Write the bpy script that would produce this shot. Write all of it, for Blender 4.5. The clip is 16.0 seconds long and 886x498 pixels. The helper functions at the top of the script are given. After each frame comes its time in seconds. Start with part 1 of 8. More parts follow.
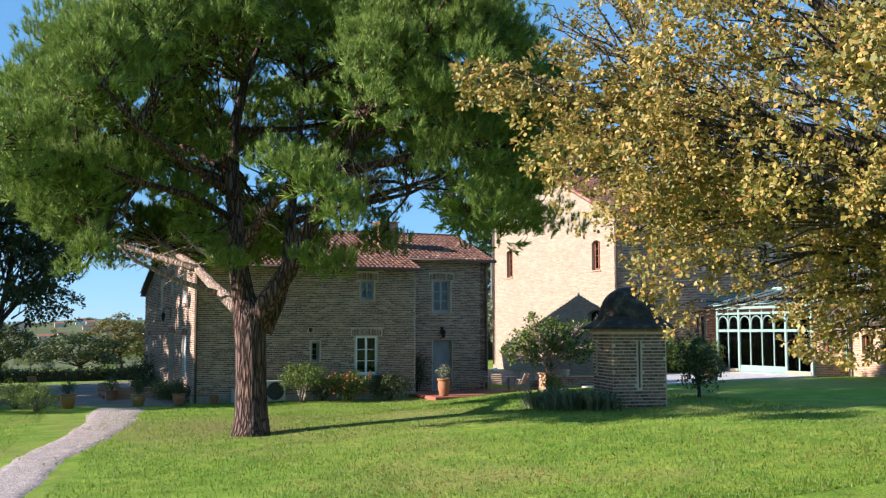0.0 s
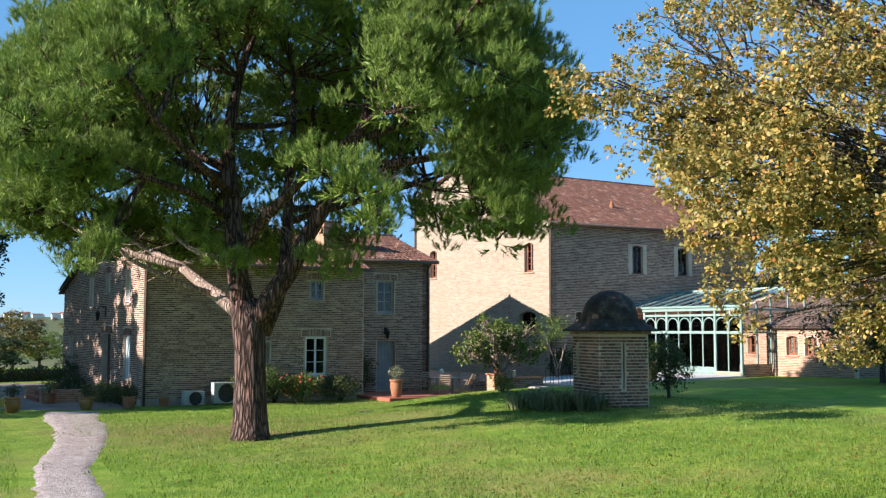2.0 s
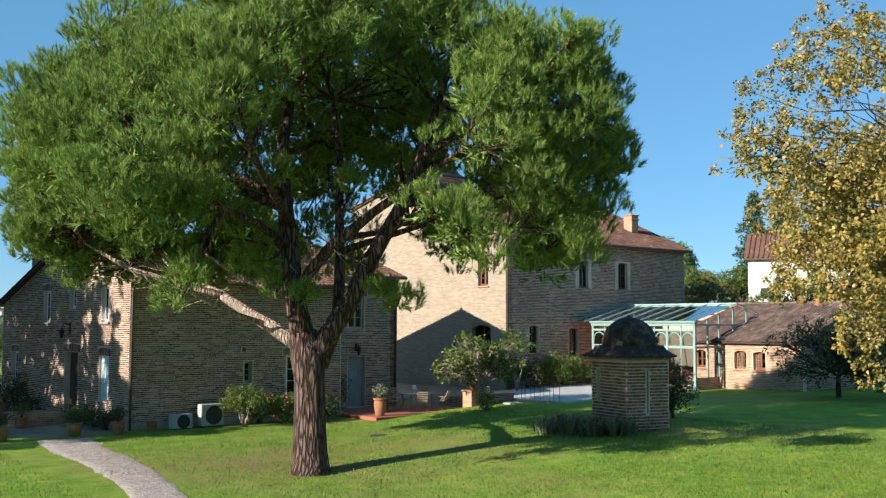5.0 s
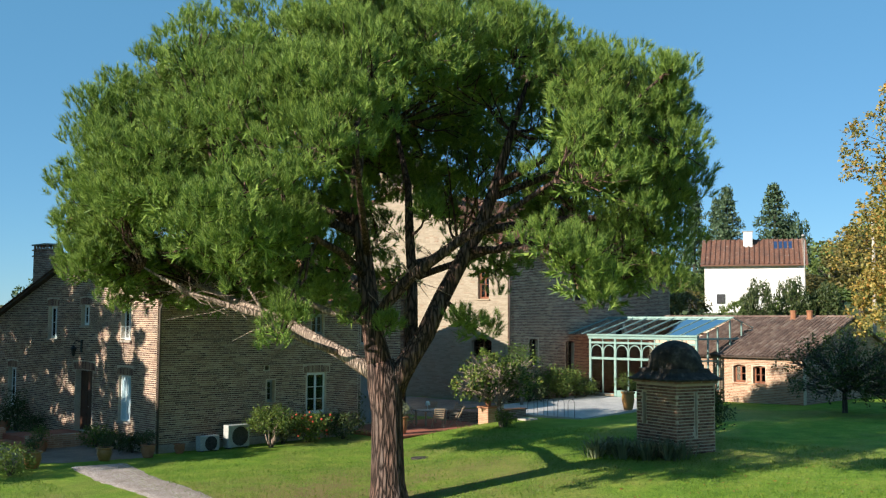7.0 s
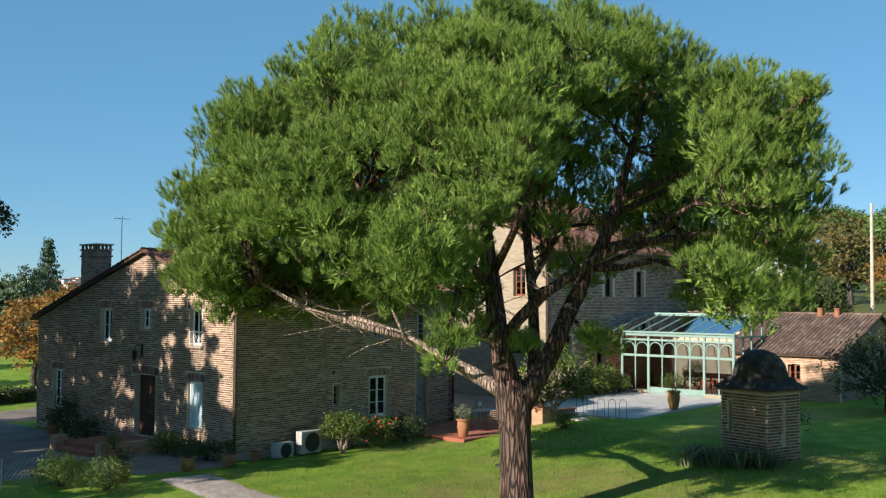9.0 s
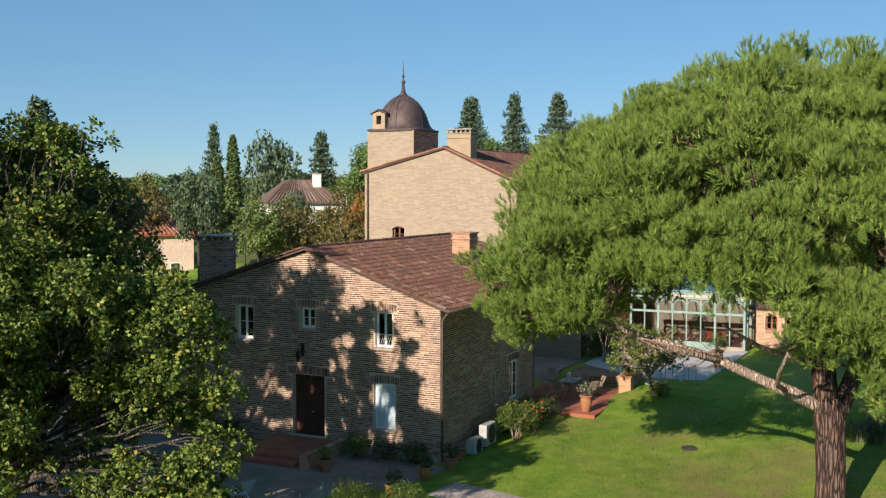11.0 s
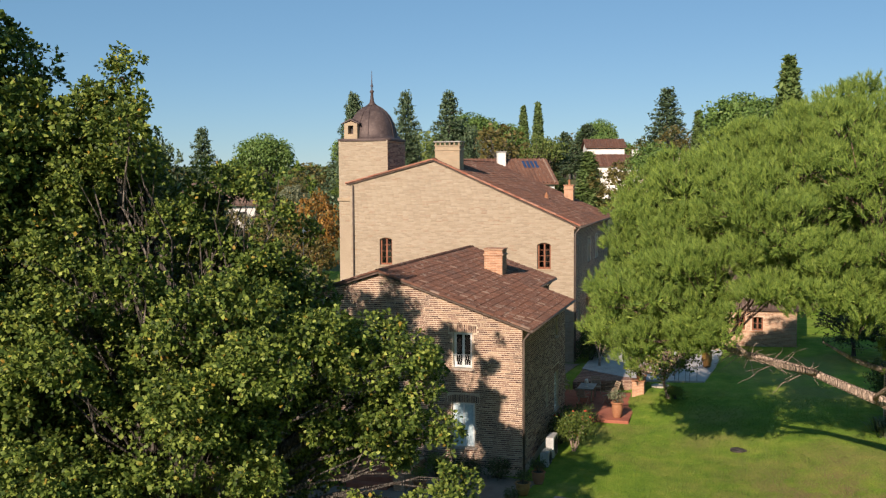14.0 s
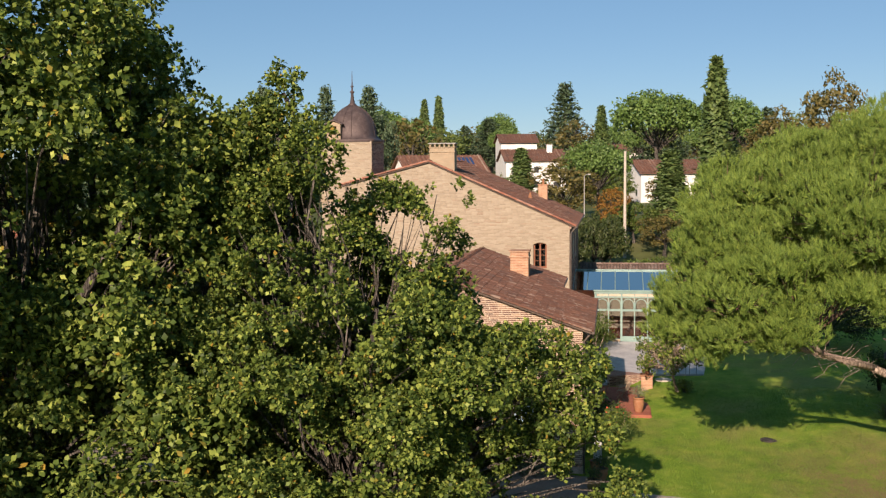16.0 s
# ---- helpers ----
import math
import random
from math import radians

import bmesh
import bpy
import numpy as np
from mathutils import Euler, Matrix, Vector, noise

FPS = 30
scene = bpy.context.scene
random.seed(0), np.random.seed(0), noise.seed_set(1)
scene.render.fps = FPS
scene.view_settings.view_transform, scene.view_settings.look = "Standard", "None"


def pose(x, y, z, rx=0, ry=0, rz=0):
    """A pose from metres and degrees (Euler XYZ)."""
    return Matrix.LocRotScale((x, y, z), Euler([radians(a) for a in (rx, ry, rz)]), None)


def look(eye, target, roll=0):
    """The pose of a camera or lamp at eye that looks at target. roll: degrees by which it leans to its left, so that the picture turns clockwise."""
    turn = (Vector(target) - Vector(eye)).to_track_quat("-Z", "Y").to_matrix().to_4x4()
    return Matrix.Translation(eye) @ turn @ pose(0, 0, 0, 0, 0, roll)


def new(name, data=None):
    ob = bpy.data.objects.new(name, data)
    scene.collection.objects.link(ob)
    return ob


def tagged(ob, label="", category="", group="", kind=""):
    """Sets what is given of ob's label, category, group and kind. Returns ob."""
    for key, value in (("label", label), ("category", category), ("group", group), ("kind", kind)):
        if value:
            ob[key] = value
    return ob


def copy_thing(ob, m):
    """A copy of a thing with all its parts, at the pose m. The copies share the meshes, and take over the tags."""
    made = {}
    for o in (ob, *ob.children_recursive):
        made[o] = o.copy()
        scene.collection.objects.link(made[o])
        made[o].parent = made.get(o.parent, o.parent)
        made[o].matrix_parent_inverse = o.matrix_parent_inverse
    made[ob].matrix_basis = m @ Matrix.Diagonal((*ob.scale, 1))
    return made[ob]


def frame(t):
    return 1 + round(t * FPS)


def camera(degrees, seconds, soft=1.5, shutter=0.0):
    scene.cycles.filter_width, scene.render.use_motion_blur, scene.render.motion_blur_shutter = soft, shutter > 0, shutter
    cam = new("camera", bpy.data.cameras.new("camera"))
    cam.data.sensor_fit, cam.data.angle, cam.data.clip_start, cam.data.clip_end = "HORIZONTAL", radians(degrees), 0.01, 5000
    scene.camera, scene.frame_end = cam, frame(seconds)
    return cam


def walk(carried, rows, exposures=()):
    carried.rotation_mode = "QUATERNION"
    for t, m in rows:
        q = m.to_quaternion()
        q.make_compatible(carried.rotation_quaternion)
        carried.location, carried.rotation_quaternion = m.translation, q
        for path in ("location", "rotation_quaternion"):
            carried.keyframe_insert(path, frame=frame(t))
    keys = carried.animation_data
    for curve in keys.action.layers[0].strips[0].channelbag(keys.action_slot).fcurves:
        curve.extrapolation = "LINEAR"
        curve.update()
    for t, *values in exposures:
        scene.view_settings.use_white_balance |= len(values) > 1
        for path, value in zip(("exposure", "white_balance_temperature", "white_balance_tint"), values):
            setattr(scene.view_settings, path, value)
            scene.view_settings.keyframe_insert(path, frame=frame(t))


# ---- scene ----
cam = camera(46.20, 16.0, soft=1.3)
PATH = [
    (0, 0.103, -0.002, 3.073, 94.62, 0.08, -23.62),
    (0.5, -0.897, 0.411, 3.103, 94.60, 0.07, -25.61),
    (1, -2.070, 0.942, 3.128, 94.57, -0.06, -28.00),
    (1.5, -3.034, 1.522, 3.165, 94.53, -0.07, -30.00),
    (2, -3.982, 2.097, 3.180, 94.55, -0.12, -31.72),
    (2.5, -4.927, 2.598, 3.324, 94.41, -0.08, -33.11),
    (3, -5.923, 3.211, 3.485, 94.33, -0.11, -34.69),
    (3.5, -6.755, 3.846, 3.623, 94.39, -0.20, -36.16),
    (4, -7.698, 4.445, 3.810, 94.38, -0.18, -37.69),
    (6.5, -12.117, 8.216, 5.113, 93.94, -0.28, -44.22),
    (7, -12.917, 9.103, 5.295, 93.96, -0.30, -45.12),
    (7.5, -13.603, 9.949, 5.501, 93.88, -0.33, -45.87),
    (8, -14.356, 10.771, 5.766, 93.66, -0.38, -46.64),
    (8.5, -15.117, 11.489, 5.958, 93.47, -0.44, -47.23),
    (9, -16.650, 13.094, 6.481, 92.66, -0.40, -48.34),
    (9.5, -20.379, 17.270, 7.650, 90.81, -0.23, -52.68),
    (10, -24.261, 22.205, 8.962, 88.32, -0.20, -57.25),
    (10.2, -25.380, 24.007, 9.635, 87.57, -0.14, -59.05),
    (10.45, -26.591, 25.925, 10.25, 86.992, -0.104, -61.141),
    (10.7, -27.576, 27.472, 10.627, 86.774, -0.097, -62.992),
    (11.1, -28.635, 29.17, 10.963, 86.68, -0.087, -65.056),
    (11.8, -29.773, 31.095, 11.304, 86.625, -0.039, -67.277),
    (12.5, -30.832, 33.064, 11.668, 86.48, 0.08, -69.25),
    (13, -31.557, 34.498, 11.952, 86.31, 0.20, -70.54),
    (13.5, -32.234, 35.988, 12.189, 86.17, 0.25, -72.04),
    (14, -33.026, 37.714, 12.409, 86.03, 0.33, -73.80),
    (14.5, -33.684, 39.322, 12.576, 85.92, 0.34, -75.43),
    (15, -34.375, 41.092, 12.743, 85.80, 0.42, -77.13),
    (15.5, -34.950, 42.916, 12.908, 85.69, 0.47, -78.81),
    (16, -35.496, 45.157, 13.115, 85.51, 0.47, -80.70),
]
walk(cam, [(t, pose(x, y, z, rx, ry, rz)) for t, x, y, z, rx, ry, rz in PATH], [(0, 1.22, 6250, 19), (2, 1.16, 6250, 19), (4, 1.02, 6300, 14), (6.5, 0.84, 6450, 7), (8.5, 0.75, 6500, 8), (10, 0.65, 6750, 13), (13, 0.45, 7050, 16), (16, 0.48, 7500, 22)])

# ---- world, sun and exposure ----
SUN_EL, SUN_AZ = 23.6, -83.0
world = bpy.data.worlds.new("sky_world")
scene.world = world
world.use_nodes = True
wn = world.node_tree.nodes
sky = wn.new("ShaderNodeTexSky")
sky.sky_type = "NISHITA"
sky.altitude = 2000
sky.sun_disc = False
sky.sun_elevation, sky.sun_rotation = radians(SUN_EL), radians(SUN_AZ)
sky.air_density, sky.dust_density, sky.ozone_density = 1.0, 0.0, 3.0
wn["Background"].inputs["Strength"].default_value = 0.083
tint = wn.new("ShaderNodeMix")
tint.data_type, tint.blend_type = "RGBA", "MULTIPLY"
tint.inputs[0].default_value = 1.0
tint.inputs[7].default_value = (0.86, 0.98, 1.08, 1)
world.node_tree.links.new(sky.outputs["Color"], tint.inputs[6])
# clear, even autumn blue over the whole dome
even = wn.new("ShaderNodeMix")
even.data_type = "RGBA"
even.inputs[0].default_value = 0.55
even.inputs[7].default_value = (0.85, 2.75, 4.4, 1)
world.node_tree.links.new(tint.outputs[2], even.inputs[6])
world.node_tree.links.new(even.outputs[2], wn["Background"].inputs["Color"])
sun_dir = Vector((math.sin(radians(SUN_AZ)) * math.cos(radians(SUN_EL)), math.cos(radians(SUN_AZ)) * math.cos(radians(SUN_EL)), math.sin(radians(SUN_EL))))
sun_data = bpy.data.lights.new("sun", "SUN")
sun_data.energy, sun_data.angle, sun_data.color = 5.0, radians(0.53), (1.0, 0.91, 0.80)
sun = new("sun", sun_data)
sun.matrix_world = look(sun_dir * 200, (0, 0, 0))

# ---- materials ----
def nodes_of(name, rough=0.8, metal=0.0, spec=0.3):
    m = bpy.data.materials.new(name)
    m.use_nodes = True
    t = m.node_tree
    b = t.nodes["Principled BSDF"]
    b.inputs["Roughness"].default_value = rough
    b.inputs["Metallic"].default_value = metal
    b.inputs["Specular IOR Level"].default_value = spec
    return m, t, b


def add(t, kind, **kw):
    n = t.nodes.new(kind)
    for k, v in kw.items():
        if k in n.inputs:
            n.inputs[k].default_value = v
    return n


def ramp(t, fac, stops):
    r = t.nodes.new("ShaderNodeValToRGB")
    el = r.color_ramp.elements
    while len(el) < len(stops):
        el.new(0.5)
    for e, (p, c) in zip(el, stops):
        e.position, e.color = p, (*c, 1)
    t.links.new(fac, r.inputs["Fac"])
    return r.outputs["Color"]


def position(t):
    return t.nodes.new("ShaderNodeNewGeometry").outputs["Position"]


def noise_of(t, vec, scale, detail=4.0, rough=0.55):
    n = add(t, "ShaderNodeTexNoise", Scale=scale, Detail=detail, Roughness=rough)
    t.links.new(vec, n.inputs["Vector"])
    return n.outputs["Fac"]


def mixc(t, fac, a, b, kind="MIX"):
    n = t.nodes.new("ShaderNodeMix")
    n.data_type, n.blend_type = "RGBA", kind
    for k, v in ((0, fac), (6, a), (7, b)):
        if isinstance(v, (int, float)):
            n.inputs[k].default_value = v
        elif isinstance(v, tuple):
            n.inputs[k].default_value = (*v, 1)
        else:
            t.links.new(v, n.inputs[k])
    return n.outputs[2]


def bump(t, b, height, strength=0.4, distance=0.02):
    n = add(t, "ShaderNodeBump", Strength=strength, Distance=distance)
    t.links.new(height, n.inputs["Height"])
    t.links.new(n.outputs["Normal"], b.inputs["Normal"])


def stained(name, stops, scale=1.2, fine=18.0, rough=0.85, metal=0.0, bumps=0.3, dist=0.01, spec=0.25, dirt=None, dirt_amount=0.35):
    """A surface of a few tones: large stains, fine grain and relief."""
    m, t, b = nodes_of(name, rough, metal, spec)
    p = position(t)
    big = noise_of(t, p, scale, 5)
    col = ramp(t, big, stops)
    small = noise_of(t, p, fine, 3)
    col = mixc(t, 0.35, col, ramp(t, small, [(0.3, (0.25, 0.25, 0.25)), (0.7, (0.75, 0.75, 0.75))]), "OVERLAY")
    if dirt:
        d = noise_of(t, p, scale * 2.7, 6, 0.7)
        f = ramp(t, d, [(0.5, (0, 0, 0)), (0.68, (dirt_amount,) * 3)])
        col = mixc(t, f, col, dirt)
    t.links.new(col, b.inputs["Base Color"])
    bump(t, b, small, bumps, dist)
    return m


def brick_mat(name, c1, c2, mortar, row=0.085, width=0.36, joint=0.016, tint=(0.2, 0.14, 0.1), tint_amount=0.5, lime=0.0, depth=0.012):
    m, t, b = nodes_of(name, 0.9, 0.0, 0.2)
    p = position(t)
    sep = add(t, "ShaderNodeSeparateXYZ")
    t.links.new(p, sep.inputs[0])
    s = t.nodes.new("ShaderNodeMath")
    s.operation = "ADD"
    t.links.new(sep.outputs["X"], s.inputs[0])
    t.links.new(sep.outputs["Y"], s.inputs[1])
    wob = noise_of(t, p, 0.7, 2)
    zw = t.nodes.new("ShaderNodeMath")
    zw.operation = "MULTIPLY_ADD"
    t.links.new(wob, zw.inputs[0])
    zw.inputs[1].default_value = 0.06
    t.links.new(sep.outputs["Z"], zw.inputs[2])
    cmb = add(t, "ShaderNodeCombineXYZ")
    t.links.new(s.outputs[0], cmb.inputs["X"])
    t.links.new(zw.outputs[0], cmb.inputs["Y"])
    br = add(t, "ShaderNodeTexBrick", Scale=1.0)
    br.inputs["Color1"].default_value = (*c1, 1)
    br.inputs["Color2"].default_value = (*c2, 1)
    br.inputs["Mortar"].default_value = (*mortar, 1)
    br.inputs["Mortar Size"].default_value = joint
    br.inputs["Mortar Smooth"].default_value = 0.25
    br.inputs["Bias"].default_value = -0.1
    br.inputs["Brick Width"].default_value = width
    br.inputs["Row Height"].default_value = row
    t.links.new(cmb.outputs[0], br.inputs["Vector"])
    # darker, burnt bricks one by one
    st = add(t, "ShaderNodeTexWhiteNoise")
    cell = t.nodes.new("ShaderNodeVectorMath")
    cell.operation = "DIVIDE"
    cell.inputs[1].default_value = (width, row, 1)
    t.links.new(cmb.outputs[0], cell.inputs[0])
    fl = t.nodes.new("ShaderNodeVectorMath")
    fl.operation = "FLOOR"
    t.links.new(cell.outputs[0], fl.inputs[0])
    t.links.new(fl.outputs[0], st.inputs["Vector"])
    burnt = ramp(t, st.outputs["Value"], [(0.72, (0, 0, 0)), (0.8, (tint_amount,) * 3), (1.0, (tint_amount,) * 3)])
    col = mixc(t, burnt, br.outputs["Color"], tint)
    big = noise_of(t, p, 0.45, 6, 0.65)
    col = mixc(t, 0.45, col, ramp(t, big, [(0.3, (0.32, 0.3, 0.29)), (0.7, (0.7, 0.68, 0.66))]), "OVERLAY")
    if lime:
        lm = noise_of(t, p, 1.7, 6, 0.7)
        col = mixc(t, ramp(t, lm, [(0.42, (0, 0, 0)), (0.62, (lime,) * 3)]), col, (mortar[0] * 1.05, mortar[1] * 1.0, mortar[2] * 0.95))
    t.links.new(col, b.inputs["Base Color"])
    hgt = t.nodes.new("ShaderNodeMath")
    hgt.operation = "SUBTRACT"
    t.links.new(noise_of(t, p, 30, 3), hgt.inputs[0])
    t.links.new(br.outputs["Fac"], hgt.inputs[1])
    bump(t, b, hgt.outputs[0], 0.6, depth)
    return m


def leaf_mat(name, stops, through_colour, rough=0.5, share=0.35, spec=0.3):
    """Leaves: the tone varies from clump to clump, light passes in part."""
    m, t, b = nodes_of(name, rough, 0.0, spec)
    g = t.nodes.new("ShaderNodeNewGeometry")
    rnd = ramp(t, g.outputs["Random Per Island"], stops)
    big = noise_of(t, g.outputs["Position"], 0.55, 3)
    col = mixc(t, 0.5, rnd, ramp(t, big, [(0.3, (0.34, 0.36, 0.3)), (0.7, (0.66, 0.64, 0.6))]), "OVERLAY")
    tuft = noise_of(t, g.outputs["Position"], 2.3, 2)
    col = mixc(t, 0.5, col, ramp(t, tuft, [(0.35, (0.3, 0.33, 0.3)), (0.65, (0.7, 0.67, 0.6))]), "OVERLAY")
    t.links.new(col, b.inputs["Base Color"])
    tr = t.nodes.new("ShaderNodeBsdfTranslucent")
    tc = mixc(t, 0.6, col, through_colour)
    t.links.new(tc, tr.inputs["Color"])
    mx = t.nodes.new("ShaderNodeMixShader")
    mx.inputs[0].default_value = share
    t.links.new(b.outputs[0], mx.inputs[1])
    t.links.new(tr.outputs[0], mx.inputs[2])
    t.links.new(mx.outputs[0], t.nodes["Material Output"].inputs["Surface"])
    return m


def tile_mat(name, stops, lichen=(0.42, 0.38, 0.32), amount=0.5, dark=0.55):
    m, t, b = nodes_of(name, 0.9, 0.0, 0.2)
    g = t.nodes.new("ShaderNodeNewGeometry")
    o = t.nodes.new("ShaderNodeObjectInfo")
    add_n = t.nodes.new("ShaderNodeMath")
    add_n.operation = "ADD"
    t.links.new(g.outputs["Random Per Island"], add_n.inputs[0])
    t.links.new(o.outputs["Random"], add_n.inputs[1])
    fr = t.nodes.new("ShaderNodeMath")
    fr.operation = "FRACT"
    t.links.new(add_n.outputs[0], fr.inputs[0])
    col = ramp(t, fr.outputs[0], stops)
    sp = noise_of(t, g.outputs["Position"], 4.0, 6, 0.75)
    col = mixc(t, ramp(t, sp, [(0.56, (0, 0, 0)), (0.64, (amount,) * 3)]), col, lichen)
    dk = noise_of(t, g.outputs["Position"], 0.9, 5, 0.65)
    col = mixc(t, ramp(t, dk, [(0.45, (0, 0, 0)), (0.7, (dark,) * 3)]), col, (0.07, 0.05, 0.045))
    t.links.new(col, b.inputs["Base Color"])
    bump(t, b, noise_of(t, g.outputs["Position"], 28, 3), 0.4, 0.01)
    return m


def glass_mat(name, tint, rough=0.03, share=0.35):
    """Window glass: part clear, part mirror of the sky, by the angle of sight."""
    m = bpy.data.materials.new(name)
    m.use_nodes = True
    t = m.node_tree
    t.nodes.remove(t.nodes["Principled BSDF"])
    tr = t.nodes.new("ShaderNodeBsdfTransparent")
    tr.inputs["Color"].default_value = (*tint, 1)
    gl = t.nodes.new("ShaderNodeBsdfGlossy")
    gl.inputs["Roughness"].default_value = rough
    fr = add(t, "ShaderNodeFresnel", IOR=1.5)
    mu = t.nodes.new("ShaderNodeMath")
    mu.operation = "MULTIPLY_ADD"
    mu.use_clamp = True
    mu.inputs[1].default_value, mu.inputs[2].default_value = 1.0, share
    t.links.new(fr.outputs[0], mu.inputs[0])
    mx = t.nodes.new("ShaderNodeMixShader")
    t.links.new(mu.outputs[0], mx.inputs[0])
    t.links.new(tr.outputs[0], mx.inputs[1])
    t.links.new(gl.outputs[0], mx.inputs[2])
    t.links.new(mx.outputs[0], t.nodes["Material Output"].inputs["Surface"])
    return m


def gravel_mat():
    """Pale pinkish chippings: a cell of its own tone for each stone, worn darker in patches."""
    m, t, b = nodes_of("pink_gravel", 0.95, 0.0, 0.15)
    p = position(t)
    v = add(t, "ShaderNodeTexVoronoi", Scale=26.0)
    t.links.new(p, v.inputs["Vector"])
    tone = t.nodes.new("ShaderNodeSeparateColor")
    t.links.new(v.outputs["Color"], tone.inputs[0])
    col = ramp(t, tone.outputs[0], [(0.0, (0.20, 0.165, 0.15)), (0.45, (0.40, 0.335, 0.305)), (1.0, (0.60, 0.53, 0.49))])
    worn = noise_of(t, p, 1.6, 5, 0.7)
    col = mixc(t, ramp(t, worn, [(0.45, (0, 0, 0)), (0.66, (0.55,) * 3)]), col, (0.25, 0.195, 0.155))
    t.links.new(col, b.inputs["Base Color"])
    bump(t, b, v.outputs["Distance"], 0.8, 0.02)
    return m


M = {}
M["mortar"] = stained("old_lime_mortar", [(0.3, (0.46, 0.365, 0.27)), (0.7, (0.60, 0.49, 0.37))], 0.8, 25, dirt=(0.29, 0.22, 0.17))
M["mortar_cream"] = stained("warm_lime_mortar", [(0.3, (0.31, 0.248, 0.18)), (0.7, (0.375, 0.305, 0.225))], 0.6, 25)
M["brick_piece"] = tile_mat("thin_rose_brick", [(0.0, (0.085, 0.045, 0.040)), (0.25, (0.15, 0.077, 0.064)), (0.6, (0.235, 0.13, 0.095)), (0.88, (0.32, 0.20, 0.138)), (1.0, (0.44, 0.31, 0.21))], (0.52, 0.41, 0.29), 0.5, 0.35)
M["brick_cream_piece"] = tile_mat("limewashed_thin_brick", [(0.0, (0.29, 0.232, 0.165)), (0.5, (0.345, 0.282, 0.205)), (0.9, (0.385, 0.322, 0.24)), (1.0, (0.30, 0.21, 0.145))], (0.42, 0.352, 0.265), 0.4, 0.12)
M["brick_dark_piece"] = tile_mat("weathered_thick_brick", [(0.0, (0.10, 0.055, 0.045)), (0.3, (0.18, 0.09, 0.065)), (0.7, (0.26, 0.135, 0.095)), (1.0, (0.33, 0.19, 0.13))], (0.36, 0.29, 0.22), 0.4, 0.3)
M["brick_orange_piece"] = tile_mat("warm_orange_brick", [(0.0, (0.30, 0.15, 0.09)), (0.5, (0.42, 0.22, 0.13)), (1.0, (0.50, 0.31, 0.20))], (0.5, 0.38, 0.28), 0.35, 0.2)
M["brick"] = brick_mat("rose_brick", (0.30, 0.165, 0.125), (0.17, 0.09, 0.072), (0.48, 0.375, 0.29), tint=(0.10, 0.055, 0.048))
M["brick_cream"] = brick_mat("limewashed_brick", (0.365, 0.29, 0.20), (0.30, 0.225, 0.15), (0.34, 0.275, 0.195), row=0.085, tint=(0.44, 0.29, 0.19), tint_amount=0.3, lime=0.5, depth=0.006)
M["brick_red"] = brick_mat("orange_brick", (0.47, 0.24, 0.14), (0.38, 0.18, 0.10), (0.52, 0.38, 0.27), tint=(0.24, 0.11, 0.07), lime=0.2)
M["brick_pillar"] = brick_mat("weathered_brick", (0.34, 0.19, 0.135), (0.23, 0.12, 0.09), (0.42, 0.34, 0.27), row=0.095, width=0.34, joint=0.02, tint=(0.10, 0.06, 0.05))
M["plinth"] = stained("rendered_plinth", [(0.3, (0.34, 0.28, 0.23)), (0.7, (0.46, 0.38, 0.31))], 1.5, 20, dirt=(0.14, 0.12, 0.1))
M["tile"] = tile_mat("old_canal_tile", [(0.0, (0.115, 0.055, 0.038)), (0.4, (0.145, 0.068, 0.046)), (0.8, (0.175, 0.083, 0.055)), (0.95, (0.20, 0.10, 0.068)), (1.0, (0.29, 0.20, 0.15))], amount=0.45, dark=0.6)
M["tile_red"] = tile_mat("red_roof_tile", [(0.0, (0.30, 0.11, 0.07)), (0.6, (0.38, 0.16, 0.10)), (1.0, (0.42, 0.22, 0.15))], amount=0.25)
M["tile_brown"] = tile_mat("brown_roof_tile", [(0.0, (0.14, 0.09, 0.07)), (0.6, (0.20, 0.13, 0.10)), (1.0, (0.27, 0.2, 0.16))], amount=0.25)
M["eave"] = stained("dark_eave_wood", [(0.3, (0.07, 0.05, 0.04)), (0.7, (0.14, 0.1, 0.08))], 3)
M["zinc"] = stained("zinc_gutter", [(0.3, (0.09, 0.07, 0.06)), (0.7, (0.15, 0.12, 0.1))], 2, rough=0.5, metal=0.15)
M["white_paint"] = stained("white_window_paint", [(0.3, (0.66, 0.69, 0.68)), (0.7, (0.78, 0.8, 0.78))], 3, rough=0.5, bumps=0.1)
M["grey_paint"] = stained("dull_grey_window_paint", [(0.3, (0.30, 0.29, 0.27)), (0.7, (0.40, 0.39, 0.36))], 3, rough=0.6, bumps=0.1)
M["brown_paint"] = stained("red_brown_window_paint", [(0.3, (0.20, 0.075, 0.04)), (0.7, (0.30, 0.12, 0.065))], 3, rough=0.5, bumps=0.1)
M["blue_curtain"] = stained("pale_blue_shutter", [(0.3, (0.40, 0.52, 0.56)), (0.7, (0.5, 0.62, 0.66))], 3, rough=0.7, bumps=0.1)
M["dark_door"] = stained("dark_stained_door", [(0.3, (0.035, 0.018, 0.013)), (0.7, (0.075, 0.035, 0.022))], 2.5, 30, rough=0.5)
M["grey_door"] = stained("grey_green_door", [(0.3, (0.20, 0.22, 0.22)), (0.7, (0.29, 0.31, 0.30))], 2.5, 30, rough=0.6)
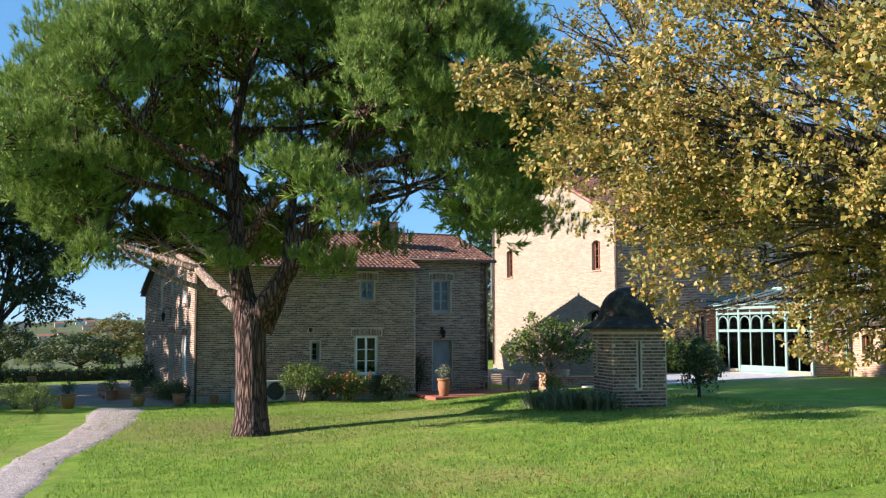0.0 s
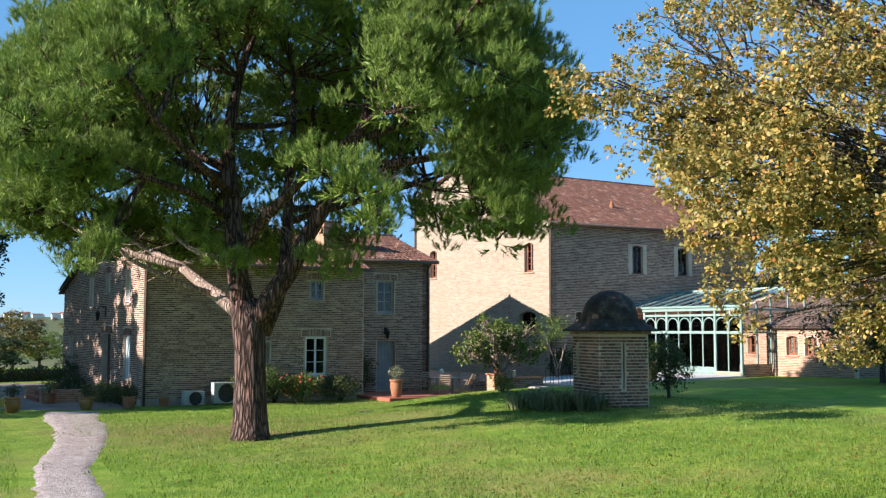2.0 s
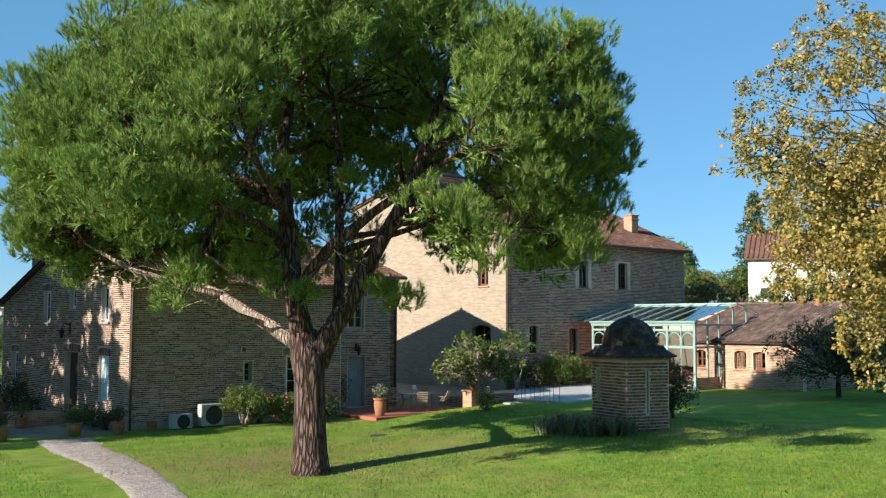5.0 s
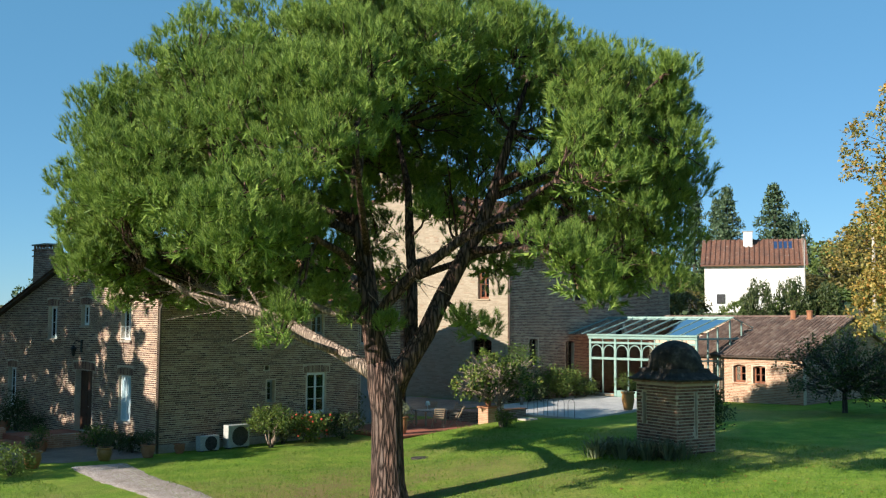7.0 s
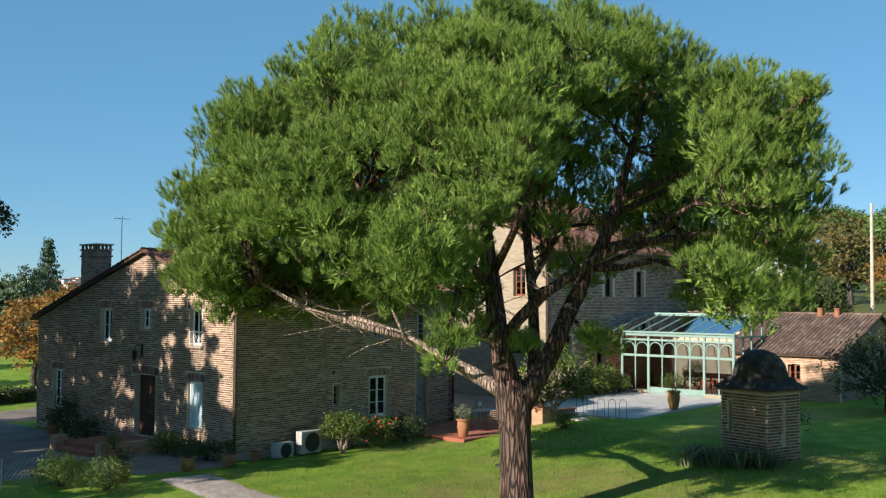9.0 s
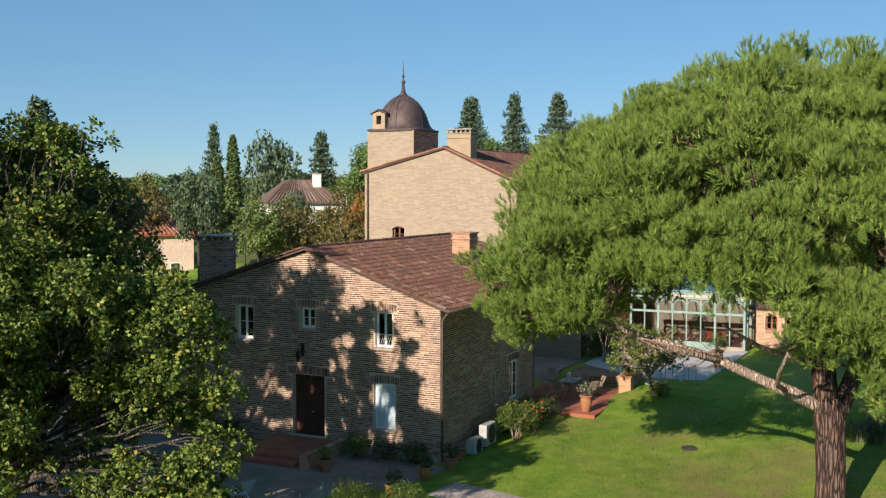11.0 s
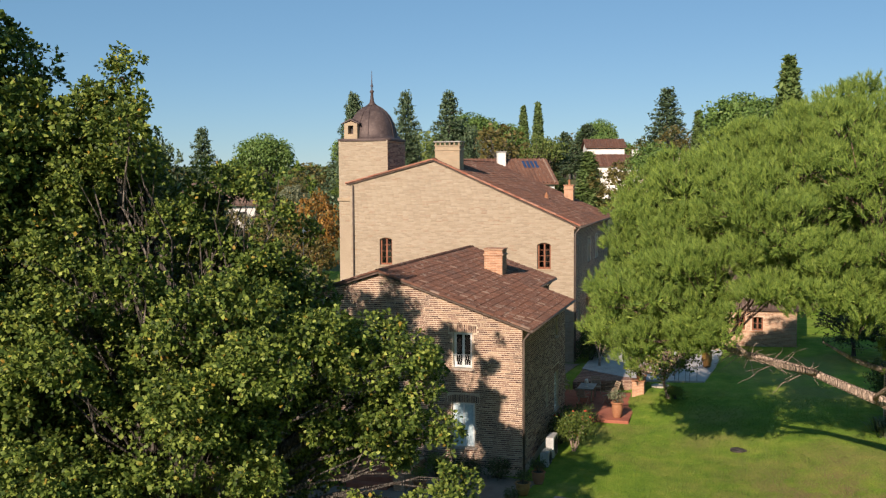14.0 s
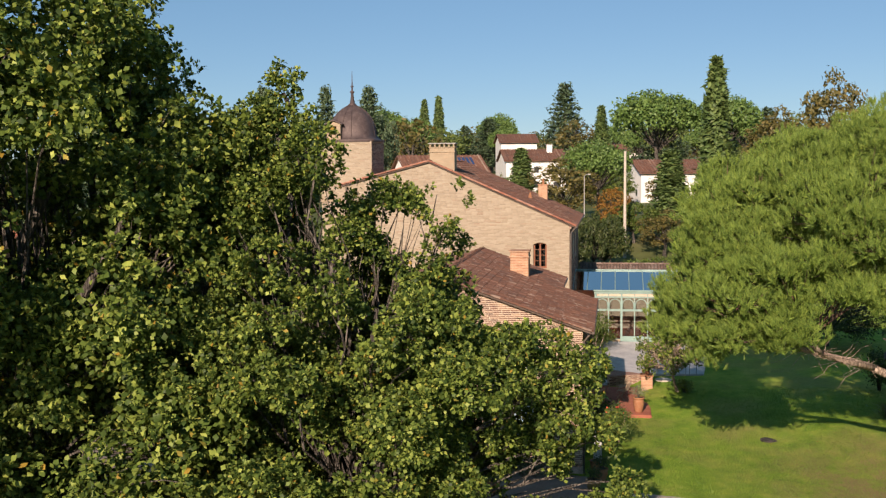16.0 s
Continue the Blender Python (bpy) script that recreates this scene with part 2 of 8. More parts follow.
# near-black tone: the darkness of unlit interiors is put into this colour
M["unlit_dark"] = stained("unlit_interior_dark", [(0.3, (0.05, 0.045, 0.04)), (0.7, (0.09, 0.08, 0.07))], 1.0)
M["iron"] = stained("black_iron", [(0.3, (0.015, 0.015, 0.016)), (0.7, (0.04, 0.038, 0.036))], 6, rough=0.5, metal=0.5)
M["white_iron"] = stained("white_painted_iron", [(0.3, (0.6, 0.6, 0.58)), (0.7, (0.75, 0.75, 0.72))], 6, rough=0.5)
M["glass"] = glass_mat("window_glass", (0.5, 0.55, 0.55), 0.03, 0.0)
M["roof_glass"] = glass_mat("roof_glass", (0.35, 0.45, 0.5), 0.05, 0.16)
M["con_paint"] = stained("pale_green_grey_metal_paint", [(0.3, (0.19, 0.29, 0.255)), (0.7, (0.25, 0.36, 0.32))], 2, rough=0.45, bumps=0.08)
M["dome_zinc"] = stained("brown_zinc_dome", [(0.3, (0.06, 0.043, 0.042)), (0.7, (0.105, 0.075, 0.068))], 1.4, 12, rough=0.6, metal=0.2, dirt=(0.22, 0.17, 0.15))
M["stone"] = stained("dark_lichened_stone", [(0.3, (0.022, 0.02, 0.018)), (0.55, (0.055, 0.046, 0.04)), (0.78, (0.16, 0.135, 0.115))], 3.2, 12, bumps=1.0, dist=0.03, dirt=(0.03, 0.03, 0.026), dirt_amount=0.7)
M["pale_stone"] = stained("pale_stone", [(0.3, (0.42, 0.36, 0.29)), (0.7, (0.56, 0.49, 0.41))], 2, 18)
M["terracotta"] = stained("terracotta", [(0.3, (0.26, 0.105, 0.052)), (0.7, (0.37, 0.17, 0.085))], 3, 25, rough=0.8, dirt=(0.3, 0.24, 0.18))
M["glazed_pot"] = stained("ochre_glazed_pot", [(0.3, (0.26, 0.125, 0.035)), (0.7, (0.38, 0.20, 0.06))], 3, 20, rough=0.3, spec=0.5)
M["terrace_tile"] = stained("red_terrace_tile", [(0.3, (0.28, 0.085, 0.055)), (0.7, (0.40, 0.145, 0.09))], 1.5, 20)
M["paving"] = stained("pale_paving_slab", [(0.3, (0.36, 0.35, 0.35)), (0.7, (0.50, 0.48, 0.46))], 1.2, 22, dirt=(0.26, 0.24, 0.22))
M["gravel"] = gravel_mat()
M["drive"] = stained("drive_gravel", [(0.3, (0.17, 0.135, 0.115)), (0.7, (0.30, 0.24, 0.2))], 0.7, 35, bumps=0.9, dist=0.03, dirt=(0.13, 0.11, 0.09))
M["bark_pine"] = None
M["plastic_white"] = stained("white_casing", [(0.3, (0.36, 0.36, 0.34)), (0.7, (0.45, 0.45, 0.43))], 4, rough=0.5, bumps=0.05)
M["dark_plastic"] = stained("dark_grille", [(0.3, (0.025, 0.025, 0.027)), (0.7, (0.06, 0.06, 0.06))], 4, rough=0.5)
M["wood"] = stained("weathered_teak", [(0.3, (0.30, 0.22, 0.15)), (0.7, (0.42, 0.32, 0.23))], 3, 30)
M["wood_yellow"] = stained("honey_wood", [(0.3, (0.40, 0.25, 0.10)), (0.7, (0.52, 0.34, 0.15))], 3, 30)
M["aluminium"] = stained("brushed_aluminium", [(0.3, (0.55, 0.56, 0.58)), (0.7, (0.7, 0.7, 0.72))], 4, rough=0.35, metal=0.85, bumps=0.05)
M["blue_fabric"] = stained("pale_blue_sling_fabric", [(0.3, (0.30, 0.42, 0.55)), (0.7, (0.42, 0.54, 0.66))], 6, 60)
M["render_white"] = stained("white_house_render", [(0.3, (0.68, 0.65, 0.6)), (0.7, (0.8, 0.77, 0.72))], 0.6, 6, dirt=(0.5, 0.46, 0.4))
M["render_pink"] = stained("ochre_house_render", [(0.3, (0.55, 0.42, 0.32)), (0.7, (0.66, 0.52, 0.41))], 0.6, 6)
M["solar"] = stained("solar_panel", [(0.3, (0.02, 0.04, 0.1)), (0.7, (0.03, 0.06, 0.14))], 2, rough=0.15, spec=0.6, bumps=0.0)
M["concrete"] = stained("grey_concrete", [(0.3, (0.3, 0.29, 0.27)), (0.7, (0.42, 0.40, 0.37))], 1.5, 20)
M["pine_leaf"] = leaf_mat("pine_needle", [(0.0, (0.07, 0.125, 0.035)), (0.5, (0.15, 0.235, 0.05)), (1.0, (0.29, 0.37, 0.085))], (0.3, 0.42, 0.09), share=0.15, spec=0.18)
M["pine_leaf_far"] = leaf_mat("far_pine_leaf", [(0.0, (0.07, 0.13, 0.035)), (0.5, (0.11, 0.19, 0.05)), (1.0, (0.16, 0.24, 0.07))], (0.15, 0.25, 0.05), share=0.15)
M["oak_leaf"] = leaf_mat("oak_leaf", [(0.0, (0.027, 0.05, 0.013)), (0.4, (0.068, 0.107, 0.024)), (0.75, (0.155, 0.205, 0.043)), (0.97, (0.27, 0.32, 0.08)), (0.992, (0.28, 0.18, 0.035))], (0.2, 0.28, 0.04), share=0.1, spec=0.15)
M["far_leaf"] = leaf_mat("far_tree_leaf", [(0.0, (0.08, 0.12, 0.035)), (0.55, (0.13, 0.18, 0.05)), (1.0, (0.19, 0.23, 0.07))], (0.24, 0.3, 0.06), share=0.2)
M["gold_leaf"] = leaf_mat("golden_oak_leaf", [(0.0, (0.11, 0.13, 0.04)), (0.3, (0.21, 0.20, 0.06)), (0.6, (0.36, 0.28, 0.09)), (0.88, (0.47, 0.32, 0.095)), (1.0, (0.40, 0.17, 0.05))], (0.45, 0.33, 0.08), share=0.26)
M["cypress_leaf"] = leaf_mat("cypress_leaf", [(0.0, (0.055, 0.095, 0.03)), (0.6, (0.10, 0.155, 0.05)), (1.0, (0.15, 0.20, 0.07))], (0.12, 0.18, 0.05), share=0.1)
M["cedar_leaf"] = leaf_mat("cedar_leaf", [(0.0, (0.05, 0.085, 0.045)), (0.6, (0.085, 0.13, 0.07)), (1.0, (0.12, 0.17, 0.10))], (0.1, 0.16, 0.08), share=0.1)
M["shrub_leaf"] = leaf_mat("shrub_leaf", [(0.0, (0.05, 0.085, 0.02)), (0.6, (0.10, 0.15, 0.035)), (1.0, (0.17, 0.2, 0.05))], (0.3, 0.4, 0.06), share=0.3)
M["dark_leaf"] = leaf_mat("dark_shrub_leaf", [(0.0, (0.03, 0.05, 0.018)), (0.6, (0.055, 0.08, 0.025)), (1.0, (0.09, 0.10, 0.035))], (0.15, 0.2, 0.05), share=0.2)
M["olive_leaf"] = leaf_mat("silver_olive_leaf", [(0.0, (0.10, 0.12, 0.07)), (0.6, (0.17, 0.19, 0.12)), (1.0, (0.25, 0.26, 0.18))], (0.25, 0.3, 0.15), share=0.15)
M["autumn_leaf"] = leaf_mat("autumn_leaf", [(0.0, (0.18, 0.08, 0.025)), (0.5, (0.28, 0.14, 0.035)), (1.0, (0.34, 0.2, 0.05))], (0.5, 0.25, 0.05), share=0.3)
M["russet_leaf"] = leaf_mat("brown_green_leaf", [(0.0, (0.075, 0.075, 0.025)), (0.5, (0.13, 0.11, 0.035)), (1.0, (0.18, 0.14, 0.05))], (0.3, 0.25, 0.06), share=0.2)
M["flower"] = stained("red_flower", [(0.3, (0.5, 0.06, 0.04)), (0.7, (0.7, 0.16, 0.08))], 6)
M["grass_blade"] = leaf_mat("grass_blade", [(0.0, (0.06, 0.12, 0.015)), (0.5, (0.10, 0.18, 0.022)), (1.0, (0.17, 0.22, 0.04))], (0.3, 0.5, 0.05), share=0.3)


def bark(name, furrow, plate, pink, scale):
    m, t, b = nodes_of(name, 0.95, 0.0, 0.15)
    tc = t.nodes.new("ShaderNodeTexCoord")
    mp = add(t, "ShaderNodeMapping")
    mp.inputs["Scale"].default_value = (1, 1, 0.13)
    t.links.new(tc.outputs["Object"], mp.inputs["Vector"])
    v = add(t, "ShaderNodeTexVoronoi", Scale=scale)
    v.feature = "DISTANCE_TO_EDGE"
    w = t.nodes.new("ShaderNodeVectorMath")
    w.operation = "ADD"
    nz = add(t, "ShaderNodeTexNoise", Scale=scale * 0.6, Detail=4)
    t.links.new(mp.outputs[0], nz.inputs["Vector"])
    sc = t.nodes.new("ShaderNodeVectorMath")
    sc.operation = "SCALE"
    sc.inputs["Scale"].default_value = 0.22
    t.links.new(nz.outputs["Color"], sc.inputs[0])
    t.links.new(mp.outputs[0], w.inputs[0])
    t.links.new(sc.outputs[0], w.inputs[1])
    t.links.new(w.outputs[0], v.inputs["Vector"])
    f = ramp(t, v.outputs["Distance"], [(0.0, (0, 0, 0)), (0.25, (1, 1, 1))])
    n2 = noise_of(t, mp.outputs[0], 2.2, 5, 0.7)
    pl = ramp(t, n2, [(0.35, plate), (0.65, pink)])
    n3 = noise_of(t, mp.outputs[0], 26, 5, 0.7)
    pl = mixc(t, 0.7, pl, ramp(t, n3, [(0.3, (0.2, 0.2, 0.2)), (0.7, (0.8, 0.8, 0.8))]), "OVERLAY")
    col = mixc(t, f, furrow, pl)
    t.links.new(col, b.inputs["Base Color"])
    bump(t, b, f, 1.0, 0.05)
    return m


M["bark_pine"] = bark("pine_bark", (0.02, 0.014, 0.012), (0.14, 0.105, 0.09), (0.22, 0.12, 0.088), 8.5)
M["bark_oak"] = bark("oak_bark", (0.045, 0.04, 0.034), (0.12, 0.10, 0.085), (0.17, 0.15, 0.125), 9)
M["bark_pale"] = bark("pale_branch_bark", (0.22, 0.165, 0.13), (0.42, 0.32, 0.255), (0.5, 0.37, 0.29), 8)


def lawn_mat():
    m, t, b = nodes_of("lawn_grass", 0.9, 0.0, 0.15)
    p = position(t)
    big = noise_of(t, p, 0.16, 5, 0.6)
    mid = noise_of(t, p, 0.9, 5, 0.65)
    fine = noise_of(t, p, 14, 4, 0.7)
    col = ramp(t, mid, [(0.3, (0.10, 0.19, 0.02)), (0.5, (0.165, 0.27, 0.03)), (0.7, (0.27, 0.33, 0.052))])
    dry = ramp(t, big, [(0.48, (0, 0, 0)), (0.64, (0.6,) * 3)])
    col = mixc(t, dry, col, (0.26, 0.22, 0.075))
    col = mixc(t, 0.55, col, ramp(t, fine, [(0.3, (0.2, 0.2, 0.2)), (0.7, (0.8, 0.8, 0.8))]), "OVERLAY")
    # bare, brown earth round the great pine
    sep = t.nodes.new("ShaderNodeVectorMath")
    sep.operation = "DISTANCE"
    t.links.new(p, sep.inputs[0])
    sep.inputs[1].default_value = (8.5, 34.0, 0.0)
    near = ramp(t, sep.outputs["Value"], [(0.0, (1, 1, 1)), (1.0, (0, 0, 0))])
    sc = t.nodes.new("ShaderNodeMath")
    sc.operation = "DIVIDE"
    t.links.new(sep.outputs["Value"], sc.inputs[0])
    sc.inputs[1].default_value = 9.0
    near = ramp(t, sc.outputs[0], [(0.15, (1, 1, 1)), (0.85, (0, 0, 0))])
    pat = ramp(t, noise_of(t, p, 0.5, 5, 0.7), [(0.36, (0, 0, 0)), (0.56, (0.8,) * 3)])
    f = mixc(t, 1.0, near, pat, "MULTIPLY")
    col = mixc(t, f, col, (0.24, 0.17, 0.085))
    t.links.new(col, b.inputs["Base Color"])
    bump(t, b, fine, 0.9, 0.05)
    return m


M["lawn"] = lawn_mat()
M["field"] = stained("far_field", [(0.3, (0.06, 0.09, 0.025)), (0.55, (0.10, 0.11, 0.035)), (0.75, (0.15, 0.13, 0.06))], 0.03, 0.6)

# ---- builders ----
ORIGIN = {}


class Shape:
    """Points and faces of one mesh, gathered piece by piece."""

    def __init__(self):
        self.v, self.f = [], []

    def add(self, pts, faces):
        n = len(self.v)
        self.v += [tuple(p) for p in pts]
        self.f += [tuple(i + n for i in f) for f in faces]
        return self

    def box(self, x0, x1, y0, y1, z0, z1, c=0.0):
        """A box with its edges chamfered by c."""
        if c <= 0:
            p = [(x, y, z) for z in (z0, z1) for y in (y0, y1) for x in (x0, x1)]
            return self.add(p, [(0, 2, 3, 1), (4, 5, 7, 6), (0, 1, 5, 4), (2, 6, 7, 3), (0, 4, 6, 2), (1, 3, 7, 5)])
        lo, hi = (x0, y0, z0), (x1, y1, z1)
        pts, idx = [], {}
        for s in [(a, b, d) for a in (0, 1) for b in (0, 1) for d in (0, 1)]:
            for ax in range(3):
                q = [(hi[k] - c if s[k] else lo[k] + c) if k != ax else (hi[k] if s[k] else lo[k]) for k in range(3)]
                idx[(s, ax)] = len(pts)
                pts.append(q)
        faces = []
        for ax in range(3):
            o = [k for k in range(3) if k != ax]
            for side in (0, 1):
                ring = []
                for a, b in ((0, 0), (1, 0), (1, 1), (0, 1)):
                    s = [0, 0, 0]
                    s[ax], s[o[0]], s[o[1]] = side, a, b
                    ring.append(idx[(tuple(s), ax)])
                faces.append(ring)
            for a in (0, 1):
                for b in (0, 1):
                    s0, s1 = [0, 0, 0], [0, 0, 0]
                    s0[o[0]], s0[o[1]], s0[ax] = a, b, 0
                    s1[o[0]], s1[o[1]], s1[ax] = a, b, 1
                    faces.append([idx[(tuple(s0), o[0])], idx[(tuple(s1), o[0])], idx[(tuple(s1), o[1])], idx[(tuple(s0), o[1])]])
        for s in [(a, b, d) for a in (0, 1) for b in (0, 1) for d in (0, 1)]:
            faces.append([idx[(s, 0)], idx[(s, 1)], idx[(s, 2)]])
        return self.add(pts, faces)

    def prism(self, poly, a, b):
        """A solid between the polygons poly + a and poly + b."""
        n = len(poly)
        pts = [Vector(p) + Vector(a) for p in poly] + [Vector(p) + Vector(b) for p in poly]
        fs = [tuple(range(n - 1, -1, -1)), tuple(range(n, 2 * n))] + [(i, (i + 1) % n, n + (i + 1) % n, n + i) for i in range(n)]
        return self.add(pts, fs)

    def tube(self, path, radii, n=8, cap=True, rough=0.0):
        """A round rod along a path; radii is one number or one a point."""
        path = [Vector(p) for p in path]
        if isinstance(radii, (int, float)):
            radii = [radii] * len(path)
        base, pts = len(self.v), []
        side = None
        for i, p in enumerate(path):
            d = (path[min(i + 1, len(path) - 1)] - path[max(i - 1, 0)]).normalized()
            if side is None:
                side = d.orthogonal().normalized()
            side = (side - d * side.dot(d))
            side = side.normalized() if side.length > 1e-6 else d.orthogonal().normalized()
            up = d.cross(side)
            for k in range(n):
                a = 2 * math.pi * k / n
                r = radii[i] * (1 + (rough * noise.noise(p * 1.7 + Vector((k * 1.3, 0, 0))) if rough else 0))
                pts.append(p + (side * math.cos(a) + up * math.sin(a)) * r)
        fs = []
        for i in range(len(path) - 1):
            for k in range(n):
                fs.append((i * n + k, i * n + (k + 1) % n, (i + 1) * n + (k + 1) % n, (i + 1) * n + k))
        if cap:
            fs += [tuple(range(n - 1, -1, -1)), tuple(range((len(path) - 1) * n, len(path) * n))]
        self.v += [tuple(p) for p in pts]
        self.f += [tuple(i + base for i in f) for f in fs]
        return self

    def lathe(self, profile, centre, n=20, square=0.0):
        """Turns (radius, height) pairs round an upright axis. square 1: four-sided plan."""
        cx, cy, cz = centre
        pts, fs = [], []
        for r, h in profile:
            for k in range(n):
                a = 2 * math.pi * (k + 0.5) / n
                ca, sa = math.cos(a), math.sin(a)
                q = 1.0 / max(abs(ca), abs(sa))
                rr = r * ((1 - square) + square * q)
                pts.append((cx + rr * ca, cy + rr * sa, cz + h))
        m = len(profile)
        for i in range(m - 1):
            for k in range(n):
                fs.append((i * n + k, i * n + (k + 1) % n, (i + 1) * n + (k + 1) % n, (i + 1) * n + k))
        fs += [tuple(range(n - 1, -1, -1)), tuple(range((m - 1) * n, m * n))]
        return self.add(pts, fs)


def mesh_of(name, shape, material, off=(0, 0, 0), smooth=False):
    me = bpy.data.meshes.new(name)
    v = np.array(shape.v, dtype=float) - np.array(off, dtype=float)
    me.from_pydata(v.tolist(), [], shape.f)
    me.materials.append(material)
    if smooth:
        me.polygons.foreach_set("use_smooth", [True] * len(me.polygons))
    me.update()
    return me


def thing(name, label, category, at=(0, 0, 0), group="", kind=""):
    e = new(name)
    e.empty_display_size = 0.3
    e.location = at
    ORIGIN[e] = Vector(at)
    return tagged(e, label, category, group, kind)


def part(name, shape, material, parent, label="", smooth=False, kind=""):
    off = ORIGIN[parent]
    o = new(name, mesh_of(name, shape, material, off, smooth))
    o.parent = parent
    ORIGIN[o] = off
    return tagged(o, label, "", "", kind)


def solid(name, shape, material, label, category, at=(0, 0, 0), kind="", smooth=False, group=""):
    o = new(name, mesh_of(name, shape, material, at, smooth))
    o.location = at
    ORIGIN[o] = Vector(at)
    return tagged(o, label, category, group, kind)


def fast_mesh(name, verts, tris, material, off=(0, 0, 0)):
    """A mesh of triangles from numpy arrays."""
    me = bpy.data.meshes.new(name)
    v = (np.asarray(verts) - np.asarray(off)).astype(np.float32)
    f = np.asarray(tris, dtype=np.int32)
    me.vertices.add(len(v))
    me.vertices.foreach_set("co", v.ravel())
    me.loops.add(f.size)
    me.loops.foreach_set("vertex_index", f.ravel())
    me.polygons.add(len(f))
    me.polygons.foreach_set("loop_start", np.arange(0, f.size, 3, dtype=np.int32))
    me.update(calc_edges=True)
    me.materials.append(material)
    return me


def smooth_step(t):
    t = min(1.0, max(0.0, t))
    return t * t * (3 - 2 * t)


def ground_z(x, y):
    """Height of the ground: a lawn that rises to the east, a hill behind, a valley to the north."""
    x0 = 8 + 10 * smooth_step((y - 32) / 11)
    d = max(0.0, x - x0)
    z = 1.1 * (1 - math.exp(-d * 0.075)) * 1.0
    if y < 20:
        z *= 1 - 0.3 * smooth_step((20 - y) / 20)
    z += (5.5 * smooth_step((x - 50) / 45) + 5.0 * smooth_step((x - 90) / 150)) * smooth_step((170 - y) / 80)
    far = math.hypot(x - 20, y - 45)
    z -= 16.0 * smooth_step((y - 85) / 260) * smooth_step((320 - x) / 300)
    z += 42.0 * smooth_step((far - 900) / 2200) + (8.0 * noise.noise(Vector((x * 0.0021, y * 0.0021, 3.1))) * smooth_step((far - 500) / 900))
    if 18.6 < x < 27.3 and 43.2 < y < 48.6:
        z = min(z, 0.08)
    z += 0.05 * noise.noise(Vector((x * 0.22, y * 0.22, 0.5))) * smooth_step((30 - abs(x - 10)) / 6) * (1.0 if y < 46 else 0.4)
    return z


# ---- ground ----
def axis(lo, hi, step):
    a = list(np.arange(lo, hi + 0.01, step))
    s, p = step, hi
    while p < 4200:
        s *= 1.22
        p += s
        a.append(p)
    s, p = step, lo
    while p > -4200:
        s *= 1.22
        p -= s
        a.insert(0, p)
    return a


def build_ground():
    xs, ys = axis(-40, 62, 1.0), axis(-12, 100, 1.0)
    s = Shape()
    s.v = [(x, y, ground_z(x, y)) for y in ys for x in xs]
    n = len(xs)
    s.f = [(j * n + i, j * n + i + 1, (j + 1) * n + i + 1, (j + 1) * n + i) for j in range(len(ys) - 1) for i in range(n - 1)]
    me = mesh_of("ground", s, M["lawn"], smooth=True)
    me.materials.append(M["field"])
    for p in me.polygons:
        c = p.center
        if c.x > 66 or c.x < -70 or c.y > 120 or c.y < -40:
            p.material_index = 1
    o = new("ground", me)
    tagged(o, "mown green lawn with dry patches, rising gently", "lawn", kind="structure")


build_ground()


def ribbon(name, left, right, material, label, category, lift=0.012, steps=10, edge=0.0):
    """A strip laid on the ground between two lines of the same number of points."""
    s = Shape()
    rows = []
    for (a, b), (c, d) in zip(zip(left, left[1:]), zip(right, right[1:])):
        for k in range(steps):
            t = k / steps
            rows.append(((a[0] + (b[0] - a[0]) * t, a[1] + (b[1] - a[1]) * t), (c[0] + (d[0] - c[0]) * t, c[1] + (d[1] - c[1]) * t)))
    rows.append((left[-1], right[-1]))
    m = 9
    for i, (l, r) in enumerate(rows):
        for k in range(m):
            t = k / (m - 1)
            x, y = l[0] + (r[0] - l[0]) * t, l[1] + (r[1] - l[1]) * t
            if edge and k in (0, m - 1):
                w = noise.noise(Vector((x * 1.9, y * 1.9, 7.0))) * edge
                x, y = x + w, y + w * 0.6
            e = lift + (0.02 if 0 < k < m - 1 else -0.03)
            s.v.append((x, y, ground_z(x, y) + e))
    for i in range(len(rows) - 1):
        for k in range(m - 1):
            a = i * m + k
            s.f.append((a, a + 1, a + m + 1, a + m))
    o = new(name, mesh_of(name, s, material, smooth=True))
    tagged(o, label, category, kind="structure")
    return o


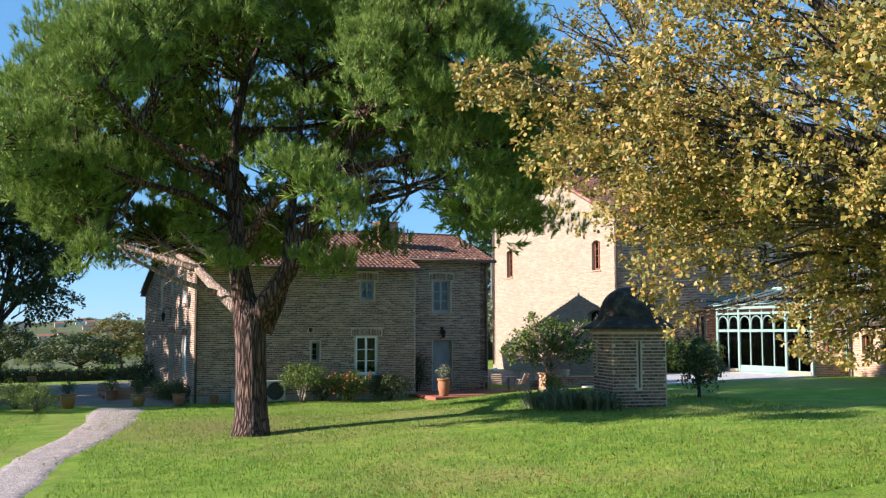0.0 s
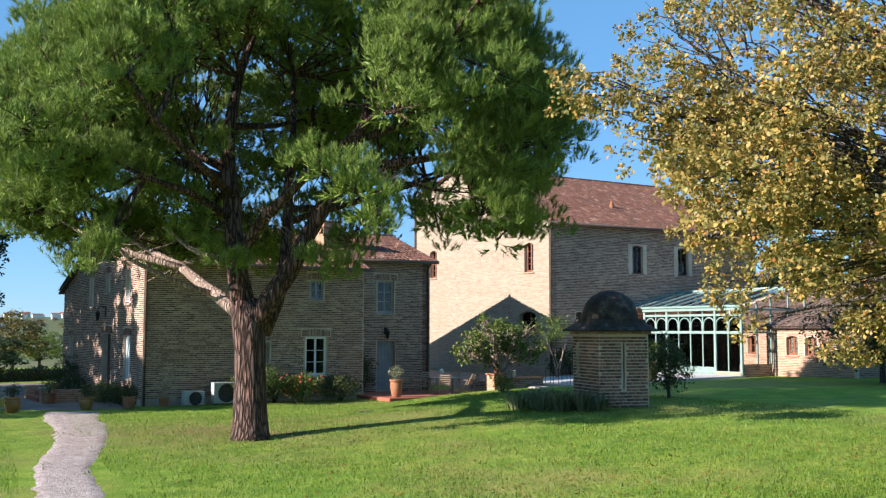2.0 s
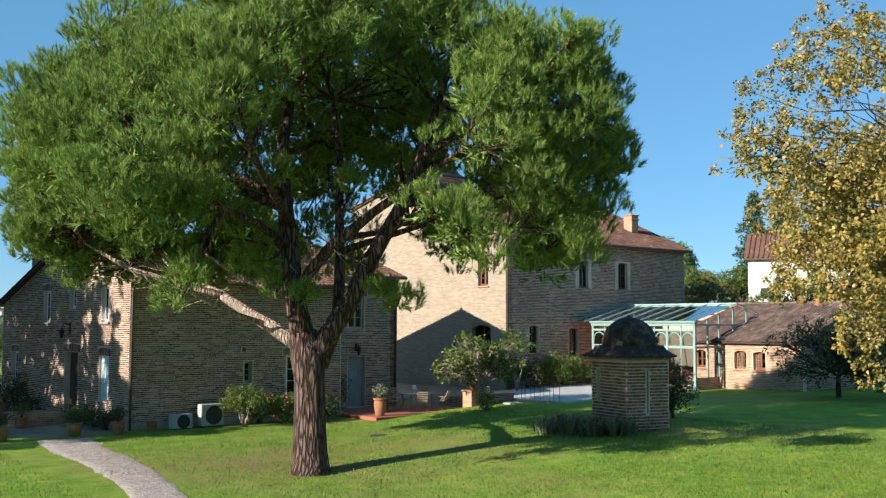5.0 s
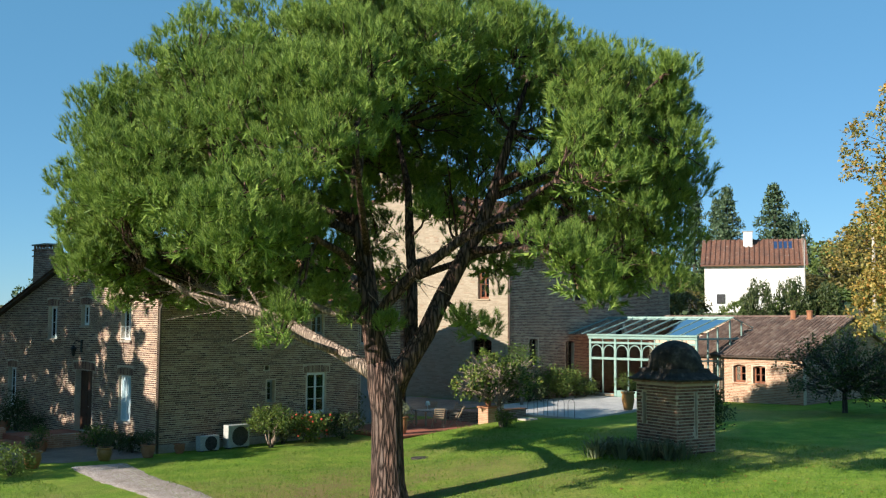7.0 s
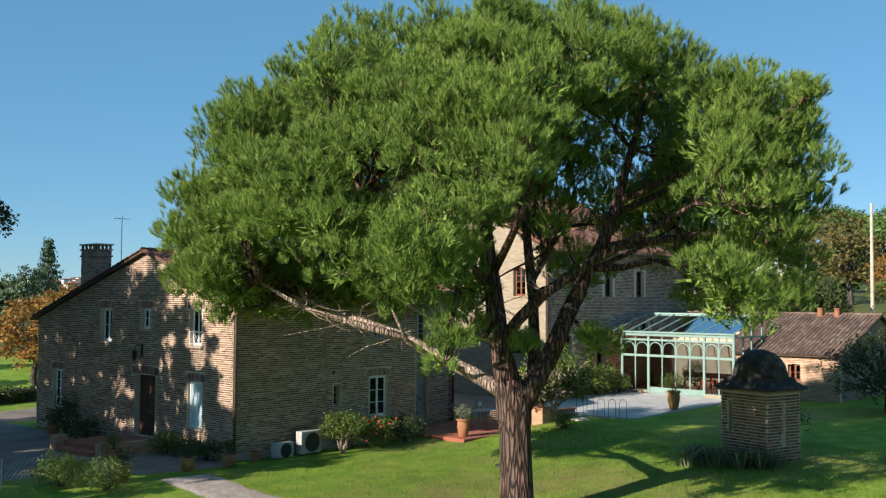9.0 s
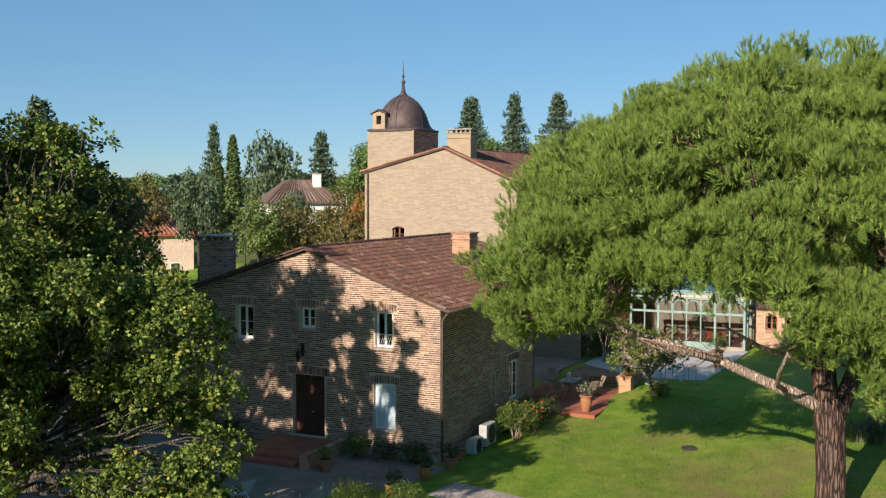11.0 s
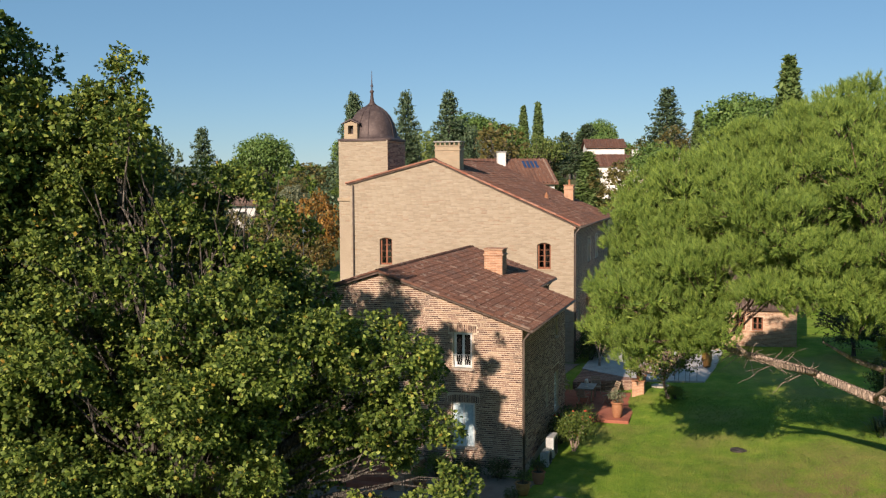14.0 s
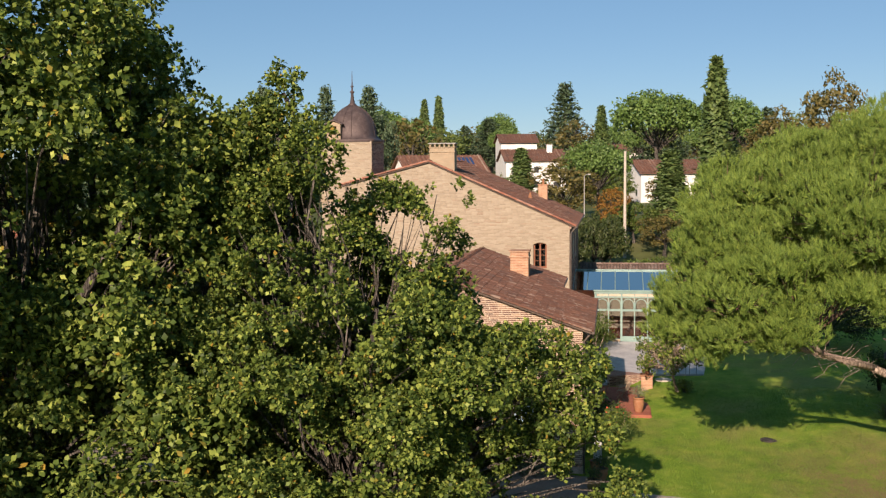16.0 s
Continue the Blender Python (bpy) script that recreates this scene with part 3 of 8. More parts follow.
# ---- walls with openings, roofs with tiles, windows ----
def wall_shape(axis_name, at, thick, u0, u1, z0, top, holes=(), cuts=()):
    """An upright wall in the plane x = at (axis 'x', running along y) or y = at (running along x).
    top(u): height of its upper edge. holes: (u0, u1, z0, z1). thick goes inwards, with its sign."""
    us = sorted({u0, u1, *cuts, *[h[0] for h in holes], *[h[1] for h in holes]})
    tmax = max(top(u) for u in us) + 1
    zs = sorted({z0, *[h[2] for h in holes], *[h[3] for h in holes]}) + [tmax]
    s = Shape()

    def pt(u, z, d):
        return (at + d, u, z) if axis_name == "x" else (u, at + d, z)

    def is_hole(i, j):
        if i < 0 or j < 0 or i >= len(us) - 1 or j >= len(zs) - 1:
            return True
        uc, zc = (us[i] + us[i + 1]) / 2, (zs[j] + zs[j + 1]) / 2
        if any(h[0] < uc < h[1] and h[2] < zc < h[3] for h in holes):
            return True
        return zs[j] >= max(top(us[i]), top(us[i + 1])) - 1e-6

    for i in range(len(us) - 1):
        for j in range(len(zs) - 1):
            if is_hole(i, j):
                continue
            a, b, lo = us[i], us[i + 1], zs[j]
            ha, hb = min(zs[j + 1], top(a)), min(zs[j + 1], top(b))
            la, lb = min(lo, top(a)), min(lo, top(b))
            q = [pt(a, la, 0), pt(b, lb, 0), pt(b, hb, 0), pt(a, ha, 0), pt(a, la, thick), pt(b, lb, thick), pt(b, hb, thick), pt(a, ha, thick)]
            fs = [(0, 1, 2, 3), (4, 7, 6, 5)]
            if is_hole(i - 1, j):
                fs.append((0, 3, 7, 4))
            if is_hole(i + 1, j):
                fs.append((1, 5, 6, 2))
            if is_hole(i, j - 1):
                fs.append((0, 4, 5, 1))
            if is_hole(i, j + 1):
                fs.append((3, 2, 6, 7))
            s.add(q, fs)
    # join the cells into one skin
    seen, index, pts = {}, [], []
    for p in s.v:
        k = (round(p[0], 4), round(p[1], 4), round(p[2], 4))
        if k not in seen:
            seen[k] = len(pts)
            pts.append(p)
        index.append(seen[k])
    s.v = pts
    s.f = [tuple(dict.fromkeys(index[i] for i in f)) for f in s.f]
    s.f = [f for f in s.f if len(f) > 2]
    return s


def tile_shape(length, r0, r1, n=5):
    """One canal tile: a tapering half round, hollow side down, along +y."""
    s = Shape()
    pts = []
    for y, r in ((0, r0), (length, r1)):
        for k in range(n + 1):
            a = math.pi * k / n
            pts.append((math.cos(a) * r, y, math.sin(a) * r * 0.8))
    m = n + 1
    fs = [(k, k + 1, m + k + 1, m + k) for k in range(n)]
    for k in range(m):
        a = math.pi * k / n
        pts.append((math.cos(a) * (r0 - 0.018), 0.0, math.sin(a) * (r0 - 0.018) * 0.8))
    fs += [(k, 2 * m + k, 2 * m + k + 1, k + 1) for k in range(n)]
    return s.add(pts, fs)


def tiled_slope(parent, eave_a, eave_b, ridge_a, material, label="", singles=0, col=0.23, row=0.36, slab=0.07, keep=None):
    """A roof slope: boards beneath and rows of canal tiles. eave_a, eave_b: ends of the eave; ridge_a: top of the edge from eave_a.
    singles: how many of the tiles next to eave_a are pieces of their own. keep(u, v): leave tiles out."""
    A, B, C = Vector(eave_a), Vector(eave_b), Vector(ridge_a)
    u, v = (B - A), (C - A)
    lu, lv = u.length, v.length
    u, v = u / lu, v / lv
    w = u.cross(v)
    if w.z < 0:
        w = -w
    s = Shape()
    if keep is None:
        q = [A, B, B + v * lv, C]
        s.prism(q, (0, 0, 0), w * -slab)
    roof = part("roof", s, M["eave"], parent, label) if keep is None else parent
    base = tile_shape(row * 1.18, 0.105 * col / 0.23, 0.085 * col / 0.23)
    bv = np.array(base.v)
    big, nc, nr = Shape(), int(lu / col), int(lv / row)
    R3 = np.array([u, v, w]).T
    rnd = random.Random(round(A.x * 7 + A.y * 3 + lu))
    vv, ff, count = [], [], 0
    spots = []
    for j in range(nr):
        for i in range(nc):
            a, b = (i + 0.5) * lu / nc, j * lv / nr - 0.06
            if keep and not keep(a, b):
                continue
            spots.append((a, b))
    spots.sort(key=lambda q: q[0] + q[1] * 0.6)
    me = mesh_of("roof_tile", base, material) if singles else None
    for k, (a, b) in enumerate(spots):
        yaw, lift = rnd.uniform(-0.05, 0.05), 0.012 + rnd.uniform(0, 0.014)
        tilt = -0.035 + rnd.uniform(-0.015, 0.015)
        a += rnd.uniform(-0.012, 0.012)
        cy, sy = math.cos(yaw), math.sin(yaw)
        if k < singles:
            o = new("roof_tile", me)
            o.parent = roof
            rot = Matrix((u, v, w)).transposed() @ Euler((tilt, 0, yaw)).to_matrix()
            o.matrix_basis = Matrix.Translation(A + u * a + v * b + w * lift - ORIGIN[roof]) @ rot.to_4x4()
            continue
        lv_ = bv.copy()
        x, y = lv_[:, 0] * cy - lv_[:, 1] * sy, lv_[:, 0] * sy + lv_[:, 1] * cy
        z = lv_[:, 2] + y * tilt + lift
        vv.append((R3 @ np.stack([x + a, y + b, z])).T + np.array(A))
        ff += [tuple(q + count for q in f) for f in base.f]
        count += len(bv)
    # the hollow channel between the rows
    if vv:
        big.v = np.concatenate(vv).tolist()
        big.f = ff
        part("tile_field", big, material, roof, "rows of old terracotta canal tiles", kind="stuff")
    return roof


def ridge_tiles(parent, a, b, material, size=0.13):
    a, b = Vector(a), Vector(b)
    n = max(1, int((b - a).length / 0.4))
    s, d = Shape(), (b - a).normalized()
    side = d.cross(Vector((0, 0, 1))).normalized()
    up = side.cross(d)
    t = tile_shape(0.46, size * 1.05, size * 0.9)
    for k in range(n):
        o = a + (b - a) * (k / n)
        j = random.uniform(-0.012, 0.012)
        s.add([o + side * (x + j) + d * y + up * (z + 0.015 * (y < 0.2)) for x, y, z in t.v], t.f)
    part("ridge_tile", s, material, parent, "mortared ridge tiles", kind="stuff")


def window(parent, axis_name, face, u0, u1, z0, z1, inward, paint, leaves=2, bars=2, recess=0.16, glass="glass", sill=True, lintel=None, backing="unlit_dark", arch=0.0, wall_mat=None, name="window"):
    """A casement window in an opening: frame, leaves with glazing bars, panes, sill and a soldier-course lintel."""
    d = inward * recess

    def P(shape, ua, ub, za, zb, da, db, c=0.004):
        lo, hi = min(face + da, face + db), max(face + da, face + db)
        if axis_name == "x":
            shape.box(lo, hi, ua, ub, za, zb, c)
        else:
            shape.box(ua, ub, lo, hi, za, zb, c)

    f = Shape()
    t = 0.055
    P(f, u0, u0 + t, z0, z1, d, d + inward * 0.07)
    P(f, u1 - t, u1, z0, z1, d, d + inward * 0.07)
    P(f, u0 + t, u1 - t, z1 - t, z1, d, d + inward * 0.07)
    P(f, u0 + t, u1 - t, z0, z0 + t, d, d + inward * 0.07)
    win = part(name, f, paint, parent)
    w = (u1 - u0 - 2 * t) / leaves
    for k in range(leaves):
        a, b = u0 + t + k * w, u0 + t + (k + 1) * w
        lf = Shape()
        e = 0.05
        za, zb = z0 + t, z1 - t
        P(lf, a + 0.003, a + e, za, zb, d - inward * 0.012, d + inward * 0.04)
        P(lf, b - e, b - 0.003, za, zb, d - inward * 0.012, d + inward * 0.04)
        P(lf, a + e, b - e, za, za + e * 1.3, d - inward * 0.012, d + inward * 0.04)
        P(lf, a + e, b - e, zb - e, zb, d - inward * 0.012, d + inward * 0.04)
        for q in range(bars):
            zq = za + e + (zb - za - 2 * e) * (q + 1) / (bars + 1)
            P(lf, a + e, b - e, zq - 0.014, zq + 0.014, d - inward * 0.006, d + inward * 0.03)
        part("casement", lf, paint, win)
        if glass:
            g = Shape()
            P(g, a + e, b - e, za + e * 1.3, zb - e, d + inward * 0.012, d + inward * 0.018, 0)
            o = part("pane", g, M[glass], win)
            o.visible_shadow = False
    # a dark-coloured sheet behind the panes stands in for the unlit room
    if backing:
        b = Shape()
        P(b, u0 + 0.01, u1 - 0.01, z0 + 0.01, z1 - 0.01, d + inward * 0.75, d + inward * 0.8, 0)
        part("room_lining", b, M[backing], win)
    if sill:
        b = Shape()
        P(b, u0 - 0.08, u1 + 0.08, z0 - 0.09, z0 - 0.005, -inward * 0.07, inward * (recess - 0.01), 0.012)
        part("sill", b, wall_mat or M["plinth"], win)
    if lintel:
        b, n = Shape(), max(5, int((u1 - u0 + 0.36) / 0.075))
        for k in range(n):
            a0 = u0 - 0.18 + (u1 - u0 + 0.36) * k / n
            a1 = u0 - 0.18 + (u1 - u0 + 0.36) * (k + 1) / n - 0.024
            c = (k + 0.5) / n - 0.5
            up = 0.07 * (1 - 4 * c * c)
            P(b, a0, a1, z1 + 0.004 + up * 0.4, z1 + 0.27 + up, -inward * 0.012, inward * 0.1, 0.004)
        part("lintel", b, lintel, win, kind="stuff")
    if arch:
        b = Shape()
        for side in (0, 1):
            poly = []
            m = 7
            for k in range(m + 1):
                q = k / m * 0.5 if side == 0 else 1 - k / m * 0.5
                uu = u0 + (u1 - u0) * q
                hh = z1 - arch * (2 * q - 1) ** 2
                poly.append((uu, hh))
            poly.append(((u0 + u1) / 2, z1 + 0.003))
            poly.append((u0 if side == 0 else u1, z1 + 0.003))
            if axis_name == "x":
                b.prism([(face, p, q) for p, q in poly], (inward * 0.003, 0, 0), (inward * (recess + 0.09), 0, 0))
            else:
                b.prism([(p, face, q) for p, q in poly], (0, inward * 0.003, 0), (0, inward * (recess + 0.09), 0))
        part("arch_head", b, wall_mat, win)
    return win


def chimney(parent, x0, x1, y0, y1, z0, z1, material, crown="slab", pots=0):
    s = Shape().box(x0, x1, y0, y1, z0, z1, 0.015)
    c = part("chimney", s, material, parent)
    s = Shape().box(x0 - 0.05, x1 + 0.05, y0 - 0.05, y1 + 0.05, z1 - 0.30, z1 - 0.22, 0.015).box(x0 - 0.06, x1 + 0.06, y0 - 0.06, y1 + 0.06, z1 - 0.003, z1 + 0.06, 0.012)
    part("crown_course", s, material, c)
    if crown == "slab":
        s = Shape()
        n = max(2, int((y1 - y0) / 0.3))
        for k in range(n + 1):
            y = y0 + (y1 - y0 - 0.1) * k / n
            for xx in (x0, x1 - 0.1):
                s.box(xx, xx + 0.1, y, y + 0.1, z1 + 0.06, z1 + 0.24, 0.01)
        part("crown_brick", s, material, c, kind="stuff")
        s = Shape().box(x0 - 0.08, x1 + 0.08, y0 - 0.08, y1 + 0.08, z1 + 0.24, z1 + 0.31, 0.015)
        part("cap_slab", s, M["concrete"], c)
    for k in range(pots):
        y = y0 + (y1 - y0) * (k + 0.5) / pots
        s = Shape().lathe([(0.1, 0), (0.11, 0.05), (0.085, 0.1), (0.08, 0.32), (0.1, 0.36), (0.1, 0.4)], ((x0 + x1) / 2, y, z1 + 0.05), 12)
        part("chimney_pot", s, M["terracotta"], c, smooth=True)
    return c


def brick_runs(u0, u1, z0, top, holes, row, width, joint):
    """Courses of bricks over a wall, cut at its openings and under its sloping top."""
    out, z, k = [], z0, 0
    while True:
        za, zb = z, z + row - joint
        steps = np.arange(u0, u1 + 0.001, 0.05)
        ok = np.array([top(u) > zb for u in steps])
        if not ok.any():
            return out
        for a, b, c, d in holes:
            if c - 0.012 < zb and d + 0.012 > za:
                ok &= ~((steps > a - 0.03) & (steps < b + 0.03))
        i = 0
        while i < len(steps):
            if not ok[i]:
                i += 1
                continue
            j = i
            while j + 1 < len(steps) and ok[j + 1]:
                j += 1
            a, b = steps[i], steps[j]
            u = a - (width * 0.5 if k % 2 else 0) - ((k * 37) % 11) * 0.011
            while u < b:
                p, q = max(u, a), min(u + width - joint * 0.55, b)
                if q - p > 0.06:
                    out.append((p, q, za, zb))
                u += width
            i = j + 1
        z += row
        k += 1


def brick_skin(wall, axis_name, face, out, u0, u1, z0, top, holes, material, row=0.085, width=0.38, joint=0.03, proud=0.014, singles=0, near=None):
    """Single bricks standing proud of a wall's mortar. out: -1 or 1, the way that the wall looks; near(u, z): the order in which bricks become pieces of their own."""
    runs = brick_runs(u0, u1, z0, top, holes, row, width, joint)
    rng = np.random.default_rng(len(runs))
    full = [r for r in runs if r[1] - r[0] > width - joint - 0.01]
    if near:
        full.sort(key=lambda r: near(r[0], r[2]))
    own = set(full[:singles])

    def corners(p, q, za, zb, d):
        e = 0.005
        back = [(p, za), (q, za), (q, zb), (p, zb)]
        front = [(p + e, za + e), (q - e, za + e), (q - e, zb - e), (p + e, zb - e)]
        w = [(b[0], 0.0, b[1]) for b in back] + [(f[0], d, f[1]) for f in front]
        return [((face + out * h, u, z) if axis_name == "x" else (u, face + out * h, z)) for u, h, z in w]

    tri = np.array([(4, 5, 6), (4, 6, 7), (0, 1, 5), (0, 5, 4), (1, 2, 6), (1, 6, 5), (2, 3, 7), (2, 7, 6), (3, 0, 4), (3, 4, 7)])
    if (axis_name == "x") == (out < 0):
        tri = tri[:, ::-1]
    if axis_name == "y":
        tri = tri[:, ::-1]
    off = ORIGIN[wall]
    rest, cnt = [], 0
    me = None
    for r in runs:
        d = proud * rng.uniform(0.45, 1.35)
        if r in own:
            if me is None:
                P0 = r
                me = fast_mesh("brick", corners(*r, proud), tri, material, corners(*r, proud)[0])
            o = new("brick", me)
            o.parent = wall
            c = Vector(corners(r[0], r[1], r[2], r[3], proud)[0])
            n = Vector((out, 0, 0)) if axis_name == "x" else Vector((0, out, 0))
            o.location = c - off + n * rng.uniform(-0.005, 0.004)
            continue
        rest.append(corners(*r, d))
    v = np.array(rest).reshape(-1, 3)
    t = (tri[None] + 8 * np.arange(len(rest))[:, None, None]).reshape(-1, 3)
    o = new("brickwork", fast_mesh("brickwork", v, t, material, off))
    o.parent = wall
    return tagged(o, "", "", "", "stuff")

# ---- farmhouse ----
farm = thing("farmhouse", "long rose-brick farmhouse with canal-tile roof and white casements", "house", at=(8.45, 46.42, 0))
RIDGE_Y, RIDGE_Z = 52.6, 8.30


def farm_top(y):
    return RIDGE_Z - (RIDGE_Y - y) * 0.335 if y < RIDGE_Y else RIDGE_Z - (y - RIDGE_Y) * 0.315


W_HOLES = [(59.66, 60.51, 1.08, 2.92), (51.79, 53.39, 0.42, 3.05), (48.44, 49.43, 1.08, 2.97), (55.38, 56.27, 4.39, 5.88), (52.24, 52.97, 5.02, 5.91), (48.55, 49.36, 4.42, 5.93)]
w_wall = part("wall", wall_shape("x", 8.45, 0.45, 46.42, 62.1, -0.4, farm_top, W_HOLES, (RIDGE_Y, 60.2, 61.3)), M["mortar"], farm, "sun-dappled rose brick gable")
S_HOLES = [(15.94, 17.03, 1.13, 2.94), (16.16, 16.84, 4.65, 5.56), (13.79, 14.2, 1.73, 2.7), (13.66, 13.88, 3.12, 3.32)]
s_wall = part("wall", wall_shape("y", 46.42, 0.45, 8.9, 18.95, -0.4, lambda u: 6.22, S_HOLES), M["mortar"], farm)
part("wall", wall_shape("x", 18.95, -0.45, 46.87, 48.2, -0.4, lambda u: 6.22 + (u - 46.42) * 0.335), M["brick"], farm)
S2_HOLES = [(20.64, 21.6, 4.11, 5.74), (20.63, 21.69, 0.24, 2.72)]
s2_wall = part("wall", wall_shape("y", 48.2, 0.45, 18.95, 23.25, -0.4, lambda u: 6.8, S2_HOLES), M["mortar"], farm)
part("wall", wall_shape("x", 23.7, -0.45, 48.2, 62.1, -0.4, farm_top, (), (RIDGE_Y,)), M["brick"], farm)
part("wall", wall_shape("y", 62.1, -0.45, 8.9, 23.25, -0.4, lambda u: 5.3), M["brick"], farm)
part("plinth", Shape().box(8.41, 18.97, 46.385, 46.44, -0.4, 0.32, 0.01), M["plinth"], farm, "grey rendered plinth")
part("plinth", Shape().box(8.415, 8.47, 46.44, 51.5, -0.4, 0.28, 0.01), M["plinth"], farm)
# slab between the storeys, in the same unlit-interior dark
part("floor_slab", Shape().box(8.95, 23.2, 48.7, 61.6, 3.2, 3.45), M["unlit_dark"], farm)

tiled_slope(farm, (8.2, 46.02, 6.13), (19.15, 46.02, 6.13), (8.2, RIDGE_Y, 8.42), M["tile"], "weathered canal-tile roof slope", singles=300)
tiled_slope(farm, (19.15, 47.82, 6.757), (23.98, 47.82, 6.757), (19.15, RIDGE_Y, 8.42), M["tile"])
tiled_slope(farm, (23.98, 62.5, 5.27), (8.2, 62.5, 5.27), (23.98, RIDGE_Y, 8.42), M["tile"])
ridge_tiles(farm, (8.15, RIDGE_Y, 8.44), (24.0, RIDGE_Y, 8.44), M["tile"])
# verge tiles along the west gable, and the eave lip
ridge_tiles(farm, (8.24, 46.05, 6.17), (8.24, RIDGE_Y, 8.45), M["tile"], 0.1)
ridge_tiles(farm, (8.24, 62.5, 5.33), (8.24, RIDGE_Y, 8.45), M["tile"], 0.1)
chimney(farm, 18.25, 19.25, 49.5, 50.45, 7.2, 8.7, M["brick_red"], crown="")
chimney(farm, 8.52, 9.25, 56.85, 58.3, 6.2, 8.55, M["brick"], crown="slab")


def gutter(parent, a, b, r=0.07):
    a, b = Vector(a), Vector(b)
    part("gutter", Shape().tube([a, b], r, 8), M["zinc"], parent, smooth=True)


def downpipe(parent, x, y, z0, z1, r=0.05, lean=(0, 0)):
    part("downpipe", Shape().tube([(x + lean[0], y + lean[1], z1), (x + lean[0] * 0.6, y + lean[1] * 0.6, z1 - 0.12), (x, y, z1 - 0.35), (x, y, z0)], r, 8), M["zinc"], parent, smooth=True)


gutter(farm, (8.2, 45.97, 6.1), (19.15, 45.97, 6.1))
gutter(farm, (19.15, 47.76, 6.72), (23.98, 47.76, 6.72))
downpipe(farm, 8.53, 46.36, 0.0, 6.05, 0.05, (0, -0.3))
downpipe(farm, 23.55, 48.12, 0.2, 6.7, 0.05, (0, -0.3))

wp = M["white_paint"]
window(farm, "x", 8.45, 59.66, 60.51, 1.08, 2.92, 1, wp, 2, 3, lintel=M["brick_piece"])
window(farm, "x", 8.45, 48.44, 49.43, 1.08, 2.97, 1, wp, 2, 0, lintel=M["brick_piece"], backing=None)
window(farm, "x", 8.45, 55.38, 56.27, 4.39, 5.88, 1, wp, 2, 1, lintel=M["brick_piece"])
window(farm, "x", 8.45, 52.24, 52.97, 5.02, 5.91, 1, wp, 2, 1, lintel=M["brick_piece"])
w3 = window(farm, "x", 8.45, 48.55, 49.36, 4.42, 5.93, 1, wp, 2, 0, lintel=M["brick_piece"])
window(farm, "y", 46.42, 15.94, 17.03, 1.13, 2.94, 1, wp, 2, 2, recess=0.1, lintel=M["brick_piece"])
window(farm, "y", 46.42, 16.16, 16.84, 4.65, 5.56, 1, M["grey_door"], 2, 1, recess=0.1, lintel=M["brick_piece"])
window(farm, "y", 46.42, 13.79, 14.2, 1.73, 2.7, 1, M["grey_door"], 1, 2, recess=0.2, sill=False)
window(farm, "y", 48.2, 20.64, 21.6, 4.11, 5.74, 1, M["grey_paint"], 2, 2, lintel=M["brick_piece"])
# dark plate that paints the shade inside the vent hole
part("vent_back", Shape().box(13.66, 13.88, 46.7, 46.74, 3.12, 3.32), M["unlit_dark"], farm)
# closed pale blue shutters behind the ground-floor window
for k in range(2):
    a = 48.5 + k * 0.44
    leaf = part("inner_shutter", Shape().box(8.575, 8.6, a, a + 0.43, 1.14, 2.9, 0.006), M["blue_curtain"], farm, "pale blue inner shutter")
    for q in range(3):
        part("shutter_panel", Shape().box(8.568, 8.58, a + 0.05, a + 0.38, 1.2 + q * 0.57, 1.7 + q * 0.57, 0.006), M["blue_curtain"], leaf)
s = Shape().box(8.545, 8.574, 48.47, 48.53, 1.1, 2.94, 0.005).box(8.545, 8.574, 49.34, 49.4, 1.1, 2.94, 0.005).box(8.545, 8.574, 48.91, 48.96, 1.1, 2.94, 0.005)
s.box(8.545, 8.572, 48.53, 48.91, 1.1, 1.16, 0.005).box(8.545, 8.572, 48.96, 49.34, 1.1, 1.16, 0.005).box(8.545, 8.572, 48.53, 48.91, 2.88, 2.94, 0.005).box(8.545, 8.572, 48.96, 49.34, 2.88, 2.94, 0.005)
part("shutter_frame", s, M["white_paint"], farm)
# iron guard of the upper window
s = Shape()
for z in (4.5, 5.0):
    s.box(8.425, 8.445, 48.53, 49.38, z - 0.012, z + 0.012)
for k in range(9):
    y = 48.58 + k * 0.094
    s.tube([(8.435, y, 4.5), (8.43, y + 0.03, 4.66), (8.435, y - 0.03, 4.84), (8.435, y, 5.0)], 0.008, 5)
part("guard_rail", s, M["white_iron"], w3, "white wrought-iron guard", kind="stuff")
# front door, two panelled leaves set back
d = Shape().box(8.72, 8.78, 51.8, 53.38, 0.42, 3.04)
door = part("door", d, M["dark_door"], farm, "dark stained double door in deep reveal")
for k in range(2):
    y0 = 51.84 + k * 0.77
    for z0, z1 in ((0.55, 1.2), (1.3, 2.1), (2.2, 2.95)):
        s = Shape()
        s.box(8.695, 8.725, y0 + 0.1, y0 + 0.64, z0, z1, 0.01)
        part("door_panel", s, M["dark_door"], door)
part("door_handle", Shape().tube([(8.69, 52.55, 1.45), (8.66, 52.55, 1.45), (8.66, 52.47, 1.45)], 0.012, 6), M["aluminium"], door)
s, n = Shape(), 25
for k in range(n):
    y0 = 51.56 + 2.06 * k / n
    c = (k + 0.5) / n - 0.5
    s.box(8.438, 8.55, y0, y0 + 2.06 / n - 0.014, 3.06 + 0.03 * (1 - 4 * c * c), 3.36 + 0.08 * (1 - 4 * c * c), 0.004)
part("lintel", s, M["brick_piece"], door, kind="stuff")
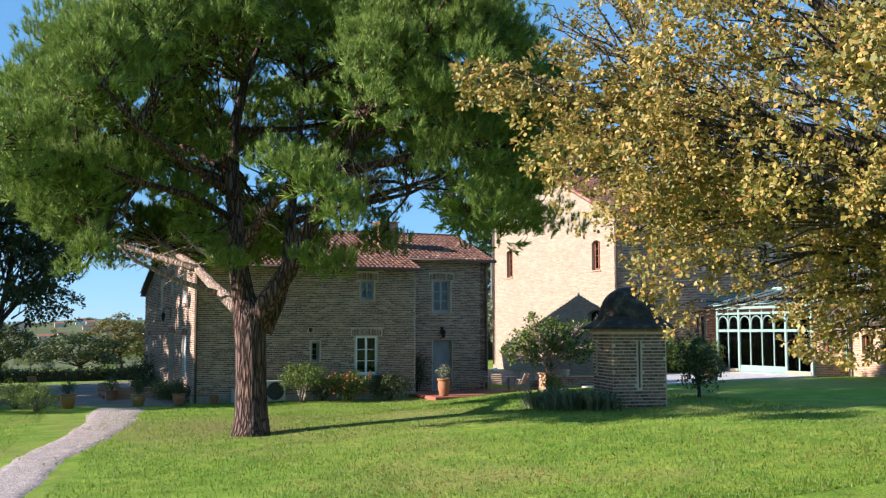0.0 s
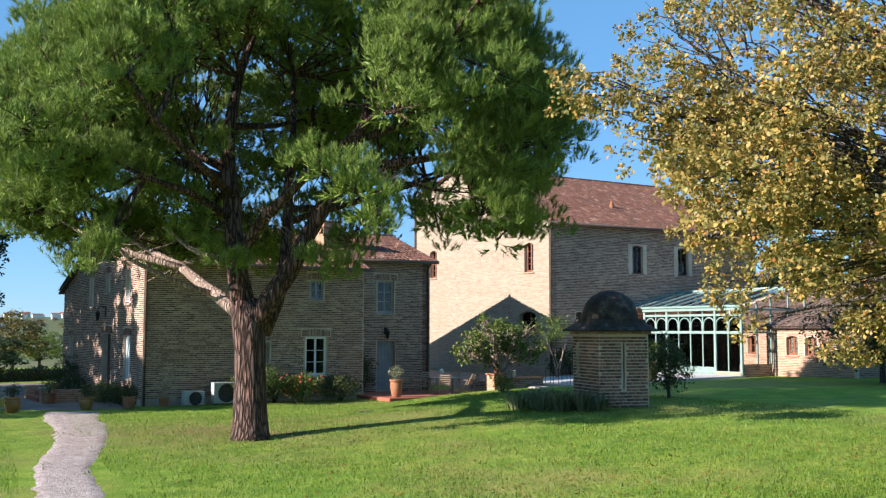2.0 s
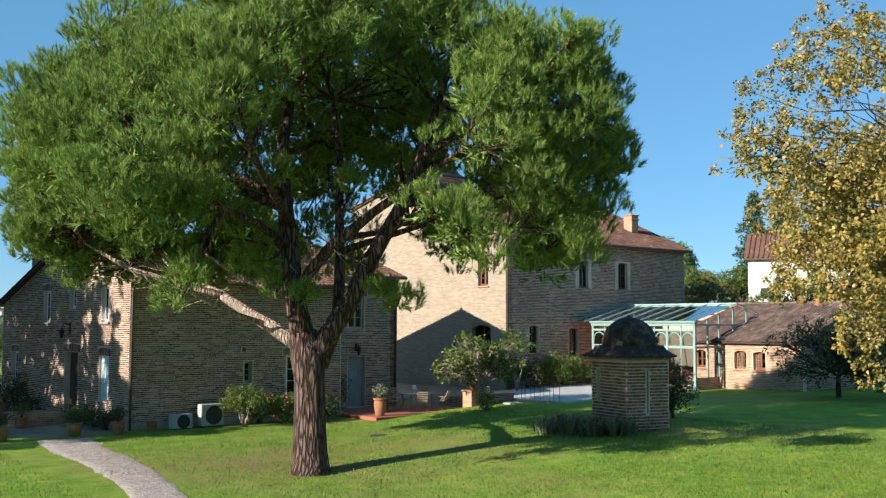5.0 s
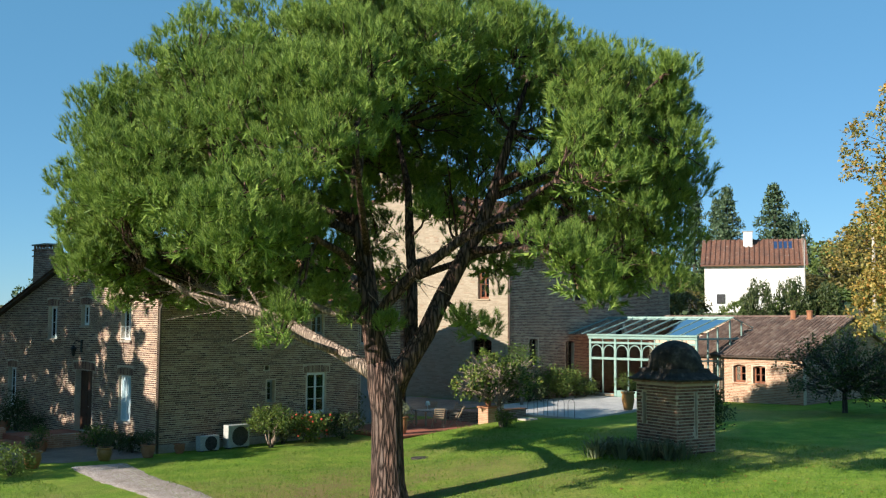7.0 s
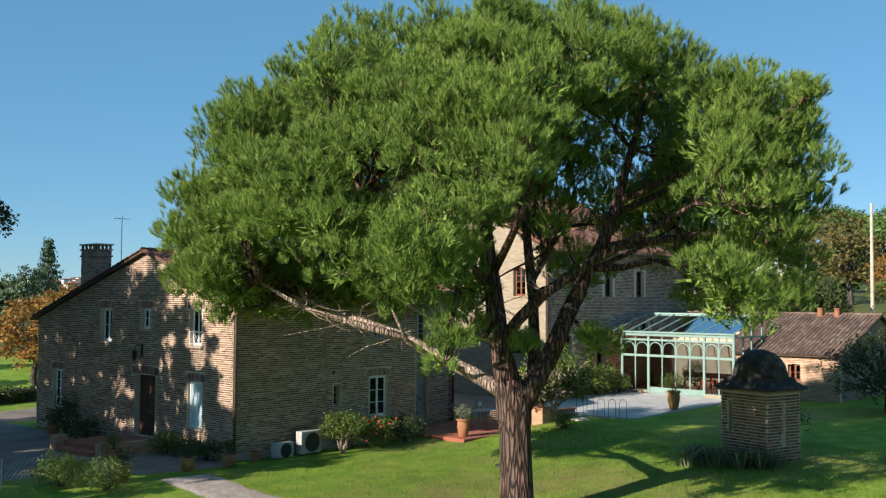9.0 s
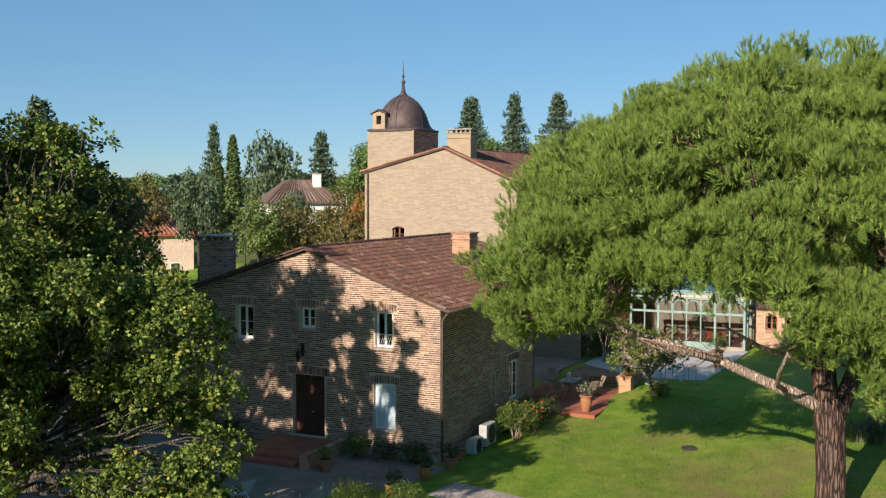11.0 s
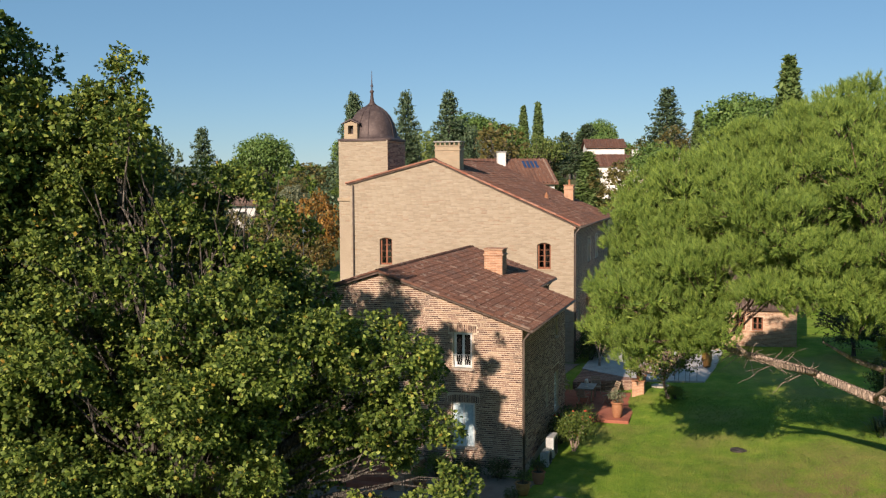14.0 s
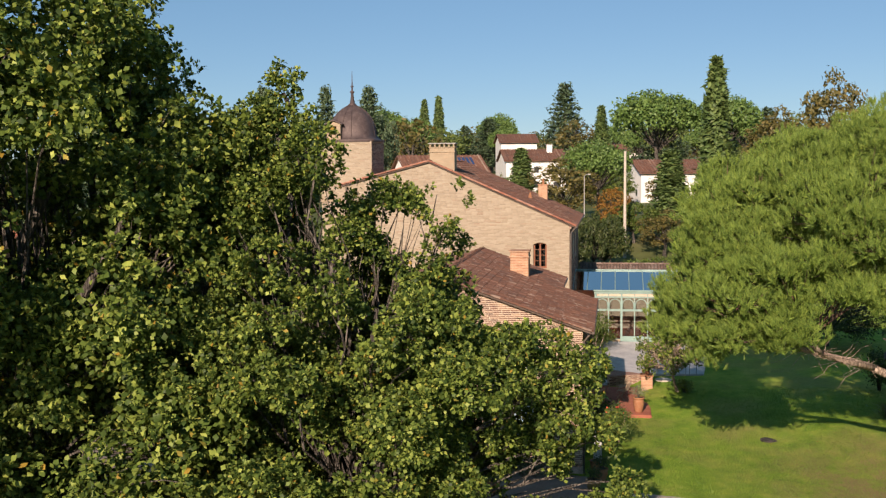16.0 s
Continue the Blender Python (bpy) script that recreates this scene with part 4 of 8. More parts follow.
# garden door in the set-back wall
d = Shape().box(20.65, 21.67, 48.4, 48.45, 0.24, 2.71)
d2 = part("door", d, M["grey_door"], farm, "faded grey-green plank door")
s = Shape()
for k in range(6):
    s.box(20.66 + k * 0.168, 20.66 + k * 0.168 + 0.155, 48.385, 48.41, 0.28, 2.66, 0.006)
part("plank", s, M["grey_door"], d2)
# lantern over the door
def wall_lantern(parent, x, y, z, dx, dy, size=1.0):
    s = Shape().tube([(x, y, z + 0.25 * size), (x + dx * 0.2 * size, y + dy * 0.2 * size, z + 0.32 * size), (x + dx * 0.3 * size, y + dy * 0.3 * size, z + 0.2 * size)], 0.018 * size, 6)
    s.box(x - 0.03 - abs(dy) * 0.04, x + 0.03 + abs(dy) * 0.04, y - 0.03 - abs(dx) * 0.04, y + 0.03 + abs(dx) * 0.04, z - 0.1 * size, z + 0.35 * size)
    l = part("wall_lantern", s, M["iron"], parent, "black iron lantern")
    cx, cy = x + dx * 0.3 * size, y + dy * 0.3 * size
    part("lantern_cage", Shape().lathe([(0.03, -0.28), (0.06, -0.26), (0.11, 0.02), (0.13, 0.05), (0.03, 0.17), (0.012, 0.22)], (cx, cy, z), 6), M["iron"], l)


wall_lantern(farm, 8.44, 52.85, 3.95, -1, 0, 1.25)
wall_lantern(farm, 21.1, 48.19, 3.1, 0, -1, 0.8)
# roof aerial
part("aerial", Shape().tube([(9.6, 56.6, 7.0), (9.6, 56.6, 10.2)], 0.02, 6).tube([(9.2, 56.6, 10.05), (10.0, 56.6, 10.05)], 0.012, 5).tube([(9.35, 56.3, 10.05), (9.35, 56.9, 10.05)], 0.01, 5).tube([(9.6, 56.35, 10.05), (9.6, 56.85, 10.05)], 0.01, 5).tube([(9.85, 56.4, 10.05), (9.85, 56.8, 10.05)], 0.01, 5), M["aluminium"], farm, "thin television aerial")

# ---- manor ----
manor = thing("manor_house", "tall brick manor house with limewashed west gable and tiled roof", "house", at=(31.25, 47.92, 0.9))
MX0, MX1, MY0, MY1, MRY, MRZ = 31.25, 47.8, 47.92, 62.8, 57.0, 13.38


def manor_top(y):
    return MRZ - (MRY - y) * 0.436 if y < MRY else MRZ - (y - MRY) * 0.25


MW = [(59.88, 60.75, 6.67, 8.47), (49.37, 50.24, 6.58, 8.25)]
MG = (49.16, 50.75, 3.25, 4.35)
m_gable = part("wall", wall_shape("x", MX0, 0.5, MY0, MY1, -0.3, manor_top, MW + [MG], (MRY,)), M["mortar_cream"], manor, "cream limewashed brick gable")
MS = [(37.39, 38.22, 6.6, 8.25), (41.03, 41.92, 6.6, 8.25), (33.12, 33.9, 2.72, 4.32), (36.46, 37.28, 1.0, 4.17)]
m_long = part("wall", wall_shape("y", MY0, 0.5, MX0 + 0.5, MX1, -0.3, lambda u: 9.41, MS), M["mortar"], manor, "shaded rose brick long wall")
part("wall", wall_shape("x", MX1, -0.5, MY0 + 0.5, MY1, -0.3, manor_top, (), (MRY,)), M["brick"], manor)
part("wall", wall_shape("y", MY1, -0.5, MX0 + 0.5, MX1 - 0.5, -0.3, lambda u: 11.9), M["brick_cream"], manor)
part("floor_slab", Shape().box(MX0 + 0.6, MX1 - 0.6, MY0 + 0.6, MY1 - 0.6, 5.3, 5.6), M["unlit_dark"], manor)
tiled_slope(manor, (31.1, 47.55, 9.27), (48.1, 47.55, 9.27), (31.1, MRY, 13.5), M["tile"], "brown canal-tile roof slope")
tiled_slope(manor, (48.1, 63.0, 11.95), (31.1, 63.0, 11.95), (48.1, MRY, 13.5), M["tile_red"])
ridge_tiles(manor, (31.05, MRY, 13.52), (48.1, MRY, 13.52), M["tile"])
ridge_tiles(manor, (31.14, 47.5, 9.3), (31.14, MRY, 13.52), M["tile_red"], 0.12)
ridge_tiles(manor, (31.14, 63.05, 12.0), (31.14, MRY, 13.52), M["tile_red"], 0.12)
part("cornice", Shape().box(31.2, 47.9, 47.8, 47.93, 9.12, 9.25, 0.02).box(31.2, 47.9, 47.72, 47.93, 9.25, 9.36, 0.02), M["brick"], manor)
gutter(manor, (31.1, 47.5, 9.24), (48.1, 47.5, 9.24), 0.08)
downpipe(manor, 31.3, 47.83, 1.0, 9.2, 0.055, (0, -0.3))
downpipe(manor, 31.15, 62.55, 1.0, 11.9, 0.055)
chimney(manor, 31.7, 32.7, 55.4, 57.05, 12.6, 14.4, M["brick_cream"], crown="slab")
chimney(manor, 45.2, 45.9, 50.2, 50.9, 10.2, 11.7, M["brick_red"], crown="", pots=1)
part("roof_vent", Shape().lathe([(0.16, 0), (0.12, 0.25), (0.0, 0.5)], (38.5, 51.0, 10.85), 8), M["terracotta"], manor)
bp = M["brown_paint"]
for a, b, z0, z1 in MW:
    window(manor, "x", MX0, a, b, z0, z1, 1, bp, 2, 3, recess=0.2, arch=0.14, wall_mat=M["brick_cream"])
window(manor, "x", MX0, *MG, 1, M["dark_door"], 2, 1, recess=0.25, arch=0.22, wall_mat=M["brick_cream"])
for a, b, z0, z1 in MS[:2]:
    w = window(manor, "y", MY0, a, b, z0, z1, 1, M["dark_door"], 2, 3, recess=0.2, arch=0.14, wall_mat=M["brick"])
    for u in (a - 0.24, b + 0.003):
        for za, zb in ((z0 - 0.02, z0 + 0.28), (z1 - 0.55, z1 - 0.2)):
            part("jamb_stone", Shape().box(u, u + 0.237, MY0 - 0.012, MY0 + 0.1, za, zb, 0.01), M["pale_stone"], w, "pale stone jamb block")
window(manor, "y", MY0, 33.12, 33.9, 2.72, 4.32, 1, M["dark_door"], 2, 3, recess=0.2, arch=0.14, wall_mat=M["brick"])
window(manor, "y", MY0, 36.46, 37.28, 1.0, 4.17, 1, M["dark_door"], 2, 3, recess=0.2, arch=0.14, wall_mat=M["brick"], sill=False)

# stair tower with its dome
tower = thing("stair_tower", "square brick stair tower under a brown zinc dome", "tower", at=(37.2, 62.2, 0.9))
TX0, TX1, TY0, TY1, TZ = 37.2, 41.2, 62.22, 65.95, 15.05
t_west = part("wall", wall_shape("x", TX0, 0.4, TY0, TY1, -0.5, lambda u: TZ), M["mortar_cream"], tower, "cream limewashed brick side")
t_south = part("wall", wall_shape("y", TY0, 0.4, TX0 + 0.4, TX1, -0.5, lambda u: TZ), M["mortar"], tower)
part("wall", wall_shape("x", TX1, -0.4, TY0 + 0.4, TY1, -0.5, lambda u: TZ), M["brick"], tower)
part("wall", wall_shape("y", TY1, -0.4, TX0 + 0.4, TX1 - 0.4, -0.5, lambda u: TZ), M["brick_cream"], tower)
part("string_course", Shape().box(TX0 - 0.12, TX0 - 0.003, TY0 + 0.7, TY1 + 0.1, 10.7, 10.95, 0.03), M["brick_cream"], tower)
tcx, tcy = (TX0 + TX1) / 2, (TY0 + TY1) / 2
prof = [(2.12, -0.05), (2.15, 0.0), (2.16, 0.12), (1.98, 0.17), (1.9, 0.28), (1.84, 0.5), (1.80, 0.8), (1.72, 1.15), (1.58, 1.5), (1.38, 1.83), (1.1, 2.15), (0.78, 2.4), (0.45, 2.57), (0.25, 2.68), (0.17, 2.85), (0.15, 3.0)]
s = Shape()
n = 40
pts, fs = [], []
for i, (r, h) in enumerate(prof):
    sq = max(0.0, min(1.0, 0.95 - 0.62 * (i - 2) / 4)) if i > 2 else 0.95
    if i > 6:
        sq = 0.3 * max(0.0, 1 - (i - 6) / 8)
    for k in range(n):
        a = 2 * math.pi * (k + 0.5) / n
        q = 1 / max(abs(math.cos(a)), abs(math.sin(a)))
        rr = r * ((1 - sq) + sq * min(q, 1.36)) * (0.99)
        pts.append((tcx + rr * math.cos(a), tcy + rr * math.sin(a) * 0.95, TZ + h))
for i in range(len(prof) - 1):
    for k in range(n):
        fs.append((i * n + k, i * n + (k + 1) % n, (i + 1) * n + (k + 1) % n, (i + 1) * n + k))
fs.append(tuple(range(n)))
s.add(pts, fs)
dome = part("dome", s, M["dome_zinc"], tower, "brown weathered zinc dome", smooth=True)
s = Shape()
for k in range(16):
    a = 2 * math.pi * (k + 0.5) / 16
    path = []
    for r, h in prof[4:14]:
        rr = r * 1.005
        path.append((tcx + rr * math.cos(a), tcy + rr * math.sin(a) * 0.95, TZ + h + 0.012))
    s.tube(path, 0.022, 5)
part("standing_seam", s, M["dome_zinc"], dome)
part("finial", Shape().lathe([(0.3, 2.6), (0.34, 2.68), (0.2, 2.8), (0.13, 3.1), (0.09, 3.5), (0.16, 3.58), (0.16, 3.66), (0.06, 3.74), (0.05, 3.95), (0.12, 4.03), (0.05, 4.12), (0.03, 4.5), (0.012, 5.15)], (tcx, tcy, TZ), 12), M["dome_zinc"], dome, smooth=True)
# small brick dormer on the dome
dz, dy = TZ + 0.12, 64.95
s = wall_shape("x", 37.05, 0.6, dy - 0.5, dy + 0.5, dz, lambda u: dz + 1.25 - abs(u - dy) * 0.35, [(dy - 0.2, dy + 0.2, dz + 0.35, dz + 0.95)], (dy,))
dorm = part("dormer", s, M["brick_cream"], tower, "small brick dormer")
part("dormer_roof", Shape().prism([(36.95, dy - 0.65, dz + 1.05), (36.95, dy, dz + 1.34), (36.95, dy + 0.65, dz + 1.05), (36.95, dy + 0.65, dz + 1.13), (36.95, dy, dz + 1.43), (36.95, dy - 0.65, dz + 1.13)], (0, 0, 0), (1.5, 0, 0)), M["dome_zinc"], dorm)
# dark plate behind the opening, coloured as the shade within the dormer
part("dormer_back", Shape().box(37.55, 37.6, dy - 0.48, dy + 0.48, dz, dz + 1.1), M["unlit_dark"], dorm)

# ---- trees ----
def unit(v):
    return v / np.maximum(np.linalg.norm(v, axis=1, keepdims=True), 1e-9)


def leaf_mesh(points, normals, rng, per=4, size=0.1, spread=0.14, ratio=0.55, flat=0.5):
    """Small folded leaves round each twig end. Returns points and triangles."""
    n = len(points) * per
    c = np.repeat(points, per, axis=0) + rng.normal(0, spread, (n, 3))
    nm = unit(np.repeat(normals, per, axis=0) * flat + rng.normal(0, 0.6, (n, 3)) + np.array([0, 0, 0.25]))
    a = unit(np.cross(nm, rng.normal(0, 1, (n, 3))))
    b = np.cross(nm, a)
    s = size * rng.uniform(0.6, 1.35, (n, 1))
    p0, p2 = c - a * s * 0.5, c + a * s * 0.55
    mid = c + nm * s * -0.08
    p1, p3 = mid + b * s * ratio * 0.5, mid - b * s * ratio * 0.5
    v = np.stack([p0, p1, p2, p3], 1).reshape(-1, 3)
    i = np.arange(n)[:, None] * 4
    t = np.concatenate([i + np.array([0, 1, 2]), i + np.array([0, 2, 3])], 0)
    return v, t


def needle_mesh(points, dirs, rng, per=26, length=0.24, width=0.022, cone=0.75):
    """Brush-like tufts of needles."""
    n = len(points) * per
    d = np.repeat(dirs, per, axis=0)
    r = rng.normal(0, 1, (n, 3))
    d2 = unit(d + unit(r - d * np.sum(r * d, 1, keepdims=True)) * rng.uniform(0.05, cone * 1.5, (n, 1)))
    side = unit(np.cross(d2, rng.normal(0, 1, (n, 3))))
    base = np.repeat(points, per, axis=0) + np.repeat(dirs, per, axis=0) * rng.uniform(-0.13, 0.1, (n, 1))
    ln = length * rng.uniform(0.65, 1.2, (n, 1))
    w = width * rng.uniform(0.7, 1.3, (n, 1))
    v = np.stack([base - side * w * 0.5, base + side * w * 0.5, base + d2 * ln + np.array([0, 0, 0.015])], 1).reshape(-1, 3)
    return v, np.arange(n * 3).reshape(-1, 3)


def lobe_points(rng, centre, radii, count, up=-0.35, shell=0.75):
    """Points in the outer part of a rounded clump, its underside left bare."""
    d = unit(rng.normal(0, 1, (count * 2, 3)))
    d = d[d[:, 2] > up][:count]
    r = rng.uniform(shell, 1.05, (len(d), 1))
    return np.array(centre) + d * r * np.array(radii), unit(d / np.array(radii))


def limb_path(rnd, a, b, sag=0.0, wob=0.06, n=6):
    a, b = Vector(a), Vector(b)
    length = (b - a).length
    out = []
    for k in range(n + 1):
        t = k / n
        p = a.lerp(b, t)
        p.z += sag * length * 4 * t * (1 - t)
        if 0 < k:
            p += Vector((rnd.uniform(-1, 1), rnd.uniform(-1, 1), rnd.uniform(-1, 1))) * wob * length * (0.5 if k == n else 1) * 0.6
        out.append(p)
    return out


def crown_part(name, v, t, mat, parent, label):
    off = ORIGIN[parent]
    o = new(name, fast_mesh(name, v, t, mat, off))
    o.parent = parent
    ORIGIN[o] = off
    return tagged(o, label)


SHAFT_RND = random.Random(404)
SHAFTS = [((8.45, SHAFT_RND.uniform(49.5, 61.6), SHAFT_RND.uniform(0.4, 4.6)), SHAFT_RND.uniform(0.27, 0.44)) for k in range(54)] + [((1.3, 46.3, 0.7), 0.75), ((2.0, 44.6, 0.7), 0.75), ((0.4, 45.4, 0.6), 0.5)] + [((SHAFT_RND.uniform(-4, 6.5), SHAFT_RND.uniform(47.5, 58), 0.0), SHAFT_RND.uniform(0.35, 0.55)) for k in range(16)] + [((8.45, SHAFT_RND.uniform(46.6, 49.5), SHAFT_RND.uniform(0.3, 6.0)), SHAFT_RND.uniform(0.35, 0.6)) for k in range(14)]


def open_shafts(p, nm):
    """Gaps in a crown through which the low sun comes down in flecks."""
    keep = np.ones(len(p), bool)
    w = np.array(sun_dir.normalized())
    for foot, r in SHAFTS:
        d = p - np.array(foot)
        keep &= np.linalg.norm(d - np.outer(d @ w, w), axis=1) > r
    return p[keep], nm[keep]


def spray_mesh(points, normals, rng, per=18, size=0.12, reach=0.16, fine=True):
    """Rosettes of leaves that spread from each twig end; fine: six-cornered leaves, else kites."""
    n = len(points) * per
    d = unit(np.repeat(normals, per, axis=0) * 0.55 + rng.normal(0, 0.62, (n, 3)) + np.array([0, 0, 0.12]))
    base = np.repeat(points, per, axis=0) + d * reach * rng.uniform(0.1, 1.25, (n, 1))
    a = unit(d + rng.normal(0, 0.35, (n, 3)) - np.array([0, 0, 0.12]))
    nm = np.repeat(normals, per, axis=0) * 0.45 + np.array([0, 0, 0.5]) + rng.normal(0, 0.5, (n, 3))
    nm = unit(nm - a * np.sum(nm * a, 1, keepdims=True))
    b = np.cross(nm, a)
    s = size * rng.uniform(0.65, 1.3, (n, 1))
    w = s * rng.uniform(0.24, 0.36, (n, 1))
    tip = base + a * s - nm * s * rng.uniform(-0.05, 0.25, (n, 1))
    if fine:
        m1, m2 = base + a * s * 0.3 + nm * s * 0.05, base + a * s * 0.7 + nm * s * 0.02
        v = np.stack([base, m1 - b * w * 0.85, m1 + b * w * 0.85, m2 - b * w, m2 + b * w, tip], 1).reshape(-1, 3)
        corners = ((0, 2, 1), (1, 2, 4), (1, 4, 3), (3, 4, 5))
        k = 6
    else:
        m1 = base + a * s * 0.58 + nm * s * 0.06
        v = np.stack([base, m1 - b * w * 1.25, m1 + b * w * 1.25, tip], 1).reshape(-1, 3)
        corners = ((0, 2, 1), (1, 2, 3))
        k = 4
    i = np.arange(n)[:, None] * k
    return v, np.concatenate([i + np.array(c) for c in corners], 0)


def broadleaf(name, label, base, lobes, trunk_r, fork_z, leaf, seed, clumps=2.0, per=18, size=0.19, spread=0.2, bark_m="bark_oak", up=-0.75, twigs=True, category="tree", trunk_lean=(0, 0), gap=0.12, twig_n=14, shafts=False, fine=False, grain=0.9, fill=0.0):
    """A tree of lobes (centre, radii): tapered trunk, a limb to each lobe, twigs with sprays of leaves. gap: how much of the crown is left open, grain: how finely."""
    rnd, rng = random.Random(seed), np.random.default_rng(seed)
    tr = thing(name, label, category, at=base)
    B = Vector(base)
    F = B + Vector((trunk_lean[0], trunk_lean[1], fork_z))
    s = Shape()
    tp = limb_path(rnd, B - Vector((0, 0, 0.25)), F, 0, 0.03, 6)
    s.tube(tp, [trunk_r * (1.35 if k == 0 else 1.1 - 0.06 * k) for k in range(7)], 12, rough=0.15)
    part("trunk", s, M[bark_m], tr, smooth=True)
    tw = Shape()
    vs, ts, cnt = [], [], 0
    for n, (c, r) in enumerate(lobes):
        c, r = Vector(c), Vector(r)
        lp = limb_path(rnd, F, c, 0.06, 0.07, 6)
        r0 = min(trunk_r * 0.5, 0.05 + 0.02 * (c - F).length)
        if n % 7 == 0:
            part("limb", Shape().tube(lp, [r0 * (1 - 0.12 * k) for k in range(7)], 7, rough=0.1), M[bark_m], tr, smooth=True)
        else:
            tw.tube(lp[2:], [0.055, 0.045, 0.035, 0.026, 0.016], 5, cap=False)
        area = 4 * math.pi * ((r.x * r.y + r.y * r.z + r.x * r.z) / 3)
        p, nm = lobe_points(rng, c, r, max(6, int(area * clumps)), up, 0.62)
        if gap:
            keep = np.array([noise.noise(Vector(q) * grain) > -0.45 + gap for q in p.tolist()])
            p, nm = p[keep], nm[keep]
        if shafts:
            p, nm = open_shafts(p, nm)
        if not len(p):
            continue
        if twigs:
            for q in p[:: max(1, len(p) // twig_n)][:twig_n]:
                tw.tube(limb_path(rnd, lp[rnd.randint(3, 5)], q, 0.05, 0.1, 3), [0.03, 0.022, 0.014, 0.006], 4, cap=False)
        v, t = spray_mesh(p, nm, rng, per, size, spread, fine)
        vs.append(v)
        ts.append(t + cnt)
        cnt += len(v)
        if fill:
            # old leaves on the inner twigs, which close the crown behind its outer sprays
            p, nm = lobe_points(rng, c, r * 0.5, max(4, int(area * fill)), -1.0, 0.3)
            if shafts:
                p, nm = open_shafts(p, nm)
            if len(p):
                v, t = spray_mesh(p, nm, rng, 12, size * 1.2, spread * 1.5, False)
                vs.append(v)
                ts.append(t + cnt)
                cnt += len(v)
    if twigs:
        part("twig", tw, M[bark_m], tr, kind="stuff")
    crown_part("crown", np.concatenate(vs), np.concatenate(ts), M[leaf], tr, "")
    return tr


def lobes_on(rnd, centre, radii, count, size, low=-0.5, inner=0.2):
    """Centres of lobes spread over a rounded crown, a share of them inside it."""
    out = []
    g = math.pi * (3 - math.sqrt(5))
    for k in range(count):
        z = 1 - (1 - low) * (k + 0.5) / count
        a = g * k + rnd.uniform(-0.3, 0.3)
        q = math.sqrt(max(0, 1 - z * z))
        f = rnd.uniform(0.72, 0.92) if rnd.random() > inner else rnd.uniform(0.3, 0.6)
        r = size * rnd.uniform(0.75, 1.25)
        out.append(((centre[0] + radii[0] * q * math.cos(a) * f, centre[1] + radii[1] * q * math.sin(a) * f, centre[2] + radii[2] * z * f), (r, r, r * 0.8)))
    return out


